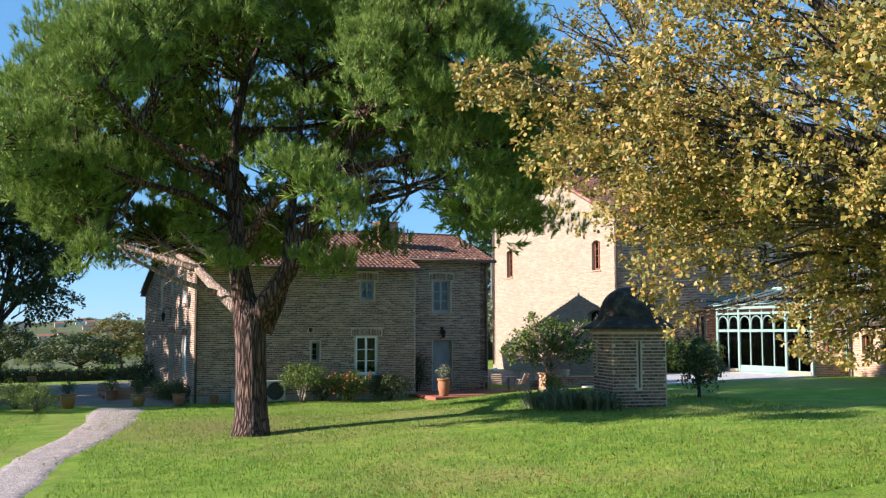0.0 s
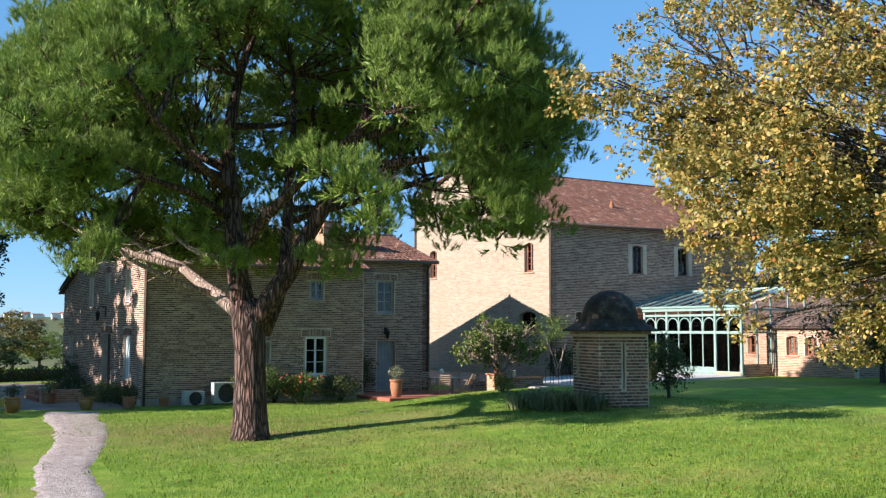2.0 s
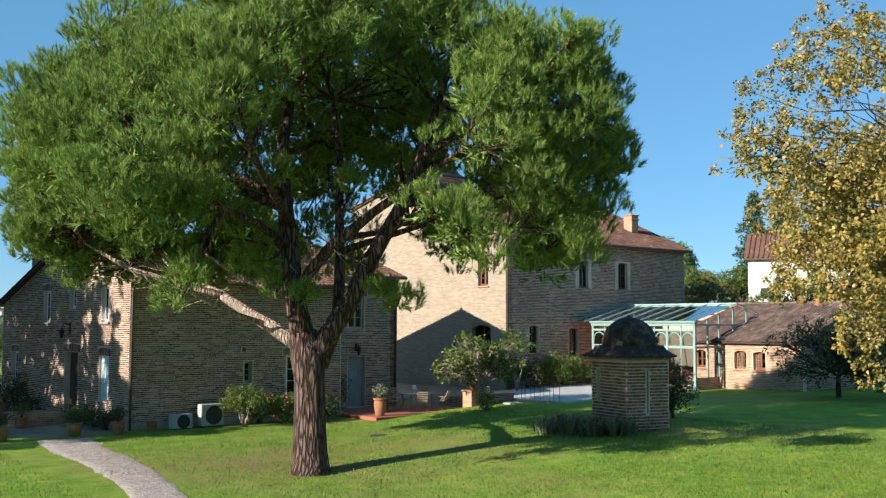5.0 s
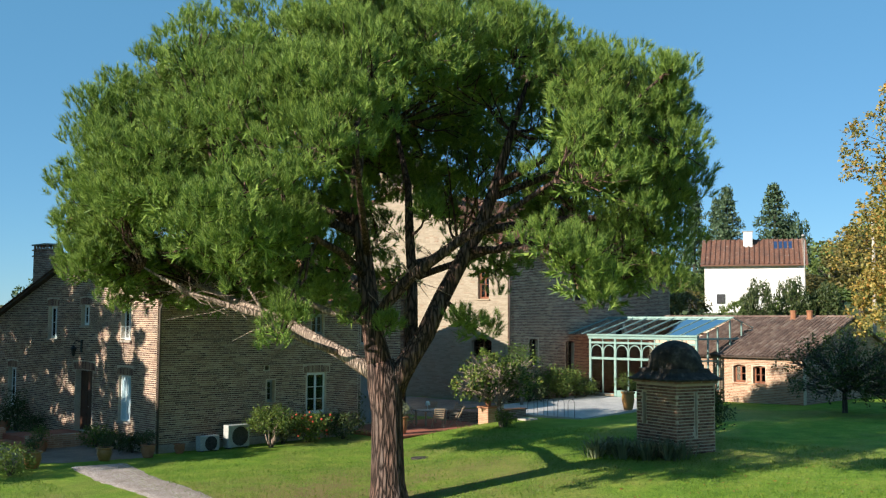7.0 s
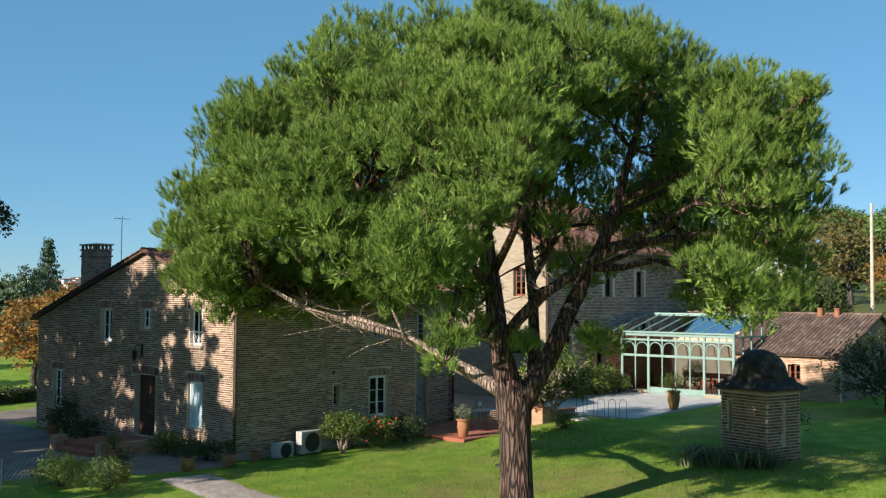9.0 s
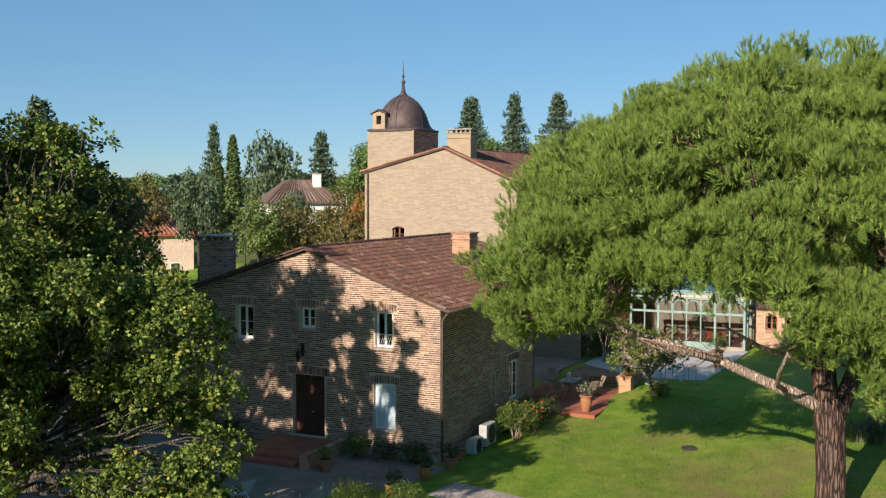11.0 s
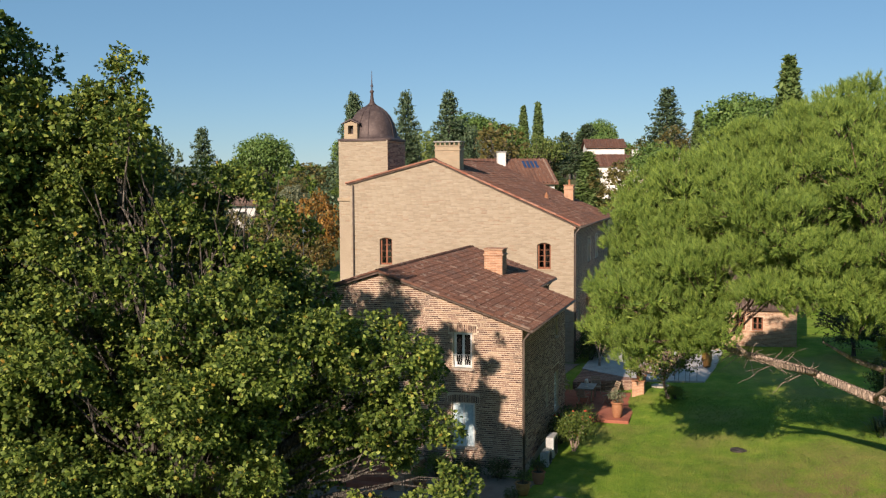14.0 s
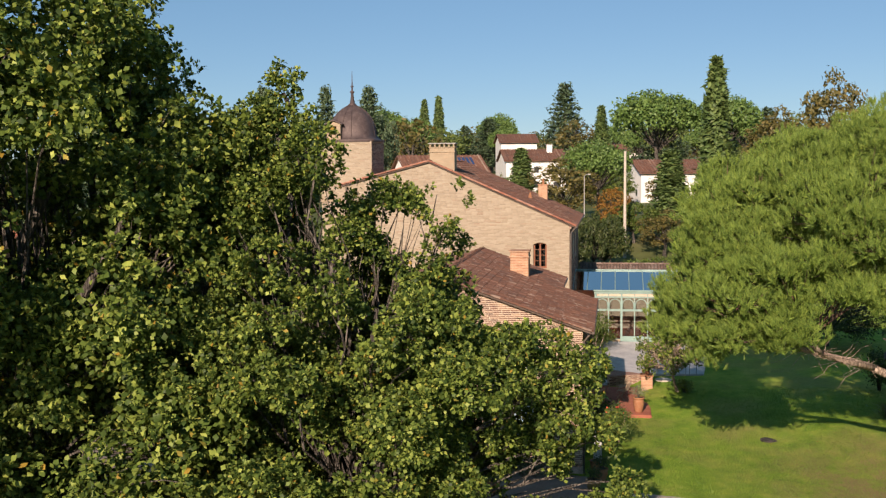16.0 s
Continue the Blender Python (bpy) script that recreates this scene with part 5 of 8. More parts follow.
# the great umbrella pine on the lawn
def build_pine():
    rnd, rng = random.Random(11), np.random.default_rng(11)
    base = (7.58, 31.7, ground_z(7.58, 31.7))
    tr = thing("umbrella_pine", "great umbrella pine with forked red-brown trunk and domed crown, open beneath", "tree", at=base)
    trunk = [(7.55, 31.62, -0.3), (7.56, 31.66, 0.1), (7.56, 31.71, 0.6), (7.55, 31.73, 1.6), (7.54, 31.75, 2.6), (7.5, 31.8, 3.4), (7.37, 31.9, 4.1)]
    part("trunk", Shape().tube(trunk, [0.68, 0.58, 0.5, 0.46, 0.46, 0.5, 0.4], 22, rough=0.12), M["bark_pine"], tr, "furrowed red-brown trunk", smooth=True)
    C, R = Vector((9.15, 33.6, 8.8)), Vector((9.3, 9.3, 5.8))
    stems = [
        ([(7.42, 31.88, 3.7), (7.24, 32.03, 4.8), (7.14, 32.13, 5.6), (7.14, 32.28, 6.6), (7.05, 32.5, 8.1), (7.1, 32.75, 9.4), (7.5, 32.95, 11.2), (8.2, 33.2, 13.0)], [0.4, 0.33, 0.3, 0.27, 0.23, 0.19, 0.13, 0.06]),
        ([(7.6, 31.7, 3.2), (7.95, 31.35, 4.1), (8.45, 31.1, 4.9), (8.93, 30.9, 5.97), (9.6, 30.6, 7.3), (9.9, 30.35, 8.0), (10.4, 30.1, 9.4), (10.85, 29.85, 11.1), (11.4, 29.6, 12.9)], [0.34, 0.31, 0.28, 0.25, 0.22, 0.2, 0.16, 0.11, 0.05]),
        ([(8.0, 31.8, 3.1), (8.45, 31.8, 4.1), (8.65, 31.9, 4.9), (8.85, 32.1, 6.4), (9.0, 32.4, 7.9), (9.3, 32.8, 9.5), (9.8, 34.0, 11.8)], [0.2, 0.19, 0.18, 0.16, 0.14, 0.11, 0.06]),
        ([(7.2, 32.0, 5.2), (7.34, 31.5, 5.86), (7.61, 30.8, 6.6), (7.93, 30.2, 7.07), (8.2, 29.4, 7.6), (8.65, 28.1, 8.3), (9.1, 26.8, 9.1)], [0.2, 0.18, 0.17, 0.15, 0.13, 0.1, 0.05]),
    ]
    low = [
        ([(7.3, 31.95, 3.7), (6.95, 32.9, 4.25), (6.78, 33.8, 4.6), (6.5, 35.4, 5.3), (6.2, 37.7, 5.9), (5.9, 39.6, 6.5)], [0.24, 0.21, 0.18, 0.15, 0.11, 0.04]),
        ([(6.55, 35.1, 5.2), (5.4, 36.6, 5.7), (4.4, 37.5, 6.1), (3.2, 38.2, 6.9)], [0.13, 0.1, 0.08, 0.03]),
        ([(7.15, 32.1, 5.2), (6.6, 33.1, 5.5), (6.3, 33.9, 5.8), (5.8, 35.0, 6.5)], [0.12, 0.1, 0.08, 0.03]),
        ([(6.9, 33.1, 4.3), (5.6, 33.2, 4.7), (4.2, 33.0, 5.3), (3.2, 32.6, 6.2)], [0.1, 0.08, 0.06, 0.03]),
    ]
    limbs = [
        ([(7.08, 32.5, 7.8), (5.8, 32.6, 8.2), (4.3, 32.7, 8.5), (2.4, 33.0, 9.2)], [0.15, 0.12, 0.09, 0.04]),
        ([(7.14, 32.28, 6.6), (5.6, 31.6, 7.2), (4.0, 30.6, 7.4), (2.2, 29.6, 7.9)], [0.13, 0.11, 0.08, 0.03]),
        ([(7.4, 32.5, 7.2), (5.4, 30.4, 7.9), (3.6, 28.5, 8.6), (2.6, 27.4, 9.4)], [0.13, 0.1, 0.08, 0.04]),
        ([(7.1, 32.6, 8.3), (7.5, 35.6, 8.9), (8.0, 38.4, 9.4), (8.4, 40.6, 10.1)], [0.14, 0.11, 0.08, 0.04]),
        ([(9.63, 30.5, 7.4), (9.93, 29.6, 7.4), (10.0, 28.6, 7.6), (9.9, 27.2, 7.3), (8.6, 25.8, 6.8)], [0.13, 0.11, 0.09, 0.06, 0.03]),
        ([(9.9, 30.3, 8.0), (12.0, 28.4, 8.4), (13.8, 27.6, 8.5), (15.4, 27.2, 9.1)], [0.15, 0.12, 0.08, 0.03]),
        ([(10.4, 30.1, 9.4), (10.6, 27.6, 10.3), (10.7, 25.8, 11.0), (10.95, 24.6, 11.9)], [0.12, 0.09, 0.06, 0.03]),
        ([(10.3, 30.2, 9.0), (12.6, 29.4, 10.0), (14.6, 28.8, 10.8), (16.0, 28.6, 11.4)], [0.12, 0.09, 0.06, 0.03]),
        ([(8.9, 32.1, 6.6), (10.6, 31.6, 7.2), (13.0, 31.2, 8.0), (15.6, 31.0, 9.0)], [0.12, 0.1, 0.07, 0.03]),
        ([(7.3, 33.0, 9.6), (10.0, 36.0, 10.4), (12.4, 38.6, 11.4)], [0.13, 0.09, 0.04]),
        ([(8.9, 32.2, 7.0), (11.4, 33.8, 7.4), (14.2, 35.4, 8.2), (16.4, 36.4, 9.2)], [0.12, 0.1, 0.07, 0.03]),
        ([(7.1, 32.4, 8.0), (6.0, 34.6, 9.2), (4.4, 37.0, 10.0)], [0.12, 0.09, 0.04]),
    ]
    for pth, rad in stems:
        part("stem", Shape().tube(pth, rad, 12, rough=0.12), M["bark_pine"], tr, smooth=True)
    for pth, rad in low:
        part("limb", Shape().tube(pth, rad, 9, rough=0.12), M["bark_pale"], tr, "pale bare low limb", smooth=True)
    for pth, rad in limbs:
        part("limb", Shape().tube(pth, rad, 9, rough=0.12), M["bark_pine"], tr, smooth=True)
    nodes = [Vector(p) for pth, _ in stems + limbs + low for p in pth[2:]]
    g = math.pi * (3 - math.sqrt(5))
    # dark hollows on the shaded side, through which the stems show
    hollow = ((5.0, 25.9, 9.6), (6.6, 27.6, 9.8), (7.6, 28.6, 9.3), (6.0, 28.4, 7.6))
    # great lobes of the crown: centre, radius, share of shoots, openness
    great = []
    count = 150
    for k in range(count):
        z = 1 - 1.4 * (k + 0.5) / count
        a = g * k + rnd.uniform(-0.3, 0.3)
        q = math.sqrt(max(0.0, 1 - z * z))
        rr = rnd.uniform(0.81, 0.95) + (0.07 if -75 < (math.degrees(a) + 180) % 360 - 180 < 0 and z > 0.1 else 0.0)
        zz = z * R.z if z > 0 else z * 8.2
        if z < 0:
            rr *= 1 + 0.22 * z
        c = Vector((C.x + R.x * q * math.cos(a) * rr, C.y + R.y * q * math.sin(a) * rr, C.z + zz * rr))
        toward, airy = math.cos(a - radians(228)), math.cos(a - radians(318))
        if z < 0.02 and (toward > 0.5 or rnd.random() < 0.12):
            continue
        if any((c - Vector(h)).length < 2.6 for h in hollow):
            continue
        if 154 < math.degrees(a) % 360 < 190 and c.z < 7.9:
            continue
        thin = 0.72 if airy > 0.6 and z < 0.25 else 1.0
        great.append((c, rnd.uniform(1.15, 1.75), thin))
    # the inner layer, which closes the dome from above
    for k in range(64):
        z = 1 - 0.95 * (k + 0.5) / 64
        a, q = g * k + 1.0, math.sqrt(max(0.0, 1 - z * z)) * rnd.uniform(0.55, 0.72)
        c = Vector((C.x + R.x * q * math.cos(a), C.y + R.y * q * math.sin(a), C.z + z * R.z * 0.72))
        if any((c - Vector(h)).length < 2.9 for h in hollow):
            continue
        great.append((c, rnd.uniform(1.0, 1.3), 0.7))
    # the skirt towards the farmhouse, hanging lowest to the north and west
    for k in range(56):
        a = radians(74 + 138 * k / 56) + rnd.uniform(-0.06, 0.06)
        deg = math.degrees(a)
        north = 1.0 if deg < 150 else 0.0
        q = rnd.uniform(0.72, 0.95) + 0.07 * north
        low_z = (rnd.uniform(5.9, 7.4) if deg < 125 else rnd.uniform(6.3, 7.7)) if north else rnd.uniform(8.0, 9.0) if deg < 190 else rnd.uniform(6.7, 8.0)
        great.append((Vector((C.x + R.x * q * math.cos(a), C.y + (R.y + 0.4) * q * math.sin(a), low_z)), rnd.uniform(0.8, 1.15), 1.0))
    # the heavy rounded bough of the north-west corner
    for k in range(16):
        d = Vector((rnd.gauss(0, 1), rnd.gauss(0, 1), rnd.gauss(0, 1))).normalized()
        great.append((Vector((3.2, 40.2, 7.9)) + Vector((d.x * 1.2, d.y * 1.7, d.z * 1.5)), rnd.uniform(0.8, 1.1), 1.0))
    # single low clusters
    for c, w in (((0.4, 28.8, 8.1), 1.3), ((0.9, 29.2, 7.2), 1.0), ((7.5, 24.9, 6.6), 1.15), ((8.2, 25.3, 6.1), 0.95), ((6.9, 25.3, 7.1), 0.9), ((2.5, 30.0, 4.9), 0.55), ((3.0, 30.3, 5.5), 0.6), ((9.7, 30.3, 4.9), 0.6), ((8.8, 29.9, 5.2), 0.4), ((6.8, 31.0, 5.1), 0.35), ((12.9, 28.1, 6.2), 0.7), ((11.0, 24.4, 12.1), 0.25), ((11.6, 24.7, 12.0), 0.25), ((12.6, 25.4, 11.9), 0.4), ((13.5, 25.7, 11.2), 0.45), ((14.8, 28.2, 12.6), 0.8), ((16.2, 28.4, 11.4), 0.8), ((15.0, 27.3, 9.9), 0.7), ((15.8, 27.2, 9.1), 0.6), ((14.6, 26.6, 8.6), 0.5), ((6.6, 31.9, 8.6), 0.5), ((8.7, 31.2, 8.4), 0.5)):
        great.append((Vector(c), w, 0.9))
    great = [q for q in great if not (3.4 < q[0].x < 6.8 and 33.0 < q[0].y < 38.8 and q[0].z < 7.0)]
    # the low sun reaches the pale limb from under the western boughs
    ray = sun_dir.normalized()
    feet = [Vector(p) for p in ((6.95, 32.9, 4.25), (6.8, 33.8, 4.6), (6.5, 35.4, 5.3), (6.3, 36.8, 5.7))]

    def shades(c, w):
        return any((c - f - ray * max(0.0, (c - f).dot(ray))).length < w * 0.5 + 0.1 for f in feet)

    great = [q for q in great if not shades(q[0], q[1])]
    # the bough that droops in front of the stems on the west side
    for c, w in (((4.6, 32.5, 8.5), 1.1), ((5.1, 32.5, 7.5), 1.1), ((4.1, 31.8, 7.6), 0.9), ((5.6, 32.2, 6.8), 0.85), ((6.1, 32.4, 6.1), 0.65), ((6.7, 32.3, 5.3), 0.45), ((4.2, 33.4, 8.2), 0.9), ((4.0, 41.0, 6.4), 0.8), ((3.0, 41.8, 8.3), 0.9), ((3.9, 42.0, 7.4), 0.8)):
        great.append((Vector(c), w, 1.0))
    vs, ts, cnt = [], [], 0
    br = Shape()
    for c, w, thick in great:
        near = min(nodes, key=lambda q: (q - c).length)
        lp = limb_path(rnd, near, c, 0.0, 0.08, 4)
        br.tube(lp, [0.06, 0.048, 0.038, 0.03, 0.02], 5, cap=False)
        out = Vector(((c.x - C.x) / R.x, (c.y - C.y) / R.y, 0.9)).normalized()
        for j in range(max(4, int(6.6 * w * w * thick))):
            d = Vector((rnd.gauss(0, 1), rnd.gauss(0, 1), rnd.gauss(0, 1))).normalized()
            if d.dot(out) < -0.25:
                d = -d
            e = c + d * w * rnd.uniform(0.55, 1.0)
            r = min(rnd.uniform(0.36, 0.6), 0.28 + 0.26 * w)
            br.tube(limb_path(rnd, lp[rnd.choice((2, 3, 4))], e, 0.0, 0.1, 3), [0.024, 0.019, 0.014, 0.008], 4, cap=False)
            # a rounded puff of short upright brushes
            p, nm = lobe_points(rng, e, (r, r, r * 0.85), int(68 * r * r) + 4, -0.25, 0.7)
            dd = unit(nm * 0.6 + np.array(out) * 0.25 + np.array([0, 0, 0.65]) + rng.normal(0, 0.15, nm.shape))
            v, t = needle_mesh(p, dd, rng, 34, 0.2, 0.0165, 0.85)
            vs.append(v)
            ts.append(t + cnt)
            cnt += len(v)
        # older, darker needles that fill the lobe from within
        p, nm = lobe_points(rng, c, (w * 0.62, w * 0.62, w * 0.5), int(34 * w * w * thick * thick) + 2, -0.7, 0.4)
        v, t = needle_mesh(p, unit(nm + np.array([0, 0, 0.3])), rng, 7, 0.3, 0.06, 1.0)
        vs.append(v)
        ts.append(t + cnt)
        cnt += len(v)
    # bare dead twigs under the low limbs
    dead = Shape()
    for k in range(170):
        n0 = Vector(rnd.choice([(6.2, 37.7, 5.9), (5.9, 39.2, 6.3), (4.4, 37.5, 6.1), (6.5, 35.4, 5.3), (5.4, 36.6, 5.7), (13.0, 31.2, 8.0), (11.4, 33.8, 7.4), (9.9, 27.8, 7.4), (9.0, 26.2, 6.9), (10.0, 28.6, 7.6), (7.6, 30.8, 6.6), (7.14, 32.2, 6.2)]))
        e = n0 + Vector((rnd.uniform(-1, 1), rnd.uniform(-1, 1), rnd.uniform(-0.5, 0.6))) * rnd.uniform(0.6, 1.8)
        dead.tube(limb_path(rnd, n0, e, 0.02, 0.12, 3), [0.02, 0.014, 0.01, 0.005], 4, cap=False)
    part("branch", br, M["bark_pine"], tr, kind="stuff")
    part("dead_twig", dead, M["bark_pale"], tr, "bare pale dead twigs", kind="stuff")
    crown_part("crown", np.concatenate(vs), np.concatenate(ts), M["pine_leaf"], tr, "tufted green needles in rounded brushes")


build_pine()


r_ = random.Random(5)
oak_lobes = lobes_on(r_, (-8.9, 52.4, 6.6), (5.4, 5.6, 5.5), 105, 0.95, low=-0.85, inner=0.34) + lobes_on(r_, (-8.8, 54.5, 12.0), (1.4, 1.5, 3.1), 26, 0.8, low=-0.7, inner=0.2) + lobes_on(r_, (-7.4, 47.2, 6.2), (1.5, 1.9, 2.7), 15, 0.8, low=-0.8, inner=0.2) + lobes_on(r_, (-7.6, 46.4, 3.2), (1.6, 1.8, 1.9), 12, 0.8, low=-0.8, inner=0.2) + lobes_on(r_, (-6.9, 51.1, 10.7), (1.6, 1.8, 2.2), 20, 0.8, low=-0.9, inner=0.2) + [((-8.0, 54.0, 15.4), (0.5, 0.5, 0.75)), ((-10.4, 52.6, 13.4), (0.8, 0.8, 0.8)), ((-6.4, 50.2, 8.9), (0.9, 0.9, 0.8)), ((-5.9, 51.6, 8.4), (0.9, 0.9, 0.8)), ((-6.6, 49.4, 8.0), (0.9, 0.9, 0.8)), ((-5.4, 50.6, 7.4), (0.9, 0.9, 0.8))]
oak_lobes = [q for q in oak_lobes if not (q[0][0] > -6.2 and q[0][2] > 10.0)]
broadleaf("oak", "large green oak with rugged leafy crown", (-8.8, 52.0, ground_z(-8.8, 52.0)), oak_lobes, 0.42, 2.6, "oak_leaf", 21, clumps=8.5, per=22, size=0.12, spread=0.13, gap=0.1, grain=1.3, twig_n=2, shafts=True, fill=2.0)
broadleaf("oak", "tall dark green oak beyond the drive", (-11.3, 60.4, ground_z(-11.3, 60.4)), lobes_on(r_, (-11.4, 60.4, 11.6), (6.2, 5.6, 8.2), 62, 1.6, low=-0.8, inner=0.25) + lobes_on(r_, (-9.9, 57.2, 10.6), (2.2, 1.8, 3.2), 16, 1.1, low=-0.8, inner=0.25) + lobes_on(r_, (-12.6, 57.0, 5.8), (3.8, 3.0, 3.6), 24, 1.35, low=-0.9, inner=0.2), 0.5, 4.4, "oak_leaf", 22, clumps=4.6, per=18, size=0.16, spread=0.18, gap=0.2, grain=1.0, twig_n=2, shafts=True, fill=2.0)
broadleaf("oak", "dense dark evergreen oak beside the forecourt", (0.4, 60.6, ground_z(0.4, 60.6)), lobes_on(r_, (0.6, 60.4, 7.9), (4.9, 4.9, 5.3), 40, 1.3, low=-0.75, inner=0.25), 0.32, 2.8, "dark_leaf", 24, clumps=4.6, per=16, size=0.16, spread=0.17, gap=0.08, twig_n=3, shafts=True, fill=1.2)
# never in view: added to throw shade eastward on the oaks and the facade
broadleaf("oak", "unseen tall oak added in the west to shade the other oaks", (-33.0, 65.5, ground_z(-33.0, 65.5)), lobes_on(r_, (-33.0, 65.5, 18.5), (5.2, 6.0, 7.2), 44, 1.5, low=-0.8, inner=0.25), 0.55, 9.0, "oak_leaf", 25, clumps=2.2, per=14, size=0.24, spread=0.22, gap=0.1, twig_n=3, shafts=True)
gold = lobes_on(r_, (18.0, 11.2, 6.7), (10.1, 12.0, 8.4), 250, 1.15, low=-0.95, inner=0.3)
gold = [((x, y, z if z > 6.7 else 6.7 + (z - 6.7) * 0.5), r) for (x, y, z), r in gold]
gold = [q for q in gold if q[0][0] < 21.5 and q[0][1] > 5.0 and q[0][2] < 7.7 + (q[0][0] - 9.0) * 1.05]
# the long arm that reaches out of the crown to the north-west
gold += [((8.9, 17.0, 7.6), (0.8, 0.8, 0.6)), ((8.5, 17.6, 7.7), (0.6, 0.6, 0.5)), ((9.2, 15.9, 7.5), (0.85, 0.85, 0.6)), ((9.4, 16.6, 6.6), (0.75, 0.75, 0.7)), ((10.0, 15.6, 7.0), (1.0, 1.0, 0.8)), ((10.6, 16.6, 5.9), (0.7, 0.7, 0.6)), ((11.9, 17.7, 5.3), (0.6, 0.6, 0.6)), ((10.0, 13.8, 5.6), (0.9, 0.9, 0.8)), ((12.3, 17.2, 4.1), (0.5, 0.5, 0.6)), ((12.7, 17.2, 3.3), (0.35, 0.35, 0.45)), ((14.6, 15.6, 3.4), (0.6, 0.6, 0.5)), ((16.2, 17.0, 2.8), (0.45, 0.45, 0.4)), ((17.6, 18.7, 2.7), (0.7, 0.7, 0.4))]
golden = broadleaf("golden_oak", "autumn oak with golden-brown leaves and some bare twigs", (18.2, 12.0, ground_z(18.2, 12.0)), gold, 0.5, 3.4, "gold_leaf", 23, clumps=6.0, per=25, size=0.086, spread=0.12, gap=0.19, twig_n=5, grain=1.0, fill=0.5)
# a few bare shoots that stand out of the golden crown
bare = Shape()
rb = random.Random(61)
for k in range(14):
    a = Vector((9.7 + rb.uniform(-0.3, 0.9), 15.0 + rb.uniform(-0.9, 0.5), 7.6 + rb.uniform(-0.2, 0.6)))
    e = a + Vector((rb.uniform(-1.6, -0.3), rb.uniform(-0.3, 0.8), rb.uniform(0.5, 1.5)))
    bare.tube(limb_path(rb, a, e, 0.02, 0.14, 5), [0.022, 0.018, 0.014, 0.01, 0.007, 0.004], 4, cap=False)
part("bare_shoot", bare, M["bark_oak"], golden, "bare grey-brown shoots", kind="stuff")

# ---- conservatory, annex, brick pavilion, terrace ----
con = thing("conservatory", "pale green metal conservatory with arched glazing and glass roof", "conservatory", at=(36.85, 39.24, 0.9))
cp = M["con_paint"]
CX, CY0, CY1, CZ0, CZ1 = 36.85, 39.24, 46.35, 0.8, 4.42
CRX, CRZ, CBX, CBZ = 40.75, 5.5, 43.0, 4.95
cw = (CY1 - CY0) / 8
for a, b in ((CY0, CY0 + 2 * cw - 0.08), (CY1 - 2 * cw + 0.08, CY1)):
    part("plinth_wall", Shape().box(CX - 0.12, CX + 0.18, a, b, 0.5, 1.14, 0.015), M["brick_cream"], con)
for k in range(2, 6):
    part("door_panel", Shape().box(CX - 0.03, CX + 0.03, CY0 + cw * k + 0.03, CY0 + cw * (k + 1) - 0.03, 0.99, 1.36, 0.008), cp, con)
    part("door_moulding", Shape().box(CX - 0.045, CX - 0.028, CY0 + cw * k + 0.12, CY0 + cw * (k + 1) - 0.12, 1.06, 1.3, 0.006), cp, con)
part("threshold", Shape().box(CX - 0.25, CX + 0.1, CY0 + 2 * cw - 0.08, CY1 - 2 * cw + 0.08, 0.5, 0.99, 0.01), M["paving"], con)
s = Shape().box(CX, 39.1, CY0, CY0 + 0.2, 0.5, 1.55, 0.01)
part("plinth_wall", s, M["brick"], con)
# posts and rails of the west front: eight arched bays
bays = 8
bw = (CY1 - CY0) / bays
for k in range(bays + 1):
    y = CY0 + bw * k
    w = 0.07 if k in (0, 2, 6, 8) else 0.035
    part("post", Shape().box(CX - w, CX + w * 0.8, y - w, y + w, 1.0, CZ1, 0.01), cp, con)
fr = Shape().box(CX - 0.12, CX + 0.1, CY0 - 0.1, CY1 + 0.1, CZ1 - 0.12, CZ1 + 0.05, 0.02).box(CX - 0.2, CX + 0.05, CY0 - 0.15, CY1 + 0.15, CZ1 + 0.05, CZ1 + 0.16, 0.02)
part("cornice", fr, cp, con)
part("transom", Shape().box(CX - 0.05, CX + 0.045, CY0, CY1, 3.1, 3.24, 0.01), cp, con)
part("transom", Shape().box(CX - 0.04, CX + 0.04, CY0, CY1, 4.02, 4.14, 0.01), cp, con)
part("sill_rail", Shape().box(CX - 0.06, CX + 0.05, CY0, CY1, 1.05, 1.17, 0.01), cp, con)
for k in range(bays):
    y0 = CY0 + bw * k
    c, r = y0 + bw / 2, bw / 2 - 0.055
    pts = [(CX, c - r, 3.24)] + [(CX, c + r * math.cos(math.pi - math.pi * q / 12), 3.56 + r * 0.98 * math.sin(math.pi * q / 12)) for q in range(13)] + [(CX, c + r, 3.24)]
    part("arch", Shape().tube(pts, 0.035, 6), cp, con, smooth=True)
    o = part("pane", Shape().box(CX - 0.004, CX + 0.004, y0 + 0.04, y0 + bw - 0.04, 1.17, 3.1), M["glass"], con)
    o.visible_shadow = False
    o = part("pane", Shape().box(CX - 0.003, CX + 0.005, y0 + 0.05, y0 + bw - 0.05, 3.24, 4.03), M["glass"], con)
    o.visible_shadow = False
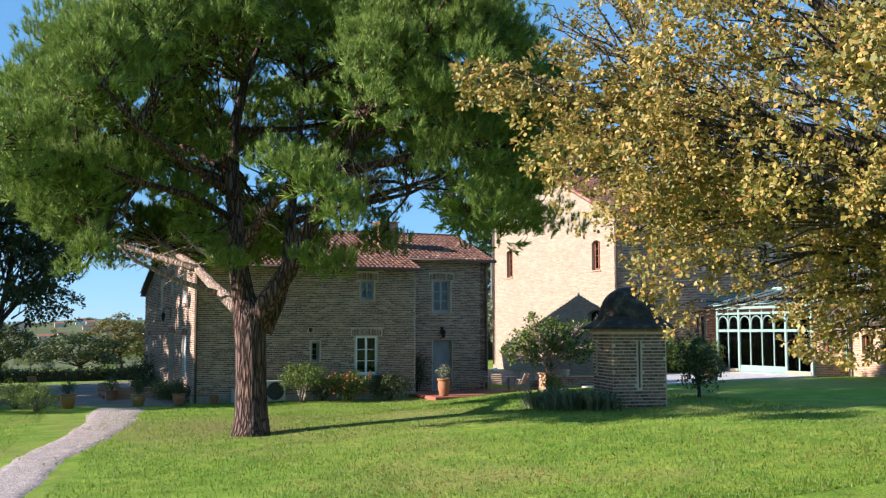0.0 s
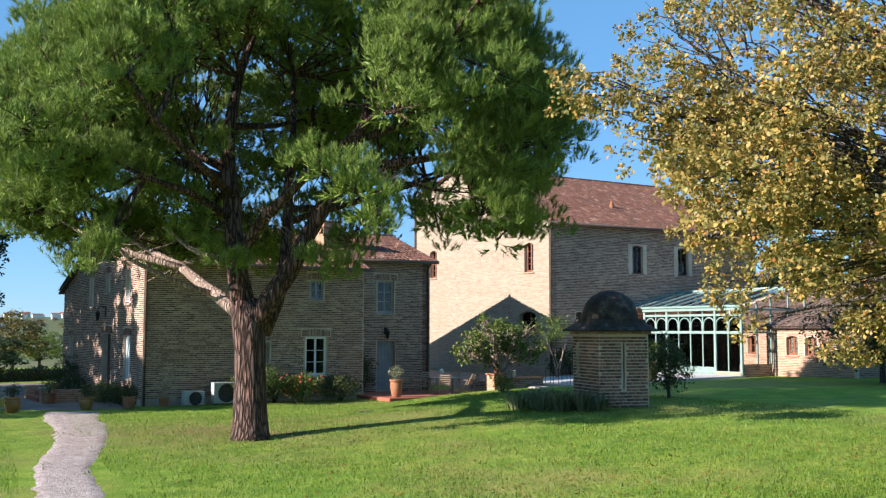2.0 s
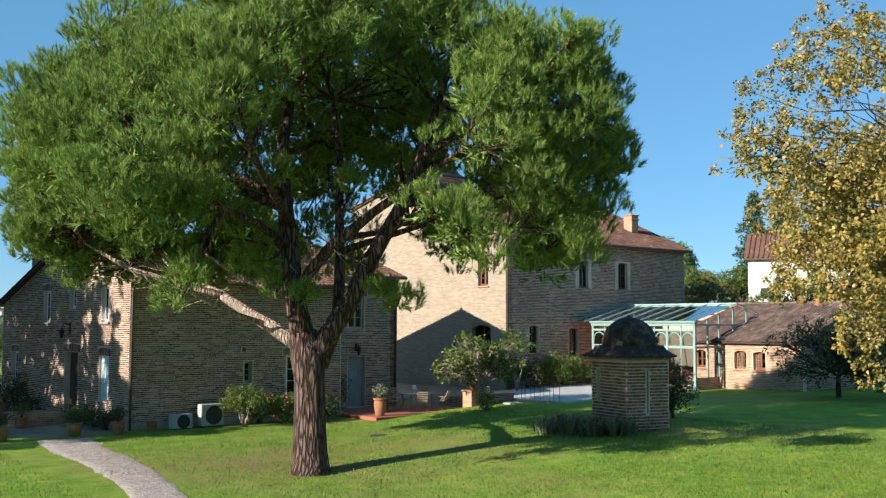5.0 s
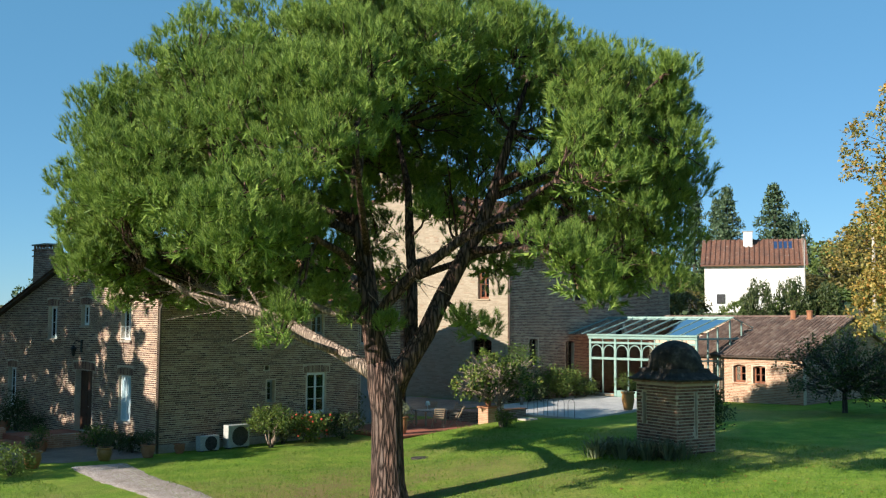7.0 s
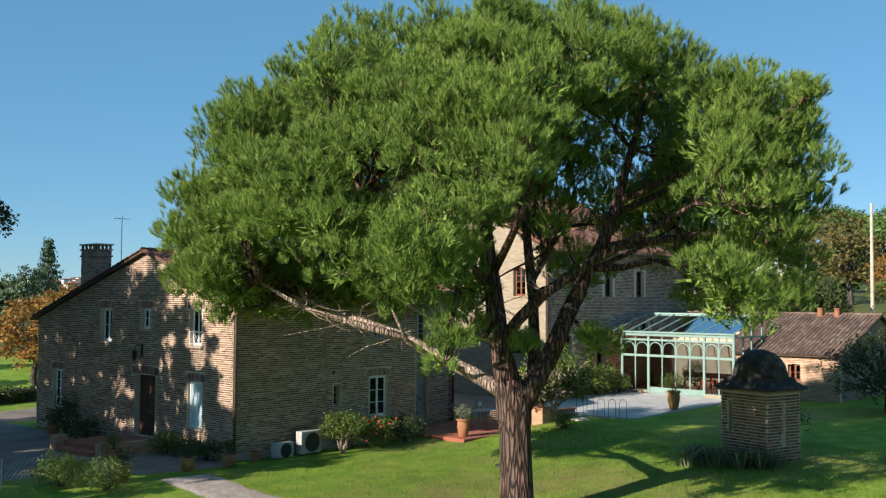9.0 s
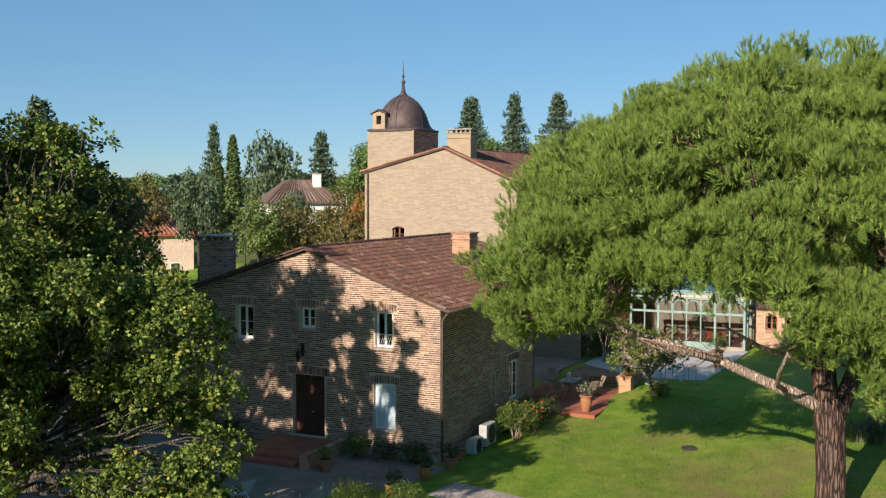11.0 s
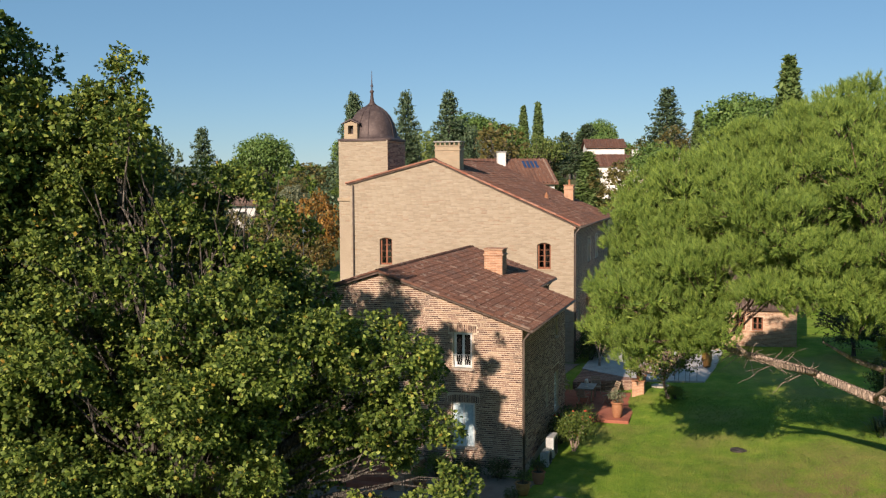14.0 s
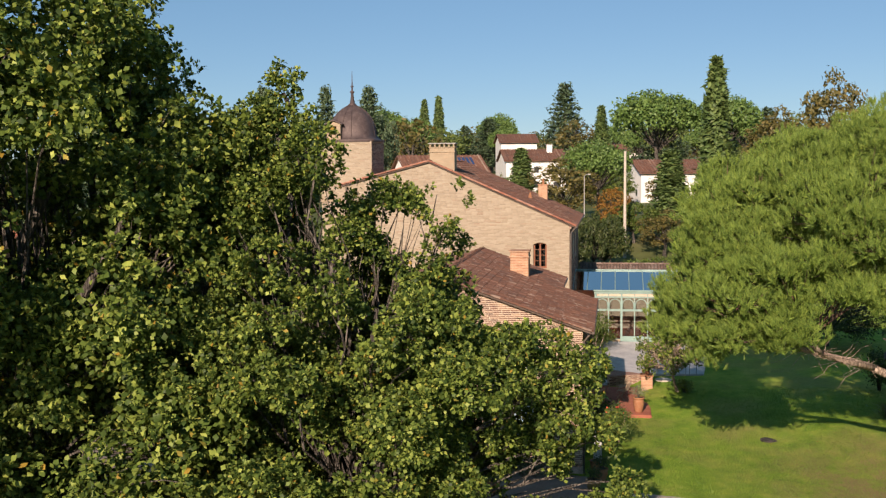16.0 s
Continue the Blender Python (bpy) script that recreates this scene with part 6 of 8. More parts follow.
# glazed south gable
for x in (CX, 38.0, 39.05, 40.4, 41.7, 43.0):
    top = CZ1 + (CRZ - CZ1) * (x - CX) / (CRX - CX) if x < CRX else CRZ + (CBZ - CRZ) * (x - CRX) / (CBX - CRX)
    z0 = 1.55 if x < 39.1 else 3.4
    part("post", Shape().box(x - 0.05, x + 0.05, CY0 - 0.04, CY0 + 0.05, z0, top, 0.01), M["con_paint"], con)
part("transom", Shape().box(CX, CBX, CY0 - 0.035, CY0 + 0.04, 3.12, 3.22, 0.01).box(CX, CBX, CY0 - 0.035, CY0 + 0.04, CZ1 - 0.1, CZ1, 0.01), cp, con)
o = part("pane", Shape().prism([(CX, CY0, 1.55), (39.05, CY0, 1.55), (39.05, CY0, 3.3), (CBX, CY0, 3.3), (CBX, CY0, CBZ), (CRX, CY0, CRZ), (CX, CY0, CZ1)], (0, 0, 0), (0, 0.008, 0)), M["glass"], con)
o.visible_shadow = False
# roof bars and panes, both slopes
WY = 47.9
n = 9
for k in range(n + 1):
    y = CY0 + (WY - CY0) * k / n
    part("roof_bar", Shape().tube([(CX - 0.1, y, CZ1 + 0.15), (CRX, y, CRZ + 0.05)], 0.03, 6), cp, con)
    part("roof_bar", Shape().tube([(CRX, y, CRZ + 0.05), (CBX, y, CBZ + 0.05)], 0.03, 6), cp, con)
    if k < n:
        y1 = CY0 + (WY - CY0) * (k + 1) / n
        o = part("roof_pane", Shape().prism([(CX - 0.1, y, CZ1 + 0.13), (CX - 0.1, y1, CZ1 + 0.13), (CRX, y1, CRZ + 0.03), (CRX, y, CRZ + 0.03)], (0, 0, 0), (0, 0, 0.008)), M["roof_glass"], con)
        o.visible_shadow = False
        o = part("roof_pane", Shape().prism([(CRX, y, CRZ + 0.03), (CRX, y1, CRZ + 0.03), (CBX, y1, CBZ + 0.03), (CBX, y, CBZ + 0.03)], (0, 0, 0), (0, 0, 0.008)), M["roof_glass"], con)
        o.visible_shadow = False
part("ridge_bar", Shape().box(CRX - 0.06, CRX + 0.06, CY0 - 0.05, WY, CRZ + 0.03, CRZ + 0.12, 0.01), cp, con)
part("floor", Shape().box(CX + 0.2, CBX, CY0 + 0.2, WY, 0.85, 0.98), M["terrace_tile"], con)
part("back_wall", Shape().box(CBX, CBX + 0.3, CY0 - 0.003, WY, 0.5, CBZ), M["render_pink"], con)

# annex
ann = thing("annex", "low orange-brick annex with canal-tile roof", "outbuilding", at=(39.1, 34.3, 1.0))
AX, AY0, AY1 = 39.1, 34.3, 39.22
AH = [(37.59, 38.33, 2.02, 3.0), (36.43, 37.17, 2.0, 2.96)]
an_w = part("wall", wall_shape("x", AX, 0.35, AY0, AY1, 0.3, lambda u: 3.52, AH), M["mortar"], ann, "warm orange brick wall")
part("wall", wall_shape("y", AY0, 0.35, AX + 0.35, 50.0, 0.3, lambda u: min(3.5 + (u - AX) * 0.34, 5.5 - max(0, u - 45) * 0.34), (), (45.0,)), M["brick"], ann)
part("wall", wall_shape("x", 50.0, -0.35, AY0 + 0.36, 47.5, 0.3, lambda u: 3.8), M["brick"], ann)
tiled_slope(ann, (38.8, AY0 - 0.25, 3.45), (38.8, AY1 + 0.05, 3.45), (45.0, AY0 - 0.25, 5.62), M["tile_brown"], "mossy brown canal-tile roof")
tiled_slope(ann, (43.05, AY1 + 0.06, 4.93), (43.05, 47.7, 4.93), (45.0, AY1 + 0.06, 5.62), M["tile_brown"])
tiled_slope(ann, (50.3, 47.7, 3.75), (50.3, AY0 - 0.25, 3.75), (45.0, 47.7, 5.62), M["tile_brown"])
ridge_tiles(ann, (45.0, AY0 - 0.3, 5.63), (45.0, 47.7, 5.63), M["tile_brown"])
for a, b, z0, z1 in AH:
    window(ann, "x", AX, a, b, z0, z1, 1, M["brown_paint"], 2, 1, recess=0.2, arch=0.1, wall_mat=M["brick_red"])
for y in (36.5, 37.5):
    part("chimney_pot", Shape().lathe([(0.2, 0), (0.2, 0.1), (0.16, 0.12), (0.16, 0.45), (0.19, 0.5), (0.19, 0.56)], (44.6, y, 5.45), 10), M["terracotta"], ann)

# brick pavilion on the lawn
PX0, PX1, PY0, PY1 = 19.0, 20.85, 29.25, 31.35
pav = thing("garden_pavilion", "small weathered brick pavilion with mossy stone dome", "pavilion", at=(19.0, 29.25, 0.6))
pav.rotation_euler.z = radians(-14)
pb = M["brick_pillar"]
pv_w = part("wall", wall_shape("x", PX0, 0.3, PY0, PY1, 0.2, lambda u: 3.2, [(30.85, 31.02, 1.6, 2.75)]), M["mortar"], pav)
pv_s = part("wall", wall_shape("y", PY0, 0.3, PX0 + 0.3, PX1, 0.2, lambda u: 3.2, [(19.88, 19.95, 1.25, 2.8)]), M["mortar"], pav)
part("wall", wall_shape("x", PX1, -0.3, PY0 + 0.3, PY1, 0.2, lambda u: 3.2), pb, pav)
part("wall", wall_shape("y", PY1, -0.3, PX0 + 0.3, PX1 - 0.3, 0.2, lambda u: 3.2), pb, pav)
part("eave_course", Shape().box(PX0 - 0.09, PX1 + 0.09, PY0 - 0.09, PY1 + 0.09, 3.1, 3.2, 0.02), pb, pav)
pcx, pcy = (PX0 + PX1) / 2, (PY0 + PY1) / 2
part("stone_roof", Shape().lathe([(1.32, 3.2), (1.34, 3.26), (1.2, 3.34), (1.02, 3.48), (0.96, 3.62)], (pcx, pcy, 0), 32, 0.9), M["stone"], pav, "dark lichened stone slabs")
prof = [(1.0, 3.55)] + [(0.98 * math.cos(a), 3.68 + 0.95 * math.sin(a)) for a in [k * math.pi / 2 / 9 for k in range(9)]] + [(0.03, 4.63)]
dm = part("dome", Shape().lathe(prof, (pcx, pcy, 0), 28), M["stone"], pav, "rough mossy stone dome", smooth=True)
for vtx in dm.data.vertices:
    nn = noise.noise(vtx.co * 4.0) * 0.05
    vtx.co += Vector((vtx.co.x, vtx.co.y, 0)) * nn
# solid dark block, its colour standing for shade behind the wall slits
part("dark_inside", Shape().box(PX0 + 0.34, PX1 - 0.34, PY0 + 0.34, PY1 - 0.34, 0.5, 3.0), M["unlit_dark"], pav)

# terraces
ter = Shape().box(18.6, 25.5, 43.15, 48.18, -0.3, 0.2, 0.02)
tagged(new("terrace_paving", mesh_of("terrace_paving", ter, M["terrace_tile"])), "red clay tile terrace beside the farmhouse", "terrace", kind="structure")
pat = Shape()
top = [(27.1, 43.5, 0.66), (27.35, 39.8, 0.68), (31.2, 39.3, 0.88), (36.78, 38.95, 0.99), (36.78, 46.9, 0.99), (29.4, 47.1, 0.74)]
n = len(top)
pat.add([(x, y, z - 0.6) for x, y, z in top] + top, [tuple(range(n - 1, -1, -1)), tuple(range(n, 2 * n))] + [(i, (i + 1) % n, n + (i + 1) % n, n + i) for i in range(n)])
tagged(new("patio_paving", mesh_of("patio_paving", pat, M["paving"])), "pale grey slab patio before the conservatory", "patio", kind="structure")

# ---- path and drive ----
ribbon("path", [(-3.2, 12.0), (0.0, 23.6), (0.75, 28.0), (2.2, 33.0), (3.2, 38.2), (3.5, 41.4), (4.2, 45.0)], [(-1.5, 11.0), (1.2, 22.6), (1.95, 27.2), (3.6, 32.3), (5.2, 38.6), (5.4, 40.8), (6.4, 44.6)], M["gravel"], "pale pinkish gravel path crossing the lawn", "path", edge=0.22)
ribbon("drive", [(-30.0, 48.5), (-12.0, 47.8), (-2.0, 48.2), (2.0, 47.2), (4.4, 44.8), (7.9, 44.9), (8.3, 47.0)], [(-30.0, 63.0), (-12.0, 64.5), (-2.0, 66.5), (3.5, 68.0), (8.3, 68.5), (8.32, 56.0), (8.36, 50.0)], M["drive"], "shaded grey gravel forecourt and drive", "drive", lift=0.006, edge=0.15)
ribbon("drive", [(6.0, 64.0), (14.0, 65.5), (26.0, 66.0)], [(5.0, 68.4), (14.0, 70.5), (26.0, 72.0)], M["drive"], "grey gravel drive passing behind the house", "drive", lift=0.02, edge=0.15)
# dark drive gravel laid over the lawn here in place of the houses' shade
ribbon("passage", [(24.0, 48.4), (24.2, 56.0), (24.4, 66.2)], [(31.1, 47.5), (31.1, 56.0), (31.0, 66.2)], M["drive"], "dark gravel strip standing in for the shade between the two houses", "path", lift=0.03, edge=0.1)

# ---- background trees and houses ----
def far_tree(name, label, kind, leaf, seed, light=False):
    """One tree of unit-ish size at the origin, to be copied about. Height 10 m."""
    rnd, rng = random.Random(seed), np.random.default_rng(seed)
    t = thing(name, label, "tree")
    s, b2 = Shape(), Shape()
    if kind == "cypress":
        s.tube([(0, 0, -0.3), (0, 0, 1.0), (0.03, 0, 6.0)], [0.16, 0.13, 0.05], 7)
        z = rng.uniform(0.03, 1, 1300) ** 0.9
        a = rng.uniform(0, 6.283, 1300)
        r = 0.95 * np.minimum(1, z * 6) * (1 - z) ** 0.62 * rng.uniform(0.75, 1.08, 1300)
        p = np.stack([r * np.cos(a), r * np.sin(a), 0.35 + z * 9.6], 1)
        nm = np.stack([np.cos(a), np.sin(a), np.full(1300, 0.9)], 1)
        v, f = leaf_mesh(p, nm, rng, 3, 0.42, 0.1, 0.4)
    elif kind == "cedar":
        s.tube([(0, 0, -0.3), (0, 0, 4), (0.1, 0, 9.6)], [0.3, 0.22, 0.04], 8)
        pts = []
        for k in range(17):
            z = 1.2 + 8.4 * k / 16
            reach = 3.4 * (1 - k / 17) ** 0.75 + 0.25
            for j in range(7):
                a = j * 0.9 + k * 1.7 + rnd.uniform(-0.3, 0.3)
                ln = reach * rnd.uniform(0.6, 1.1)
                b2.tube([(0, 0, z), (ln * 0.9 * math.cos(a), ln * 0.9 * math.sin(a), z + 0.12 * ln)], [0.05, 0.012], 4, cap=False)
                for q in range(int((5 + ln * 8) * (0.4 if light else 1))):
                    u = rnd.uniform(0.25, 1.05) * ln
                    w = rnd.gauss(0, 0.22 * ln ** 0.5)
                    pts.append((u * math.cos(a) - w * math.sin(a), u * math.sin(a) + w * math.cos(a), z + 0.1 * u + rnd.uniform(-0.12, 0.16)))
        p = np.array(pts)
        v, f = leaf_mesh(p, np.tile([0, 0, 1.0], (len(p), 1)), rng, 3, 0.6 if light else 0.38, 0.12, 0.45, 0.9)
    else:
        flat, low, size = {"round": (0.8, -0.7, 1.25), "umbrella": (0.42, -0.3, 1.35), "open": (0.9, -0.8, 1.1), "bush": (0.9, -0.3, 1.2)}[kind]
        cz, R, Rz = {"round": (6.0, 3.7, 3.4), "umbrella": (7.0, 4.5, 2.7), "open": (5.6, 3.2, 3.9), "bush": (4.2, 4.4, 4.6)}[kind]
        s.tube(limb_path(rnd, (0, 0, -0.4), (0.1, 0.1, cz), 0, 0.04, 4), [0.3, 0.24, 0.2, 0.15, 0.08], 8)
        lb = lobes_on(rnd, (0, 0, cz), (R, R, Rz), 44 if kind == "umbrella" else 26, size, low, 0.15)
        ps, ns = [], []
        for c, r in lb:
            b2.tube(limb_path(rnd, (0, 0, cz * 0.55), c, 0.05, 0.08, 3), [0.07, 0.055, 0.04, 0.02], 5, cap=False)
            a, b = lobe_points(rng, c, r, (46 if kind != "open" else 30) // (3 if light else 1), -0.5, 0.7)
            ps.append(a)
            ns.append(b)
        v, f = leaf_mesh(np.concatenate(ps), np.concatenate(ns), rng, 3 if light else 4, 0.52 if light else 0.37, 0.17, 0.6, 0.8)
    part("trunk", s, M["bark_oak"], t)
    if b2.v:
        part("branch", b2, M["bark_oak"], t, kind="stuff")
    crown_part("crown", v, f, M[leaf], t, "")
    return t


PROTO = {
    "cypress": far_tree("cypress", "slim dark green pointed cypress", "cypress", "cypress_leaf", 31),
    "cedar": far_tree("cedar", "dark blue-green layered cedar", "cedar", "cedar_leaf", 32),
    "round": far_tree("broadleaf_tree", "rounded green broadleaf tree", "round", "far_leaf", 33),
    "umbrella": far_tree("umbrella_pine", "green umbrella pine with a flat rounded head", "umbrella", "pine_leaf_far", 34),
    "russet": far_tree("broadleaf_tree", "airy brownish green autumn tree", "open", "russet_leaf", 35),
    "autumn": far_tree("broadleaf_tree", "airy orange-brown autumn tree", "open", "autumn_leaf", 36),
    "bush": far_tree("shrub", "dense green garden shrub", "bush", "shrub_leaf", 37),
    "darkbush": far_tree("shrub", "dark rounded evergreen shrub", "bush", "dark_leaf", 38),
    "olive": far_tree("shrub", "silvery grey-green olive bush", "bush", "olive_leaf", 39),
    "pine2": far_tree("conifer", "dark green bushy conifer tree", "round", "cedar_leaf", 40),
    "round_far": far_tree("broadleaf_tree", "rounded green tree on the distant slope", "round", "far_leaf", 41, True),
    "russet_far": far_tree("broadleaf_tree", "brownish green tree on the distant slope", "open", "russet_leaf", 42, True),
    "pine2_far": far_tree("conifer", "dark conifer on the distant slope", "round", "cedar_leaf", 43, True),
    "umbrella_far": far_tree("umbrella_pine", "small umbrella pine on the distant slope", "umbrella", "pine_leaf_far", 44, True),
    "cedar_far": far_tree("cedar", "layered cedar on the distant slope", "cedar", "cedar_leaf", 46, True),
    "bush_far": far_tree("shrub", "green bush on the distant slope", "bush", "shrub_leaf", 45, True),
}
USED = set()


def place(kind, x, y, height, width=None, spin=0.0, z=None):
    """Stand a tree of that height (and crown width) on the ground."""
    full = {"cypress": 1.7, "cedar": 6.6, "round": 9.0, "umbrella": 10.6, "russet": 7.8, "autumn": 7.8, "bush": 10.0, "darkbush": 10.0, "olive": 10.0, "pine2": 9.0}[kind]
    tall = {"bush": 9.4, "darkbush": 9.4, "olive": 9.4, "russet": 10.2, "autumn": 10.2}.get(kind, 10.0)
    sz = height / tall
    if math.hypot(x - 10, y - 45) > (260 if kind in ("umbrella", "cedar") else 150) and kind + "_far" in PROTO:
        kind = kind + "_far"
    sx = (width / full) if width else sz
    m = Matrix.Translation((x, y, ground_z(x, y) - 0.05 if z is None else z)) @ Matrix.Rotation(spin, 4, "Z") @ Matrix.Diagonal((sx, sx, sz, 1))
    if kind not in USED:
        USED.add(kind)
        PROTO[kind].matrix_basis = m
        return PROTO[kind]
    o = copy_thing(PROTO[kind], Matrix.Identity(4))
    o.matrix_basis = m
    return o


def to_top(kind, x, y, top, width, spin=0.0):
    place(kind, x, y, top - ground_z(x, y), width, spin)


for k, x, y, top, w in (
    ("umbrella", 147, 125, 20.1, 12.5), ("umbrella", 225, 104, 28.0, 18.0), ("cypress", 261, 99, 32.5, 4.0), ("cypress", 262, 95, 33.5, 4.0),
    ("cedar", 266, 59, 37.0, 17.0), ("cypress", 94, 33, 26.0, 4.2), ("cypress", 79, 39, 14.8, 4.2), ("umbrella", 164, 37, 26.6, 19.0),
    ("russet", 121, 14, 27.5, 11.0), ("russet", 143, 19, 23.4, 11.0), ("cedar", 150, 108, 28.0, 9.0), ("cedar", 175, 118, 30.5, 9.0),
    ("cedar", 59, 121, 21.2, 11.5), ("cypress", 79, 131, 14.3, 2.4), ("cypress", 90, 120, 15.4, 2.6), ("cypress", 91, 118, 18.3, 2.6),
    ("pine2", 57, 97, 13.6, 6.0), ("russet", 61, 108, 13.2, 6.5), ("pine2", 137, 141, 20.9, 9.0), ("cedar", 143, 136, 22.0, 9.0),
    ("pine2", 136, 144, 22.5, 9.8), ("cedar", 128, 150, 23.0, 7.0), ("cedar", 135, 93, 27.0, 8.0), ("cedar", 137, 86, 27.0, 9.0), ("pine2", 139, 84, 23.0, 6.0),
    ("autumn", 54, 75, 11.6, 5.5), ("russet", 57, 80, 11.0, 6.0), ("pine2", 62, 78, 12.0, 6.0), ("russet", 86, 51, 14.5, 9.0), ("umbrella", 92, 47, 16.0, 9.0),
    ("bush", 78, 43, 9.5, 7.0), ("russet", 72, 40, 9.0, 6.0), ("autumn", 80, 45, 11.0, 5.0), ("darkbush", 66, 46, 8.0, 6.0), ("bush", 63, 51, 7.5, 5.0),
    ("darkbush", 61, 48.5, 9.2, 3.2), ("darkbush", 64, 47.0, 9.4, 3.4), ("darkbush", 66, 45.4, 9.0, 3.2), ("bush", 70, 50, 8.0, 6.0), ("russet", 60, 55, 9.0, 6.0),
    ("cypress", 100, 57, 15.5, 3.6), ("russet", 170, 85, 24.0, 14.0), ("umbrella", 190, 22, 27.0, 15.0), ("cypress", 210, 48, 27.0, 4.0), ("cypress", 205, 20, 27.0, 4.0),
    ("autumn", 18.5, 82, 6.6, 7.0), ("autumn", 26, 92, 7.5, 6.0), ("bush", 33, 98, 6.0, 5.0), ("pine2", 31, 108, 9.5, 6.0), ("cedar", 38, 118, 12.5, 5.0),
    ("bush", 40, 96, 5.5, 7.0), ("russet", 48, 98, 7.5, 7.0), ("autumn", 43, 100, 7.0, 4.0), ("bush", 66, 95, 8.0, 7.0), ("bush", 72, 98, 7.5, 7.0),
    ("olive", 35, 69.5, 6.2, 6.0), ("olive", 40, 71.5, 6.6, 6.0), ("russet", 47, 73, 9.5, 5.0), ("bush", 44, 78, 5.5, 6.0),
    ("darkbush", 6, 76, 3.4, 7.6), ("darkbush", -4, 74, 4.2, 7.0), ("darkbush", 1, 80, 4.2, 6.0), ("russet", 10, 88, 5.0, 6.0), ("bush", 20, 101, 4.0, 7.0),
    ("russet", -16, 84, 8.0, 8.0), ("round", -26, 72, 11.0, 9.0), ("bush", 13.5, 96, 3.0, 6.0), ("autumn", 32.5, 96.6, 8.6, 6.5), ("russet", 60, 87.5, 10.4, 7.0), ("round", 55.5, 88.5, 9.9, 6.0), ("olive", 64, 86, 9.4, 6.5), ("pine2", 67, 92, 11.0, 5.0), ("russet", 28.5, 98, 7.0, 6.0),
    ("russet", 56, 33, 7.0, 6.0), ("bush", 60, 30, 6.5, 6.0), ("umbrella", 74, 20, 14.0, 10.0), ("russet", 66, 14, 10.0, 8.0),
):
    to_top(k, x, y, top, w, (x * 1.7 + y) % 6.28)

# the wooded slope to the east, and scattered woods in the valley
wood = random.Random(77)
for k in range(230):
    az, d = radians(wood.uniform(-14, 47)), wood.uniform(180, 420)
    x, y = 20 + d * math.cos(az), 45 + d * math.sin(az)
    h = wood.uniform(9, 17)
    place(wood.choice(["round", "russet", "round", "umbrella", "pine2", "russet", "cedar"]), x, y, h, h * wood.uniform(0.75, 1.15), wood.uniform(0, 6.28))
for k in range(34):
    az, d = radians(wood.uniform(-12, 40)), wood.uniform(88, 150)
    x, y = 10 + d * math.cos(az), 45 + d * math.sin(az)
    if abs(x - 93) < 14 and abs(y - 66) < 12:
        continue
    h = wood.uniform(3.0, 6.5)
    place(wood.choice(["bush", "russet", "darkbush", "bush", "olive"]), x, y, h, h * wood.uniform(0.9, 1.6), wood.uniform(0, 6.28))
for k in range(30):
    x, y = wood.uniform(36, 120), wood.uniform(112, 205)
    h = wood.uniform(5, 8.5)
    place(wood.choice(["round", "russet", "bush", "pine2", "autumn"]), x, y, h, h * wood.uniform(0.9, 1.4), wood.uniform(0, 6.28))
for k in range(90):
    az, d = radians(wood.uniform(55, 125)), wood.uniform(230, 900)
    x, y = 0 + d * math.cos(az), 60 + d * math.sin(az)
    h = wood.uniform(6, 11)
    place(wood.choice(["round", "russet", "bush", "pine2"]), x, y, h, h * wood.uniform(0.9, 1.5), wood.uniform(0, 6.28))


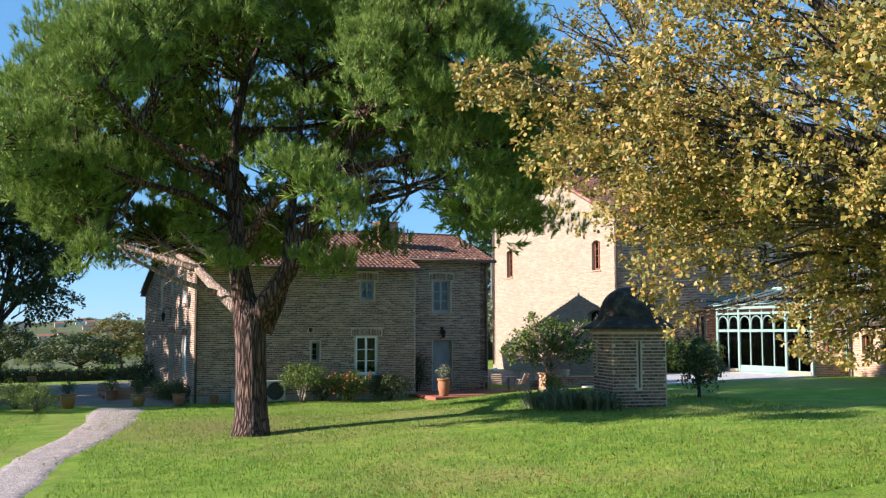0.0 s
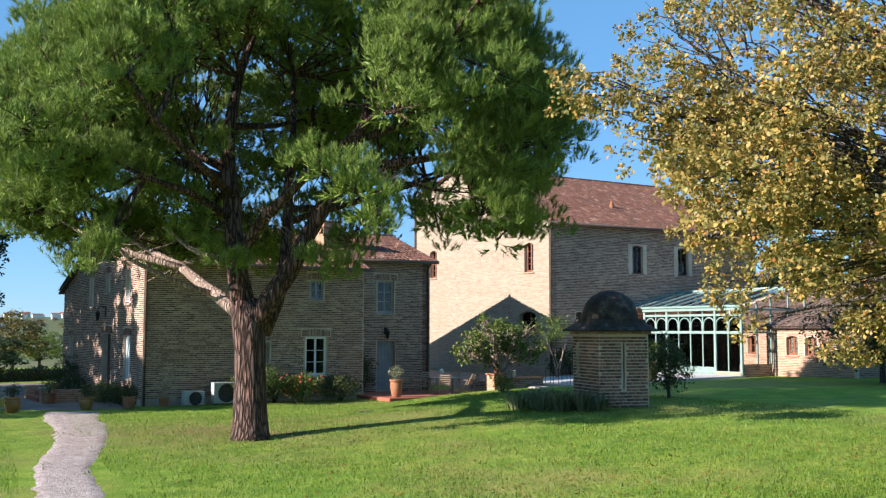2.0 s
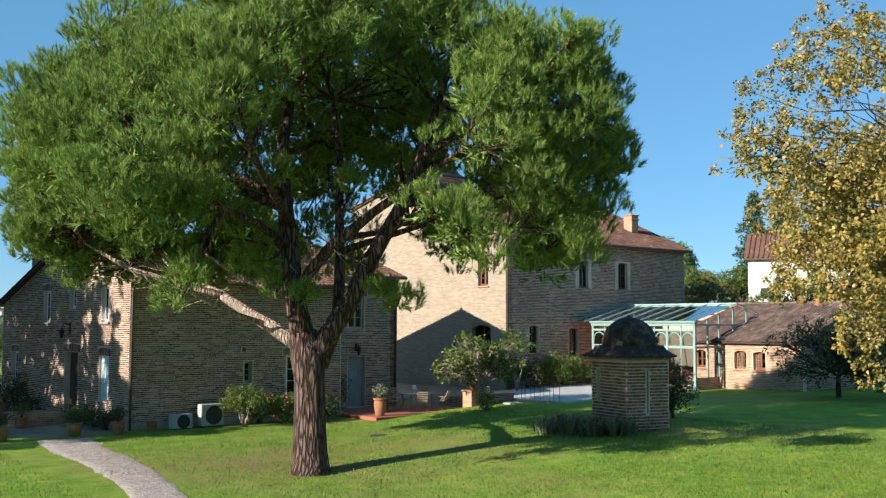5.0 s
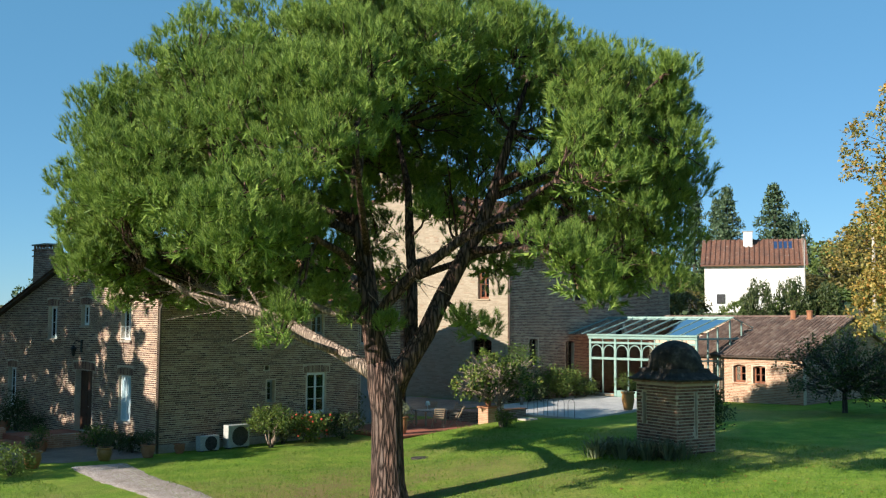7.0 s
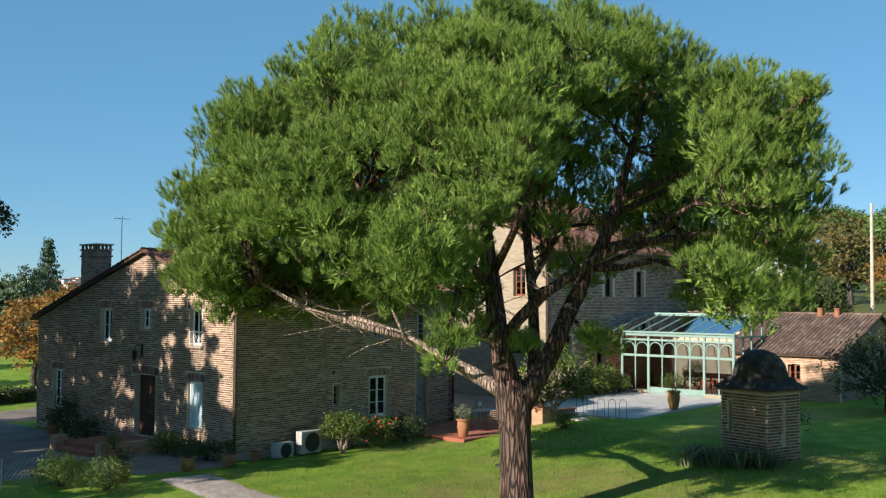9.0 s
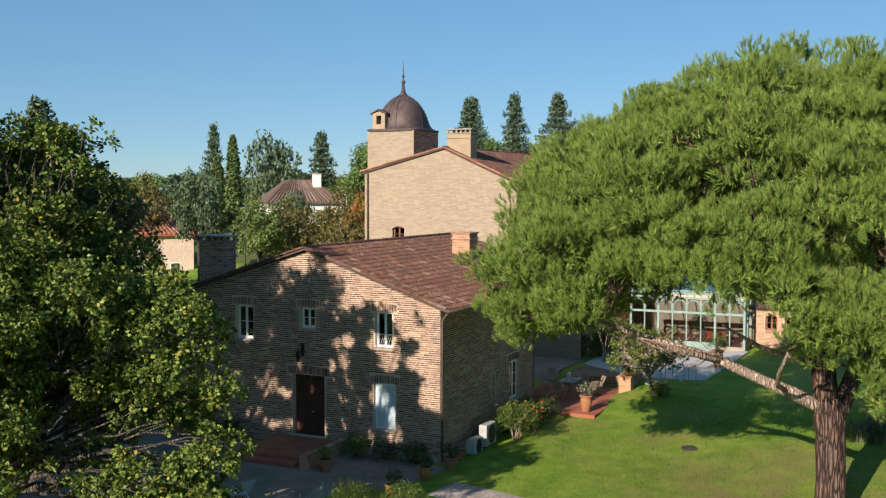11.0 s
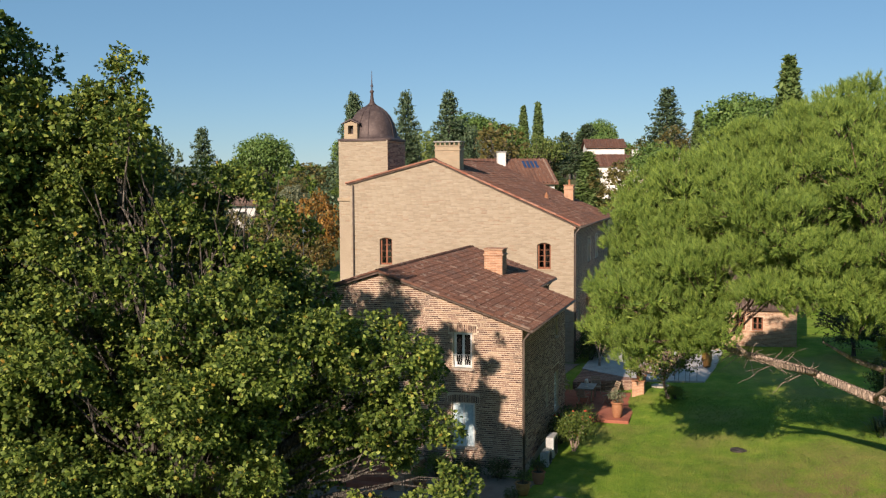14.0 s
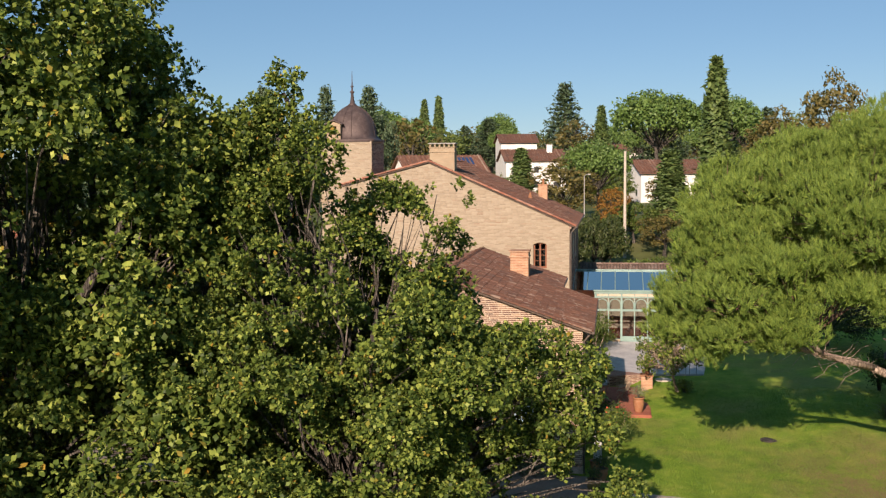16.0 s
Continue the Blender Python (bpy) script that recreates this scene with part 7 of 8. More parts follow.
def far_house(name, label, cx, cy, length, depth, eave, ridge, spin, wall, roof, z=None, chimney_at=None, panels=False, storeys=2, hip=0.0):
    """A plain house with gable or hipped roof, windows and a chimney; its long side runs along its own x."""
    z = ground_z(cx, cy) - 0.3 if z is None else z
    h = thing(name, label, "house", at=(cx, cy, z))
    a, b = length / 2, depth / 2
    o = Vector((cx, cy, z))

    def S():
        return Shape()

    def put(nm, s, mat, parent=None, lab=""):
        s.v = [tuple(Vector(p) + o) for p in s.v]
        return part(nm, s, mat, parent or h, lab)

    put("wall", S().prism([(-a, -b, 0), (-a, b, 0), (-a, b, eave), (-a, 0, ridge - 0.1 if not hip else eave), (-a, -b, eave)], (0, 0, 0), (length, 0, 0)), wall)
    r = put("roof", S().add([(-a - 0.4, -b - 0.5, eave - 0.1), (a + 0.4, -b - 0.5, eave - 0.1), (a + 0.4 - hip, 0, ridge), (-a - 0.4 + hip, 0, ridge), (-a - 0.4, b + 0.5, eave - 0.1), (a + 0.4, b + 0.5, eave - 0.1), (-a - 0.4, -b - 0.5, eave + 0.05), (a + 0.4, -b - 0.5, eave + 0.05), (a + 0.4 - hip, 0, ridge + 0.15), (-a - 0.4 + hip, 0, ridge + 0.15), (-a - 0.4, b + 0.5, eave + 0.05), (a + 0.4, b + 0.5, eave + 0.05)],
        [(0, 3, 2, 1), (4, 5, 2, 3), (6, 7, 8, 9), (9, 8, 11, 10), (0, 1, 7, 6), (4, 10, 11, 5), (0, 6, 9, 3), (3, 9, 10, 4), (1, 2, 8, 7), (2, 5, 11, 8)] + ([(6, 9, 10), (7, 11, 8)] if hip else [])), roof)
    # rolls of tile
    s = S()
    n = int(length / 0.5)
    for k in range(n + 1):
        x = -a + length * k / n
        s.tube([(x, -b - 0.5, eave + 0.08), (x * (1 - hip / a if hip else 1), -0.05, ridge + 0.16)], 0.1, 5, cap=False)
    put("tile_roll", s, roof, r)["kind"] = "stuff"
    for q in range(storeys):
        for k in range(3):
            x = -a + length * (k + 0.5) / 3
            zz = 0.9 + q * 2.7
            if zz + 1.3 > eave:
                continue
            w = put("window", S().box(x - 0.55, x + 0.55, -b - 0.03, -b + 0.02, zz, zz + 1.25, 0.01), M["white_paint"])
            put("pane", S().box(x - 0.47, x + 0.47, -b - 0.04, -b - 0.032, zz + 0.08, zz + 1.17), M["dark_plastic"], w)
    for k in range(2):
        y = -b * 0.5 + b * k
        w = put("window", S().box(-a - 0.03, -a + 0.02, y - 0.5, y + 0.5, 1.0, 2.2, 0.01), M["white_paint"])
        put("pane", S().box(-a - 0.04, -a - 0.032, y - 0.42, y + 0.42, 1.08, 2.12), M["dark_plastic"], w)
    if chimney_at is not None:
        c = put("chimney", S().box(chimney_at - 0.5, chimney_at + 0.5, -1.6, -0.9, eave, ridge + 0.9, 0.02), M["render_white"])
        put("chimney_cap", S().box(chimney_at - 0.6, chimney_at + 0.6, -1.7, -0.8, ridge + 0.9, ridge + 1.0, 0.02), M["concrete"], c)
    if panels:
        sl = (ridge - eave) / b
        y0, y1 = -b * 0.42, -b * 0.14
        put("solar_panel", S().prism([(2.0, y0, eave + sl * (b + y0) + 0.22), (4.2, y0, eave + sl * (b + y0) + 0.22), (4.2, y1, eave + sl * (b + y1) + 0.22), (2.0, y1, eave + sl * (b + y1) + 0.22)], (0, 0, 0), (0, 0, 0.06)), M["solar"], r)
    h.matrix_basis = Matrix.Translation(o) @ Matrix.Rotation(radians(spin), 4, "Z")
    return h


far_house("villa", "white villa with red tiled roof, white chimney and solar panel", 95, 67, 10.4, 9.5, 5.2, 8.2, -62, M["render_white"], M["tile"], chimney_at=-0.6, panels=True, storeys=1)
far_house("villa", "white villa with stepped tiled roofs on the slope", 156, 60, 11.0, 9.0, 5.8, 7.8, -75, M["render_white"], M["tile"], chimney_at=3)
far_house("villa", "white villa with small tiled roof high on the slope", 168, 64, 7.0, 7.0, 8.8, 10.4, -75, M["render_white"], M["tile"])
far_house("bungalow", "low white bungalow with tiled roof behind cypresses", 134, 36, 13.0, 8.0, 4.6, 6.6, -72, M["render_white"], M["tile"], storeys=1)
far_house("villa", "house with low brown hipped roof and white eaves", 81, 100.5, 9.0, 8.0, 5.6, 8.2, -48, M["render_white"], M["tile_brown"], chimney_at=2, hip=3.0, z=3.6)
far_house("bungalow", "low house with red tiled roof among shrubs", 62, 110, 12.0, 8.0, 5.2, 7.6, -44, M["render_pink"], M["tile_red"], z=0.6, storeys=1, hip=3.0)
far_house("bungalow", "low house with orange tiled roof", 52, 116, 9.0, 7.0, 3.0, 4.6, -30, M["render_white"], M["tile_red"], storeys=1)
far_house("villa", "white house with brown hipped roof beyond the trees", 104, 113, 11.0, 9.0, 6.5, 9.0, -52, M["render_white"], M["tile_brown"], z=0.6, hip=3.5, chimney_at=1)
far_house("villa", "white house with tiled roof among distant trees", 300, 40, 14.0, 9.0, 6.0, 8.5, -80, M["render_white"], M["tile"])
far_house("bungalow", "cream outbuilding with bright red tiled roof", 38.0, 98.0, 8.0, 6.0, 2.5, 3.9, -28, M["render_pink"], M["tile_red"], storeys=1)


def parked_car(x, y, spin):
    """A dark hatchback seen far off: body, cabin, panes, lamps and wheels."""
    z = ground_z(x, y)
    c = thing("car", "dark parked hatchback beside the outbuilding", "car", at=(0, 0, 0))
    body = part("body", Shape().prism([(-2.0, -0.85, 0.35), (2.0, -0.85, 0.32), (2.05, -0.85, 0.7), (1.1, -0.85, 0.95), (-1.9, -0.85, 1.0), (-2.05, -0.85, 0.7)], (0, 0, 0), (0, 1.7, 0)), M["dark_plastic"], c)
    part("cabin", Shape().prism([(-1.85, -0.76, 1.0), (1.0, -0.76, 0.96), (0.35, -0.7, 1.42), (-1.35, -0.7, 1.46)], (0, 0, 0), (0, 1.46, 0)), M["dark_plastic"], body)
    for sy in (-0.775, 0.705):
        part("side_window", Shape().box(-1.3, 0.4, sy, sy + 0.07, 1.05, 1.36, 0.03), M["solar"], body)
    for sy in (-0.7, 0.4):
        part("headlight", Shape().box(1.9, 2.07, sy, sy + 0.3, 0.6, 0.75, 0.02), M["aluminium"], body)
    for wx in (-1.25, 1.25):
        for sy in (-0.87, 0.67):
            w = part("wheel", Shape().tube([(wx, sy, 0.32), (wx, sy + 0.2, 0.32)], 0.32, 16), M["iron"], c)
            part("rim", Shape().tube([(wx, sy - 0.01 if sy < 0 else sy + 0.1, 0.32), (wx, sy + 0.1 if sy < 0 else sy + 0.21, 0.32)], 0.19, 12), M["aluminium"], w)
    c.matrix_basis = pose(x, y, z, 0, 0, spin)


parked_car(33.5, 93.5, 20)
# the distant town on its hills
town = random.Random(9)
for k in range(150):
    az, d = radians(town.uniform(58, 112)), town.uniform(1300, 2700)
    x, y = d * math.cos(az), 40 + d * math.sin(az)
    w, l, h = town.uniform(8, 14), town.uniform(10, 26), town.uniform(5, 11)
    z = ground_z(x, y) - 1
    s = Shape().box(x - l / 2, x + l / 2, y - w / 2, y + w / 2, z, z + h)
    s2 = Shape().prism([(x - l / 2 - 0.6, y - w / 2 - 0.6, z + h), (x - l / 2 - 0.6, y, z + h + 2.6), (x - l / 2 - 0.6, y + w / 2 + 0.6, z + h)], (0, 0, 0), (l + 1.2, 0, 0))
    hs = thing("town_house", "tiny pale distant town house", "house", at=(x, y, z), group="distant town")
    part("wall", s, M[town.choice(["render_white", "render_pink", "render_white"])], hs)
    part("roof", s2, M[town.choice(["tile_red", "tile", "tile_brown"])], hs)
for k in range(120):
    az, d = radians(town.uniform(55, 115)), town.uniform(1000, 2600)
    h = town.uniform(8, 14)
    place(town.choice(["round", "pine2", "russet"]), d * math.cos(az), 40 + d * math.sin(az), h, h * town.uniform(1.2, 2.6), town.uniform(0, 6.28))


def pole(name, label, x, y, top, r, mat, lamp=False):
    z = ground_z(x, y)
    p = thing(name, label, "pole", at=(x, y, z))
    part("shaft", Shape().tube([(x, y, z - 0.3), (x, y, top)], [r, r * 0.7], 8), mat, p)
    if lamp:
        part("arm", Shape().tube([(x, y, top - 0.1), (x - 0.3, y - 0.2, top + 0.1), (x - 0.9, y - 0.5, top + 0.12)], 0.04, 6), mat, p)
        part("lamp_head", Shape().box(x - 1.35, x - 0.8, y - 0.65, y - 0.4, top + 0.05, top + 0.2, 0.04), M["concrete"], p)
    return p


pole("utility_pole", "tall weathered wooden utility pole", 72, 44, 14.6, 0.17, M["pale_stone"])
pole("street_lamp", "slim grey street lamp", 68, 48, 12.2, 0.06, M["concrete"], True)
pole("street_lamp", "slim grey street lamp with curved arm", 50, 101, 11.0, 0.07, M["concrete"], True)
pole("street_lamp", "slim grey street lamp", 90, 99, 10.0, 0.06, M["concrete"], True)


def hedge(x0, y0, x1, y1, width, height, leaf, label, seed, size=0.22, dens=26):
    rng = np.random.default_rng(seed)
    a, b = Vector((x0, y0, 0)), Vector((x1, y1, 0))
    L = (b - a).length
    d = (b - a) / L
    nrm = Vector((-d.y, d.x, 0))
    n = int((L * (2 * height + width)) * dens)
    u, q = rng.uniform(0, L, n), rng.uniform(0, 2 * height + width, n)
    side = np.where(q < height, -width / 2, np.where(q > height + width, width / 2, q - height - width / 2))
    zz = np.where(q < height, q, np.where(q > height + width, 2 * height + width - q, height))
    nx = np.where(q < height, -1, np.where(q > height + width, 1, 0))
    px = x0 + d.x * u + nrm.x * side
    py = y0 + d.y * u + nrm.y * side
    gz = np.array([ground_z(p, r) for p, r in zip(px, py)])
    p = np.stack([px, py, gz + zz + 0.06 * np.sin(u * 2.1)], 1)
    nm = np.stack([nrm.x * nx, nrm.y * nx, 0.4 + (nx == 0)], 1)
    v, t = leaf_mesh(p, nm, rng, 4, size, 0.1)
    h = thing("hedge", label, "hedge", at=(x0, y0, ground_z(x0, y0)))
    crown_part("foliage", v, t, M[leaf], h, "")
    s = Shape().prism([a + nrm * -width * 0.4 + Vector((0, 0, ground_z(x0, y0) - 0.2)), a + nrm * width * 0.4 + Vector((0, 0, ground_z(x0, y0) - 0.2)), a + nrm * width * 0.4 + Vector((0, 0, ground_z(x0, y0) + height * 0.92)), a + nrm * -width * 0.4 + Vector((0, 0, ground_z(x0, y0) + height * 0.92))], (0, 0, 0), (b.x - a.x, b.y - a.y, ground_z(x1, y1) - ground_z(x0, y0)))
    part("inner_wood", s, M["bark_oak"], h)


hedge(57, 52, 64, 39, 1.2, 2.2, "shrub_leaf", "clipped bright green hedge", 61)
hedge(0, 71, 16, 74.5, 1.0, 0.7, "dark_leaf", "low dark clipped hedge", 62)
hedge(24, 76, 46, 80, 1.4, 2.6, "dark_leaf", "dark hedge behind the houses", 63)
hedge(50.5, 66, 57, 54, 1.4, 3.2, "shrub_leaf", "overgrown green hedge behind the manor", 64)
hedge(51.5, 38, 53, 47, 1.3, 3.0, "russet_leaf", "brownish hedge behind the annex", 65)

# ---- garden and terrace things ----
def shrub(name, label, base, width, height, leaf, seed, size=0.1, stems=7, clumps=9.0, bare=0.25, flowers=None, category="shrub", depth=None):
    """A leafy shrub on several stems; bare: the share of its height without leaves."""
    rnd, rng = random.Random(seed), np.random.default_rng(seed)
    t = thing(name, label, category, at=base)
    B = Vector(base)
    dep = depth or width
    s = Shape()
    ps, ns = [], []
    for k in range(stems):
        a = 6.283 * k / stems + rnd.uniform(-0.4, 0.4)
        q = rnd.uniform(0.35, 0.75)
        tip = B + Vector((math.cos(a) * width * 0.5 * q, math.sin(a) * dep * 0.5 * q, height * rnd.uniform(0.6, 0.92)))
        s.tube(limb_path(rnd, B + Vector((rnd.uniform(-0.06, 0.06), rnd.uniform(-0.06, 0.06), -0.08)), tip, 0.05, 0.08, 4), [0.012 + 0.014 * height, 0.012 + 0.01 * height, 0.014, 0.01, 0.006], 5, cap=False)
    cz = B.z + height * (bare + (1 - bare) / 2)
    rz = height * (1 - bare) / 2
    for c, r in lobes_on(rnd, (B.x, B.y, cz), (width * 0.46, dep * 0.46, rz), 16, 0.22 * (width + height) / 2, -0.8, 0.2):
        p, n = lobe_points(rng, c, (r[0], r[1], r[2]), max(5, int(clumps * 12.6 * r[0] * r[0])), -0.7, 0.6)
        ps.append(p)
        ns.append(n)
    v, f = leaf_mesh(np.concatenate(ps), np.concatenate(ns), rng, 6, size, size * 0.8, 0.5)
    v[:, 2] = np.maximum(v[:, 2], B.z + 0.01)
    part("stem", s, M["bark_pale"] if bare > 0.3 else M["bark_oak"], t, kind="stuff")
    crown_part("foliage", v, f, M[leaf], t, "")
    if flowers:
        s = Shape()
        pp = np.concatenate(ps)
        for p in pp[:: max(1, len(pp) // flowers)][:flowers]:
            q = Vector(p) + (Vector(p) - Vector((B.x, B.y, cz))).normalized() * 0.06
            s.lathe([(0.01, -0.03), (0.06, 0.0), (0.05, 0.04), (0.01, 0.06)], tuple(q), 7)
        part("blossom", s, M["flower"], t, "orange-red flower heads", kind="stuff")
    return t


def pot(name, label, x, y, z, r, h, mat, plant=None, plant_w=0.6, plant_h=0.5, seed=1, leaf="dark_leaf"):
    t = thing(name, label, "plant pot", at=(x, y, z))
    b = part("body", Shape().lathe([(r * 0.62, 0), (r * 0.68, 0.03), (r * 0.95, h * 0.55), (r * 0.9, h * 0.8), (r * 0.86, h * 0.86), (r * 1.05, h * 0.9), (r * 1.08, h * 0.97), (r * 1.0, h), (r * 0.86, h), (r * 0.84, h * 0.92)], (x, y, z), 22), mat, t, smooth=True)
    part("rim", Shape().tube([(x + r * 1.04 * math.cos(k * 0.3142), y + r * 1.04 * math.sin(k * 0.3142), z + h * 0.94) for k in range(21)], r * 0.06, 6, cap=False), mat, b, smooth=True)
    part("soil", Shape().lathe([(r * 0.8, h * 0.9), (r * 0.83, h * 0.93)], (x, y, z), 16), M["bark_oak"], t)
    if plant:
        shrub(plant, "leafy plant growing in a pot", (x, y, z + h * 0.93), plant_w, plant_h, leaf, seed, 0.07, 5, 22, 0.1, category="plant")
    return t


# cooling units against the south wall
def cooler(x0, x1, z0, z1, label):
    y0, y1 = 45.62, 45.98
    t = thing("air_conditioner", label, "air conditioner", at=((x0 + x1) / 2, (y0 + y1) / 2, z0))
    part("casing", Shape().box(x0, x1, y0, y1, z0 + 0.06, z1, 0.02), M["plastic_white"], t)
    for x in (x0 + 0.08, x1 - 0.18):
        part("foot", Shape().box(x, x + 0.1, y0 + 0.02, y1 - 0.02, z0, z0 + 0.062, 0.004), M["dark_plastic"], t)
    w = x1 - x0
    cx, cz, r = x0 + w * 0.56, (z0 + z1) / 2 + 0.02, min(w * 0.34, (z1 - z0) * 0.4)
    s = Shape().prism([(cx + r * 1.1 * math.cos(k * math.pi / 12), y0, cz + r * 1.1 * math.sin(k * math.pi / 12)) for k in range(24)], (0, 0.004, 0), (0, -0.006, 0))
    f = part("fan_opening", s, M["dark_plastic"], t)
    s = Shape()
    for q in (0.35, 0.65, 1.0):
        s.tube([(cx + r * q * math.cos(k * math.pi / 10), y0 - 0.012, cz + r * q * math.sin(k * math.pi / 10)) for k in range(21)], 0.006, 4, cap=False)
    for k in range(8):
        a = k * math.pi / 4
        s.tube([(cx, y0 - 0.012, cz), (cx + r * math.cos(a), y0 - 0.012, cz + r * math.sin(a))], 0.005, 4)
    part("fan_guard", s, M["dark_plastic"], f)
    s = Shape()
    part("side_grille", Shape().box(x1 - 0.002, x1 + 0.008, y0 + 0.05, y1 - 0.05, z0 + 0.15, z1 - 0.1), M["dark_plastic"], t)


cooler(10.02, 10.92, -0.03, 0.62, "small white air-conditioning unit by the brick wall")
cooler(11.32, 12.38, 0.0, 0.97, "large white air-conditioning unit by the brick wall")
pot("plant_pot", "empty terracotta pot by the wall corner", 9.25, 45.9, 0.0, 0.22, 0.38, M["terracotta"])
shrub("shrub", "open light green shrub with pale bare stems", (13.0, 45.0, 0.0), 1.9, 1.75, "shrub_leaf", 71, 0.1, 8, 12, 0.35)
shrub("flowering_shrub", "leafy shrub with orange-red flowers", (15.3, 45.4, 0.0), 1.8, 1.3, "shrub_leaf", 72, 0.13, 7, 12, 0.05, 42)
shrub("shrub", "dark green low shrub against the wall", (14.2, 45.8, 0.0), 1.2, 1.2, "dark_leaf", 73, 0.1, 6, 12, 0.0)
shrub("shrub", "dark green low shrub against the wall", (17.3, 45.5, 0.02), 1.9, 1.1, "dark_leaf", 74, 0.11, 7, 12, 0.0)
shrub("climber", "dark climbing plant beside the garden door", (19.6, 47.7, 0.15), 0.9, 1.9, "dark_leaf", 75, 0.1, 5, 10, 0.0, category="plant")

# terrace: pier, low wall, pots, table and chairs
pier = thing("terrace_pier", "square orange-brick pier at the terrace corner", "pier", at=(24.5, 43.2, 0.1))
part("shaft", Shape().box(24.1, 24.75, 42.9, 43.55, -0.1, 1.12, 0.015), M["brick_red"], pier)
part("coping", Shape().box(24.05, 24.8, 42.85, 43.6, 1.12, 1.2, 0.015), M["terracotta"], pier)
lw = thing("low_wall", "low brick retaining wall with tile coping", "wall", at=(25.9, 43.3, 0.3))
part("wall", Shape().box(24.753, 27.1, 43.05, 43.4, 0.0, 0.92, 0.01), M["brick"], lw)
part("coping", Shape().box(24.803, 27.12, 43.0, 43.45, 0.92, 0.98, 0.01), M["terracotta"], lw)
rw = thing("retaining_wall", "brick retaining wall between terrace and patio", "wall", at=(27.2, 45.5, 0.3))
part("wall", Shape().prism([(25.5, 46.9, 0.0), (27.0, 43.42, 0.0), (27.2, 43.42, 0.0), (29.3, 47.05, 0.0), (25.5, 47.05, 0.0)], (0, 0, 0), (0, 0, 0.68)), M["brick"], rw)
pot("plant_pot", "small terracotta pot on the brick pier", 24.45, 43.2, 1.2, 0.16, 0.26, M["terracotta"], "potted_plant", 0.3, 0.2, 81)
pot("plant_pot", "small cream pot on the low wall", 25.4, 43.2, 0.98, 0.15, 0.34, M["pale_stone"])
pot("plant_pot", "tall terracotta jar with grassy plant", 19.3, 43.8, 0.2, 0.3, 0.8, M["terracotta"], "potted_grass", 0.75, 0.6, 82, "olive_leaf")


def garden_chair(name, label, x, y, z, spin, frame_m, seat_m, slats=True, recline=0.25):
    """A folding garden chair: legs, seat, back and arms."""
    t = thing(name, label, "chair", at=(0, 0, 0), group="garden chairs")
    w, d, sh, bh = 0.5, 0.48, 0.44, 0.95
    for sx in (-1, 1):
        part("leg", Shape().tube([(sx * w / 2, -d / 2, 0), (sx * w / 2, d / 2 - 0.05, sh + 0.2)], 0.016, 6), frame_m, t)
        part("leg", Shape().tube([(sx * w / 2, d / 2, 0), (sx * w / 2, -d / 2, sh)], 0.016, 6), frame_m, t)
        part("arm", Shape().box(sx * w / 2 - 0.025, sx * w / 2 + 0.025, -d / 2, d / 2, sh + 0.2, sh + 0.225, 0.005), frame_m, t)
        part("back_post", Shape().tube([(sx * w / 2 * 0.94, d / 2 - 0.05, sh), (sx * w / 2 * 0.94, d / 2 - 0.05 + recline, bh)], 0.016, 6), frame_m, t)
    if slats:
        for k in range(6):
            part("seat_slat", Shape().box(-w / 2, w / 2, -d / 2 + k * 0.08, -d / 2 + k * 0.08 + 0.06, sh, sh + 0.02, 0.004), seat_m, t)
        for k in range(5):
            f = (k + 0.8) / 5.2
            y0, z0 = d / 2 - 0.05 + recline * f, sh + (bh - sh) * f
            part("back_slat", Shape().box(-w / 2, w / 2, y0 - 0.01, y0 + 0.012, z0 - 0.03, z0 + 0.03, 0.004), seat_m, t)
    else:
        part("seat", Shape().box(-w / 2, w / 2, -d / 2, d / 2 - 0.04, sh, sh + 0.02, 0.008), seat_m, t)
        part("backrest", Shape().prism([(-w / 2, d / 2 - 0.04, sh + 0.06), (w / 2, d / 2 - 0.04, sh + 0.06), (w / 2, d / 2 - 0.04 + recline, bh), (-w / 2, d / 2 - 0.04 + recline, bh)], (0, 0, 0), (0, 0.015, 0)), seat_m, t)
    t.matrix_basis = pose(x, y, z, 0, 0, spin)
    return t


teak = garden_chair("garden_chair", "weathered teak folding chair on the terrace", 22.4, 44.6, 0.2, 150, M["wood"], M["wood"])
for x, y, a in ((23.6, 44.6, 215), (21.7, 45.9, 75), (23.2, 47.3, 10), (24.7, 47.4, -60), (24.6, 45.6, -80)):
    copy_thing(teak, pose(x, y, 0.2, 0, 0, a))
tb = thing("garden_table", "weathered teak table with pale cloth on the terrace", "table", at=(23.2, 45.9, 0.2))
part("tabletop", Shape().box(22.4, 24.0, 45.45, 46.35, 0.9, 0.94, 0.01), M["grey_door"], tb)
for x in (22.5, 23.84):
    for y in (45.52, 46.2):
        part("leg", Shape().box(x, x + 0.07, y, y + 0.07, 0.2, 0.9, 0.006), M["wood"], tb)
tl = thing("table_lamp", "small white lamp on the garden table", "lamp", at=(23.0, 45.9, 0.94))
part("stem", Shape().lathe([(0.08, 0), (0.08, 0.015), (0.015, 0.03), (0.015, 0.25)], (23.0, 45.9, 0.94), 10), M["white_iron"], tl)
part("shade", Shape().lathe([(0.13, 0.22), (0.07, 0.42)], (23.0, 45.9, 0.94), 14), M["white_paint"], tl, smooth=True)

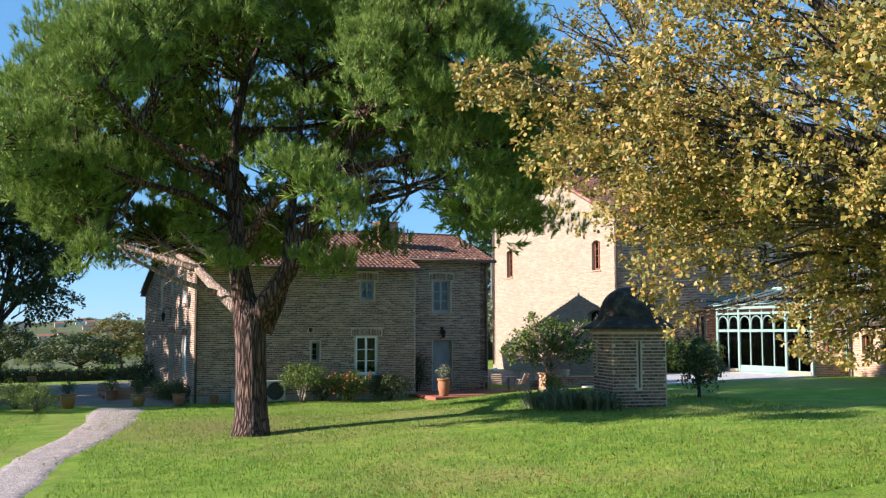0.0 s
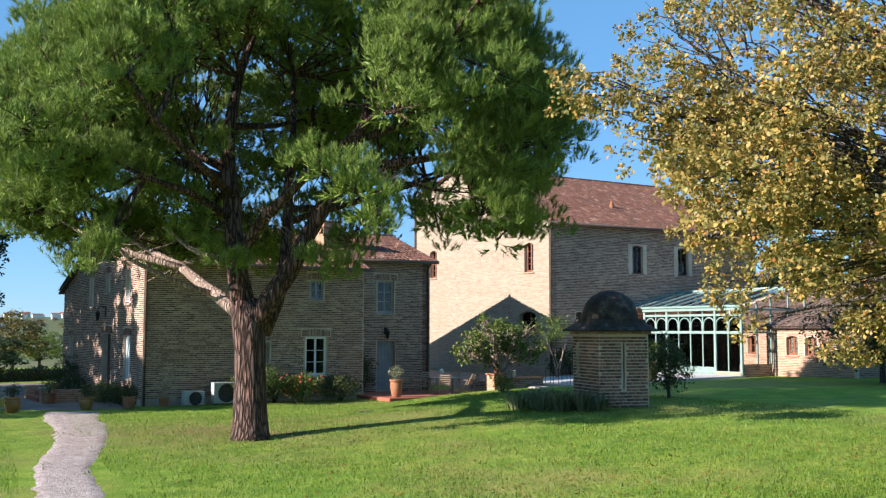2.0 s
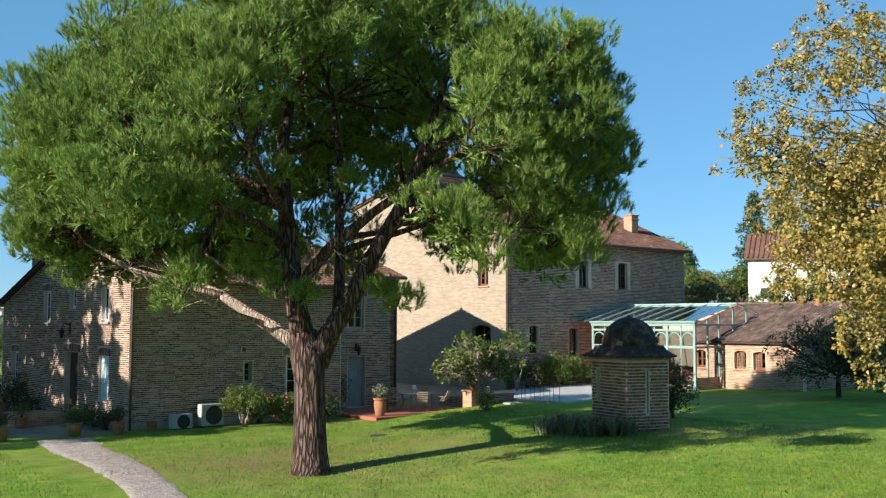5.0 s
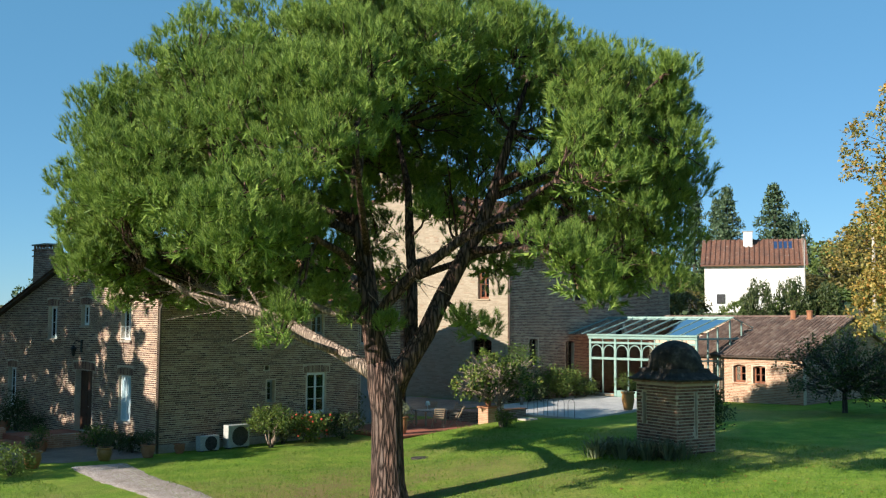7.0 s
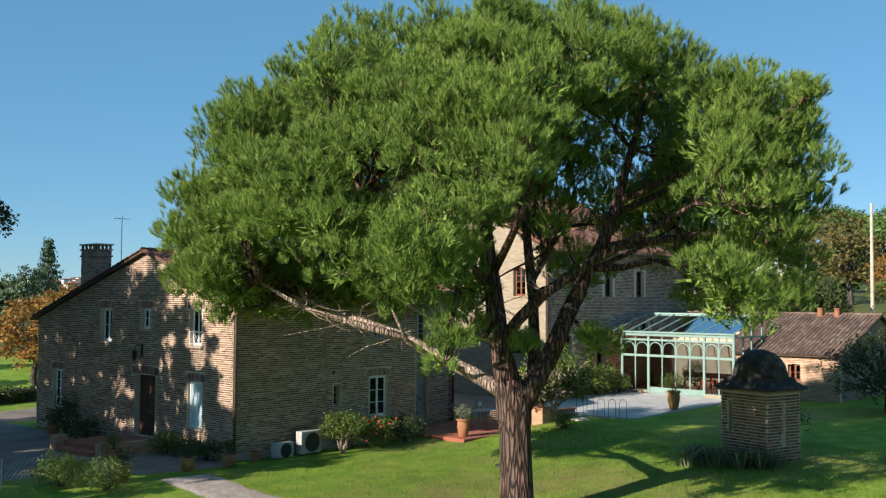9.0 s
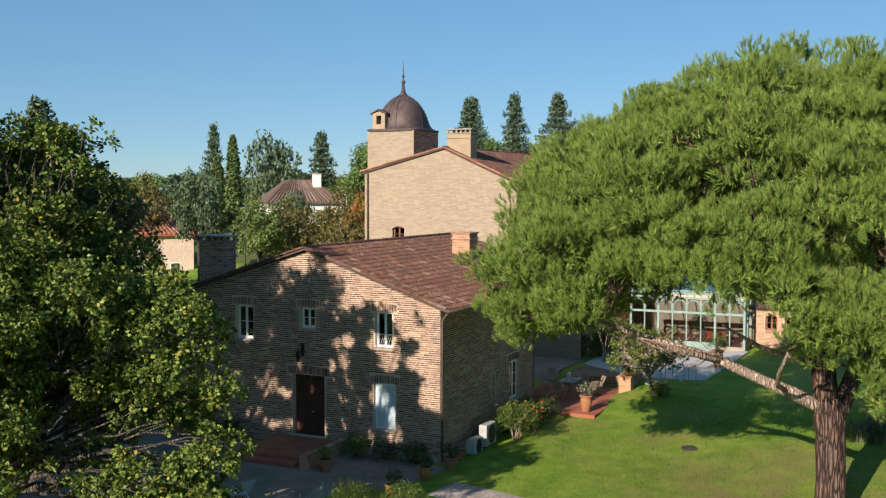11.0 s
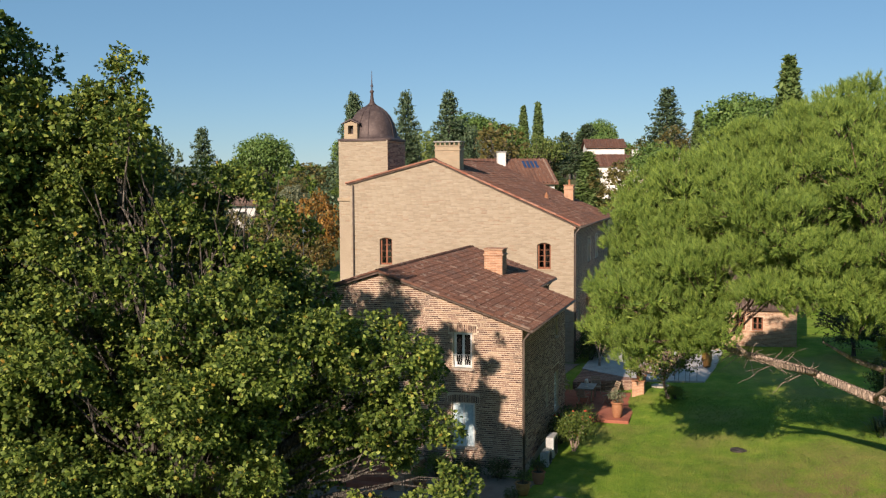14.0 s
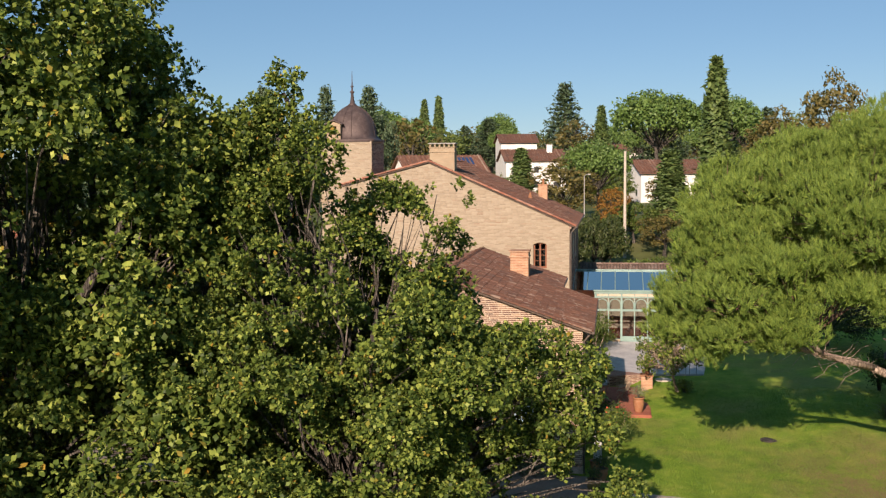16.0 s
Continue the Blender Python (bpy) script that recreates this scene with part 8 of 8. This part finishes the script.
# patio: small tree, planting, ochre pot
rt = random.Random(91)
broadleaf("small_tree", "small dense dark-leaved tree on several stems", (23.5, 41.5, ground_z(23.5, 41.5)), lobes_on(rt, (23.8, 41.9, 2.5), (1.85, 1.95, 1.25), 28, 0.55, -0.6, 0.25), 0.1, 0.9, "oak_leaf", 92, clumps=8, per=10, size=0.12, spread=0.12, bark_m="bark_pale", gap=0.28, grain=1.6, trunk_lean=(0.15, 0.3))
shrub("shrub", "pale yellowish low plant at the tree foot", (23.4, 41.2, ground_z(23.4, 41.2)), 1.0, 0.8, "shrub_leaf", 93, 0.1, 6, 14, 0.0)
shrub("shrub", "broad leafy green shrub by the manor wall", (34.6, 46.6, 0.9), 3.0, 1.7, "shrub_leaf", 94, 0.16, 9, 8, 0.0)
shrub("shrub", "dark rounded shrub by the manor wall", (36.0, 46.1, 0.92), 1.6, 1.1, "dark_leaf", 95, 0.12, 7, 12, 0.0)
shrub("shrub", "dark leafy shrub by the manor wall", (31.9, 46.9, 0.8), 2.2, 1.5, "dark_leaf", 96, 0.13, 7, 9, 0.0)
shrub("small_tree", "slim young tree with sparse yellow leaves", (30.4, 46.2, 0.75), 1.8, 3.2, "shrub_leaf", 97, 0.12, 4, 3.0, 0.5, category="tree")
pot("plant_pot", "tall ochre glazed jar on the patio", 31.2, 39.8, 0.86, 0.34, 0.92, M["glazed_pot"], "potted_citrus", 1.15, 0.9, 98, "shrub_leaf")
pot("plant_pot", "terracotta pot inside the conservatory", 38.0, 42.2, 0.98, 0.25, 0.5, M["terracotta"], "potted_palm", 1.1, 1.5, 99, "dark_leaf")
ct = thing("dining_table", "wooden dining table inside the conservatory", "table", at=(39.2, 41.2, 0.98))
part("tabletop", Shape().box(38.5, 39.9, 40.3, 42.1, 1.68, 1.73, 0.01), M["wood"], ct)
for x in (38.58, 39.75):
    for y in (40.38, 41.95):
        part("leg", Shape().box(x, x + 0.07, y, y + 0.07, 0.98, 1.68, 0.006), M["wood"], ct)
rc = garden_chair("dining_chair", "red-seated chair inside the conservatory", 38.1, 40.8, 0.98, 90, M["wood"], M["flower"], False, 0.08)
for y in (41.6,):
    copy_thing(rc, pose(38.1, y, 0.98, 0, 0, 90))
# thin iron hoops along the patio edge
for k in range(5):
    x, y = 27.28 + 0.02 * k, 42.9 - k * 0.62
    z = ground_z(x, y)
    hp = thing("iron_hoop", "thin rusty iron plant hoop by the patio", "plant support", at=(x, y, z), group="iron hoops")
    part("hoop", Shape().tube([(x, y - 0.2, z - 0.05), (x, y - 0.2, z + 0.75)] + [(x, y + 0.2 * math.cos(math.pi - q * math.pi / 6), z + 0.75 + 0.2 * math.sin(q * math.pi / 6)) for q in range(7)] + [(x, y + 0.2, z - 0.05)], 0.012, 5), M["iron"], hp)
# strap-leaved irises by the pavilion
def iris_clump(x, y, seed, n=70, h=0.72):
    rng = np.random.default_rng(seed)
    z = ground_z(x, y)
    v, f = [], []
    for k in range(n):
        a, q = rng.uniform(0, 6.283), abs(rng.normal(0, 0.22))
        bx, by = x + q * math.cos(a), y + q * math.sin(a)
        hh, out, w = h * rng.uniform(0.45, 1.15), rng.uniform(0.15, 0.75), rng.uniform(0.018, 0.034)
        dx, dy = math.cos(a) * out, math.sin(a) * out
        sx, sy = -math.sin(a) * w, math.cos(a) * w
        i = len(v)
        v += [(bx - sx, by - sy, z - 0.03), (bx + sx, by + sy, z - 0.03), (bx + dx * 0.45 - sx, by + dy * 0.45 - sy, z + hh * 0.7), (bx + dx * 0.45 + sx, by + dy * 0.45 + sy, z + hh * 0.7), (bx + dx, by + dy, z + hh * rng.uniform(0.75, 1.0))]
        f += [(i, i + 1, i + 3), (i, i + 3, i + 2), (i + 2, i + 3, i + 4)]
    t = thing("iris_clump", "clump of grey-green strap-leaved irises", "plant", at=(x, y, z), group="irises by the pavilion")
    crown_part("leaves", np.array(v), np.array(f), M["olive_leaf"], t, "")


for k, (x, y) in enumerate(((18.5, 29.6), (18.3, 30.3), (18.4, 31.0), (18.1, 31.6), (17.5, 30.5), (18.7, 28.95), (17.2, 31.4), (17.8, 29.7), (18.1, 29.1))):
    iris_clump(x, y, 200 + k)
# dark bare-ish tree near the annex
rt = random.Random(95)
broadleaf("small_tree", "small dark fruit tree in the shade", (36.6, 31.0, ground_z(36.6, 31.0)), lobes_on(rt, (36.2, 30.4, 2.9), (3.1, 3.2, 2.0), 34, 0.8, -0.8, 0.25), 0.14, 1.0, "dark_leaf", 102, clumps=4, per=10, size=0.12, spread=0.16, gap=0.25)
shrub("shrub", "dark leafy shrub behind the brick pavilion", (23.6, 30.75, ground_z(23.6, 30.75)), 1.4, 2.3, "dark_leaf", 103, 0.12, 7, 10, 0.0)

# forecourt: brick porch, pots, planting, chairs
porch = thing("porch_steps", "red brick porch with steps before the front door", "steps", at=(7.0, 52.2, 0))
part("landing", Shape().box(5.6, 8.43, 50.95, 54.1, -0.2, 0.4, 0.02), M["terrace_tile"], porch)
part("step", Shape().box(5.15, 5.6, 51.2, 53.8, -0.2, 0.2, 0.02), M["terrace_tile"], porch)
part("cheek_wall", Shape().box(5.2, 5.75, 50.5, 50.95, -0.2, 0.62, 0.02), M["brick_red"], porch)
part("cheek_wall", Shape().box(5.2, 5.75, 54.1, 54.55, -0.2, 0.62, 0.02), M["brick_red"], porch)
part("low_side", Shape().box(5.75, 8.4, 50.6, 50.93, -0.2, 0.55, 0.02), M["brick_red"], porch)
pot("plant_pot", "terracotta pot with clipped box at the corner", 7.7, 45.6, 0.0, 0.28, 0.5, M["terracotta"], "potted_box", 0.7, 0.55, 111)
pot("plant_pot", "ochre pot with small shrub beside the path", 6.06, 45.9, 0.0, 0.3, 0.5, M["glazed_pot"], "potted_box", 0.65, 0.5, 112)
pot("plant_pot", "ochre pot with round box bush beside the path", 3.23, 45.7, 0.0, 0.33, 0.6, M["glazed_pot"], "potted_box", 0.6, 0.5, 113)
pot("plant_pot", "terracotta pot with leafy plant by the porch", 5.4, 49.9, 0.0, 0.28, 0.48, M["terracotta"], "potted_plant", 0.7, 0.55, 114, "shrub_leaf")
pot("plant_pot", "terracotta pot with red flowers by the house wall", 7.6, 58.8, 0.0, 0.3, 0.5, M["terracotta"], "potted_plant", 0.9, 0.7, 115, "dark_leaf")
shrub("shrub", "dense green shrub against the facade", (7.75, 49.9, 0.0), 1.3, 0.95, "shrub_leaf", 116, 0.09, 6, 14, 0.0)
shrub("shrub", "low green planting below the window", (7.9, 48.6, 0.0), 1.3, 0.7, "dark_leaf", 117, 0.09, 6, 14, 0.0)
shrub("shrub", "low green planting at the house corner", (7.95, 47.3, 0.0), 1.2, 0.8, "dark_leaf", 118, 0.09, 6, 14, 0.0)
shrub("climber", "dark climbing shrub below the window", (8.0, 58.4, 0.0), 1.5, 1.9, "dark_leaf", 119, 0.1, 6, 10, 0.0, category="plant")
shrub("shrub", "dark shrub along the facade", (7.9, 56.4, 0.0), 1.6, 0.9, "dark_leaf", 120, 0.1, 6, 12, 0.0)
shrub("shrub", "rounded pale green shrub at the lawn edge", (1.3, 46.3, 0.0), 1.9, 1.05, "shrub_leaf", 121, 0.08, 9, 22, 0.0)
shrub("shrub", "rounded pale green shrub at the lawn edge", (2.0, 44.6, 0.0), 1.5, 1.0, "shrub_leaf", 122, 0.08, 9, 22, 0.0)
sling = garden_chair("garden_chair", "aluminium chair with pale blue sling seat", -1.2, 52.3, 0.0, 40, M["aluminium"], M["blue_fabric"], False, 0.3)
for x, y, a in ((-1.0, 51.2, 70), (-0.65, 50.2, 100), (0.5, 50.2, 160), (-2.4, 51.6, 10)):
    copy_thing(sling, pose(x, y, 0.0, 0, 0, a))
yc = garden_chair("garden_chair", "honey-coloured wooden garden chair", -0.6, 48.7, 0.0, 200, M["wood_yellow"], M["wood_yellow"])
copy_thing(yc, pose(2.4, 55.6, 0.0, 0, 0, 30))
# trellis panel
tr = thing("trellis_panel", "grey metal lattice panel standing by the drive", "trellis", at=(0.4, 47.3, 0))
for x in (-0.3, 1.1):
    part("post", Shape().tube([(x, 47.3, -0.1), (x, 47.3, 1.0)], 0.025, 6), M["concrete"], tr)
for k in range(9):
    x = -0.3 + k * 0.16
    part("lath", Shape().tube([(x, 47.3, 0.25), (min(1.1, x + 0.5), 47.3, 0.9)], 0.01, 4), M["concrete"], tr)
# low wall and urn at the far lawn
uw = thing("low_wall", "low cream garden wall with end pier", "wall", at=(18.5, 80.5, 0))
part("wall", Shape().box(18.6, 22.0, 80.2, 80.6, ground_z(20, 80) - 0.2, ground_z(20, 80) + 0.55, 0.02), M["pale_stone"], uw)
part("pier", Shape().box(18.0, 18.6, 80.1, 80.7, ground_z(18, 80) - 0.2, ground_z(18, 80) + 1.0, 0.02), M["pale_stone"], uw)
pot("stone_urn", "pale stone urn on the garden pier", 18.3, 80.4, ground_z(18, 80) + 1.0, 0.25, 0.5, M["pale_stone"])
# flat things in the lawn
s = Shape().lathe([(0.42, -0.05), (0.42, 0.015), (0.38, 0.025), (0.0, 0.03)], (14.8, 37.8, ground_z(14.8, 37.8)), 24)
solid("manhole_cover", s, M["stone"], "round dark stone cover set in the lawn", "cover", at=(14.8, 37.8, ground_z(14.8, 37.8)))
s = Shape().lathe([(0.5, -0.05), (0.5, 0.04), (0.44, 0.06), (0.0, 0.065)], (26.2, 42.2, ground_z(26.2, 42.2)), 14)
solid("stepping_stone", s, M["pale_stone"], "pale flat stone beside the patio", "stone", at=(26.2, 42.2, ground_z(26.2, 42.2)))


# ---- grass blades and fallen leaves ----
def grass():
    rng = np.random.default_rng(7)
    n = 150000
    x = rng.uniform(-6, 24, n)
    y = 14 + (44 - 14) * rng.uniform(0, 1, n) ** 1.4
    gz = np.array([ground_z(a, b) for a, b in zip(x, y)])
    on_path = np.array([(0.13 * (b - 23.6) + 0.0 - 0.15 < a < 0.14 * (b - 23) + 1.7) if b > 23 else (0.275 * (b - 23.6) - 0.3 < a < 0.25 * (b - 22.6) + 1.5) for a, b in zip(x, y)])
    patch = np.array([noise.noise(Vector((a * 0.35, b * 0.35, 2.0))) for a, b in zip(x, y)])
    keep = ~on_path & (rng.uniform(-0.55, 0.6, n) < patch + 0.35) & ~((x > 18.9) & (x < 21.4) & (y > 29.2) & (y < 32.1))
    x, y, gz = x[keep], y[keep], gz[keep]
    n = len(x)
    a = rng.uniform(0, 6.283, n)
    h = rng.uniform(0.03, 0.085, n)
    w = rng.uniform(0.008, 0.016, n)
    lean = rng.uniform(0.0, 0.05, n)
    b0 = np.stack([x - np.sin(a) * w, y + np.cos(a) * w, gz - 0.01], 1)
    b1 = np.stack([x + np.sin(a) * w, y - np.cos(a) * w, gz - 0.01], 1)
    tp = np.stack([x + np.cos(a) * lean, y + np.sin(a) * lean, gz + h], 1)
    v = np.stack([b0, b1, tp], 1).reshape(-1, 3)
    o = new("grass", fast_mesh("grass", v, np.arange(3 * n).reshape(-1, 3), M["grass_blade"]))
    tagged(o, "short uneven blades of green lawn grass", "grass", kind="stuff")
    n = 900
    x, y = rng.normal(13, 6.5, n), rng.normal(20, 5, n)
    gz = np.array([ground_z(p, q) for p, q in zip(x, y)]) + 0.02
    v, t = leaf_mesh(np.stack([x, y, gz], 1), np.tile([0, 0, 1.0], (n, 1)), rng, 1, 0.11, 0.004, 0.6, 4.0)
    o = new("fallen_leaves", fast_mesh("fallen_leaves", v, t, M["autumn_leaf"]))
    tagged(o, "scattered brown fallen oak leaves on grass", "leaves", kind="stuff")
    # low weeds in the turf
    m = 420
    x, y = rng.uniform(-3, 22, m), rng.uniform(15, 36, m)
    keep = np.array([noise.noise(Vector((a * 0.5, b * 0.5, 9.0))) > 0.18 for a, b in zip(x, y)])
    x, y = x[keep], y[keep]
    gz = np.array([ground_z(p, q) for p, q in zip(x, y)]) + 0.04
    v, t = leaf_mesh(np.stack([x, y, gz], 1), np.tile([0, 0, 1.0], (len(x), 1)), rng, 14, 0.09, 0.12, 0.45, 1.5)
    v[:, 2] = np.maximum(v[:, 2], np.repeat(gz, 14 * 4) - 0.03)
    o = new("weeds", fast_mesh("weeds", v, t, M["shrub_leaf"]))
    tagged(o, "low broad-leaved weeds in the turf", "weeds", kind="stuff")


grass()


# a slender young conifer on the lawn, with a wispy tip
def young_conifer(x, y, tall, seed):
    rng = np.random.default_rng(seed)
    g = ground_z(x, y)
    t = thing("young_cypress", "slender pale green young cypress with a wispy bare tip", "tree", (x, y, g))
    s = Shape()
    s.tube([(x, y, g - 0.1), (x + 0.02, y, g + tall * 0.5), (x, y + 0.03, g + tall * 0.86), (x + 0.1, y + 0.02, g + tall)], [0.055, 0.04, 0.016, 0.004], 7)
    part("trunk", s, M["bark_oak"], t, smooth=True)
    ends = []
    tw = Shape()
    for k in range(420):
        d = 0.06 + (tall - 0.5) * rng.uniform(0, 1) ** 2.0
        r = 0.12 * d ** 0.85 * rng.uniform(0.4, 1.15) + 0.01
        z = g + tall - d
        a = rng.uniform(0, 6.283)
        rise = rng.uniform(0.08, 0.2) + 0.04 * d
        lean = 0.1 * max(0.0, 1 - d / 0.7)
        p0 = (x + lean * 0.6, y, z - rise * 0.5)
        p1 = (x + lean + r * 0.75 * math.cos(a), y + r * 0.75 * math.sin(a), z)
        p2 = (x + lean + r * math.cos(a), y + r * math.sin(a), min(z + rise, g + tall - 0.5 * d + rng.uniform(-0.05, 0.04)))
        if k % 4 == 0 or (d < 0.3 and k % 2):
            tw.tube([p0, p1, p2], [0.004, 0.0028, 0.001], 4)
        for q in range(14 if d > 0.32 else 1):
            w = q / 13
            ends.append(np.array(p1) * (1 - w) + np.array(p2) * w)
    part("branching", tw, M["bark_pale"], t)
    ends = np.array(ends)
    out = ends - np.array([x, y, 0])
    out[:, 2] = 0.3
    v, f = leaf_mesh(ends, unit(out), rng, 5, 0.026, 0.013, 0.35, 0.6)
    crown_part("leaves", v, f, M["shrub_leaf"], t, "")


young_conifer(-11.33, 15.3, 5.2 - ground_z(-11.3, 15.3), 611)

# ---- brickwork of the near walls ----
lintels = [(a - 0.16, b + 0.16, d - 0.01, d + 0.34) for a, b, c, d in W_HOLES if d != 3.05] + [(51.54, 53.64, 3.0, 3.46)]
brick_skin(w_wall, "x", 8.45, -1, 46.43, 62.08, 0.0, farm_top, W_HOLES + lintels, M["brick_piece"], singles=300, near=lambda u, z: abs(u - 46.4) + abs(z - 1.5) * 0.5)
brick_skin(s_wall, "y", 46.42, -1, 8.46, 18.94, 0.3, lambda u: 6.12, S_HOLES + [(15.78, 17.19, 2.93, 3.28), (16.0, 17.0, 5.55, 5.9)], M["brick_piece"], singles=300, near=lambda u, z: abs(u - 8.5) + abs(z - 1.5) * 0.5)
brick_skin(s2_wall, "y", 48.2, -1, 18.97, 23.68, 0.2, lambda u: 6.65, S2_HOLES + [(20.48, 21.76, 5.73, 6.08)], M["brick_piece"])
brick_skin(m_gable, "x", MX0, -1, MY0 + 0.01, MY1 - 0.01, 0.6, manor_top, MW + [MG], M["brick_cream_piece"], row=0.09, proud=0.007, joint=0.02)
brick_skin(m_long, "y", MY0, -1, MX0 + 0.01, MX1 - 0.01, 0.6, lambda u: 9.12, MS + [(a - 0.25, b + 0.25, c - 0.03, d + 0.02) for a, b, c, d in MS[:2]], M["brick_piece"], row=0.09)
brick_skin(an_w, "x", AX, -1, AY0, AY1, 0.9, lambda u: 3.48, AH, M["brick_orange_piece"])
brick_skin(pv_w, "x", PX0, -1, PY0 + 0.01, PY1 - 0.01, 0.3, lambda u: 3.12, [(30.85, 31.02, 1.6, 2.75)], M["brick_dark_piece"], row=0.11, width=0.31, joint=0.034, proud=0.016, singles=160, near=lambda u, z: u + z)
brick_skin(pv_s, "y", PY0, -1, PX0 + 0.01, PX1 - 0.01, 0.3, lambda u: 3.12, [(19.88, 19.95, 1.25, 2.8)], M["brick_dark_piece"], row=0.11, width=0.31, joint=0.034, proud=0.016, singles=140, near=lambda u, z: u + z)
brick_skin(t_west, "x", TX0, -1, TY0 + 0.01, TY1 - 0.01, 9.0, lambda u: TZ - 0.06, [], M["brick_cream_piece"], row=0.09, proud=0.008, joint=0.022)
brick_skin(t_south, "y", TY0, -1, TX0 + 0.01, TX1 - 0.01, 11.0, lambda u: TZ - 0.06, [], M["brick_piece"], row=0.09)
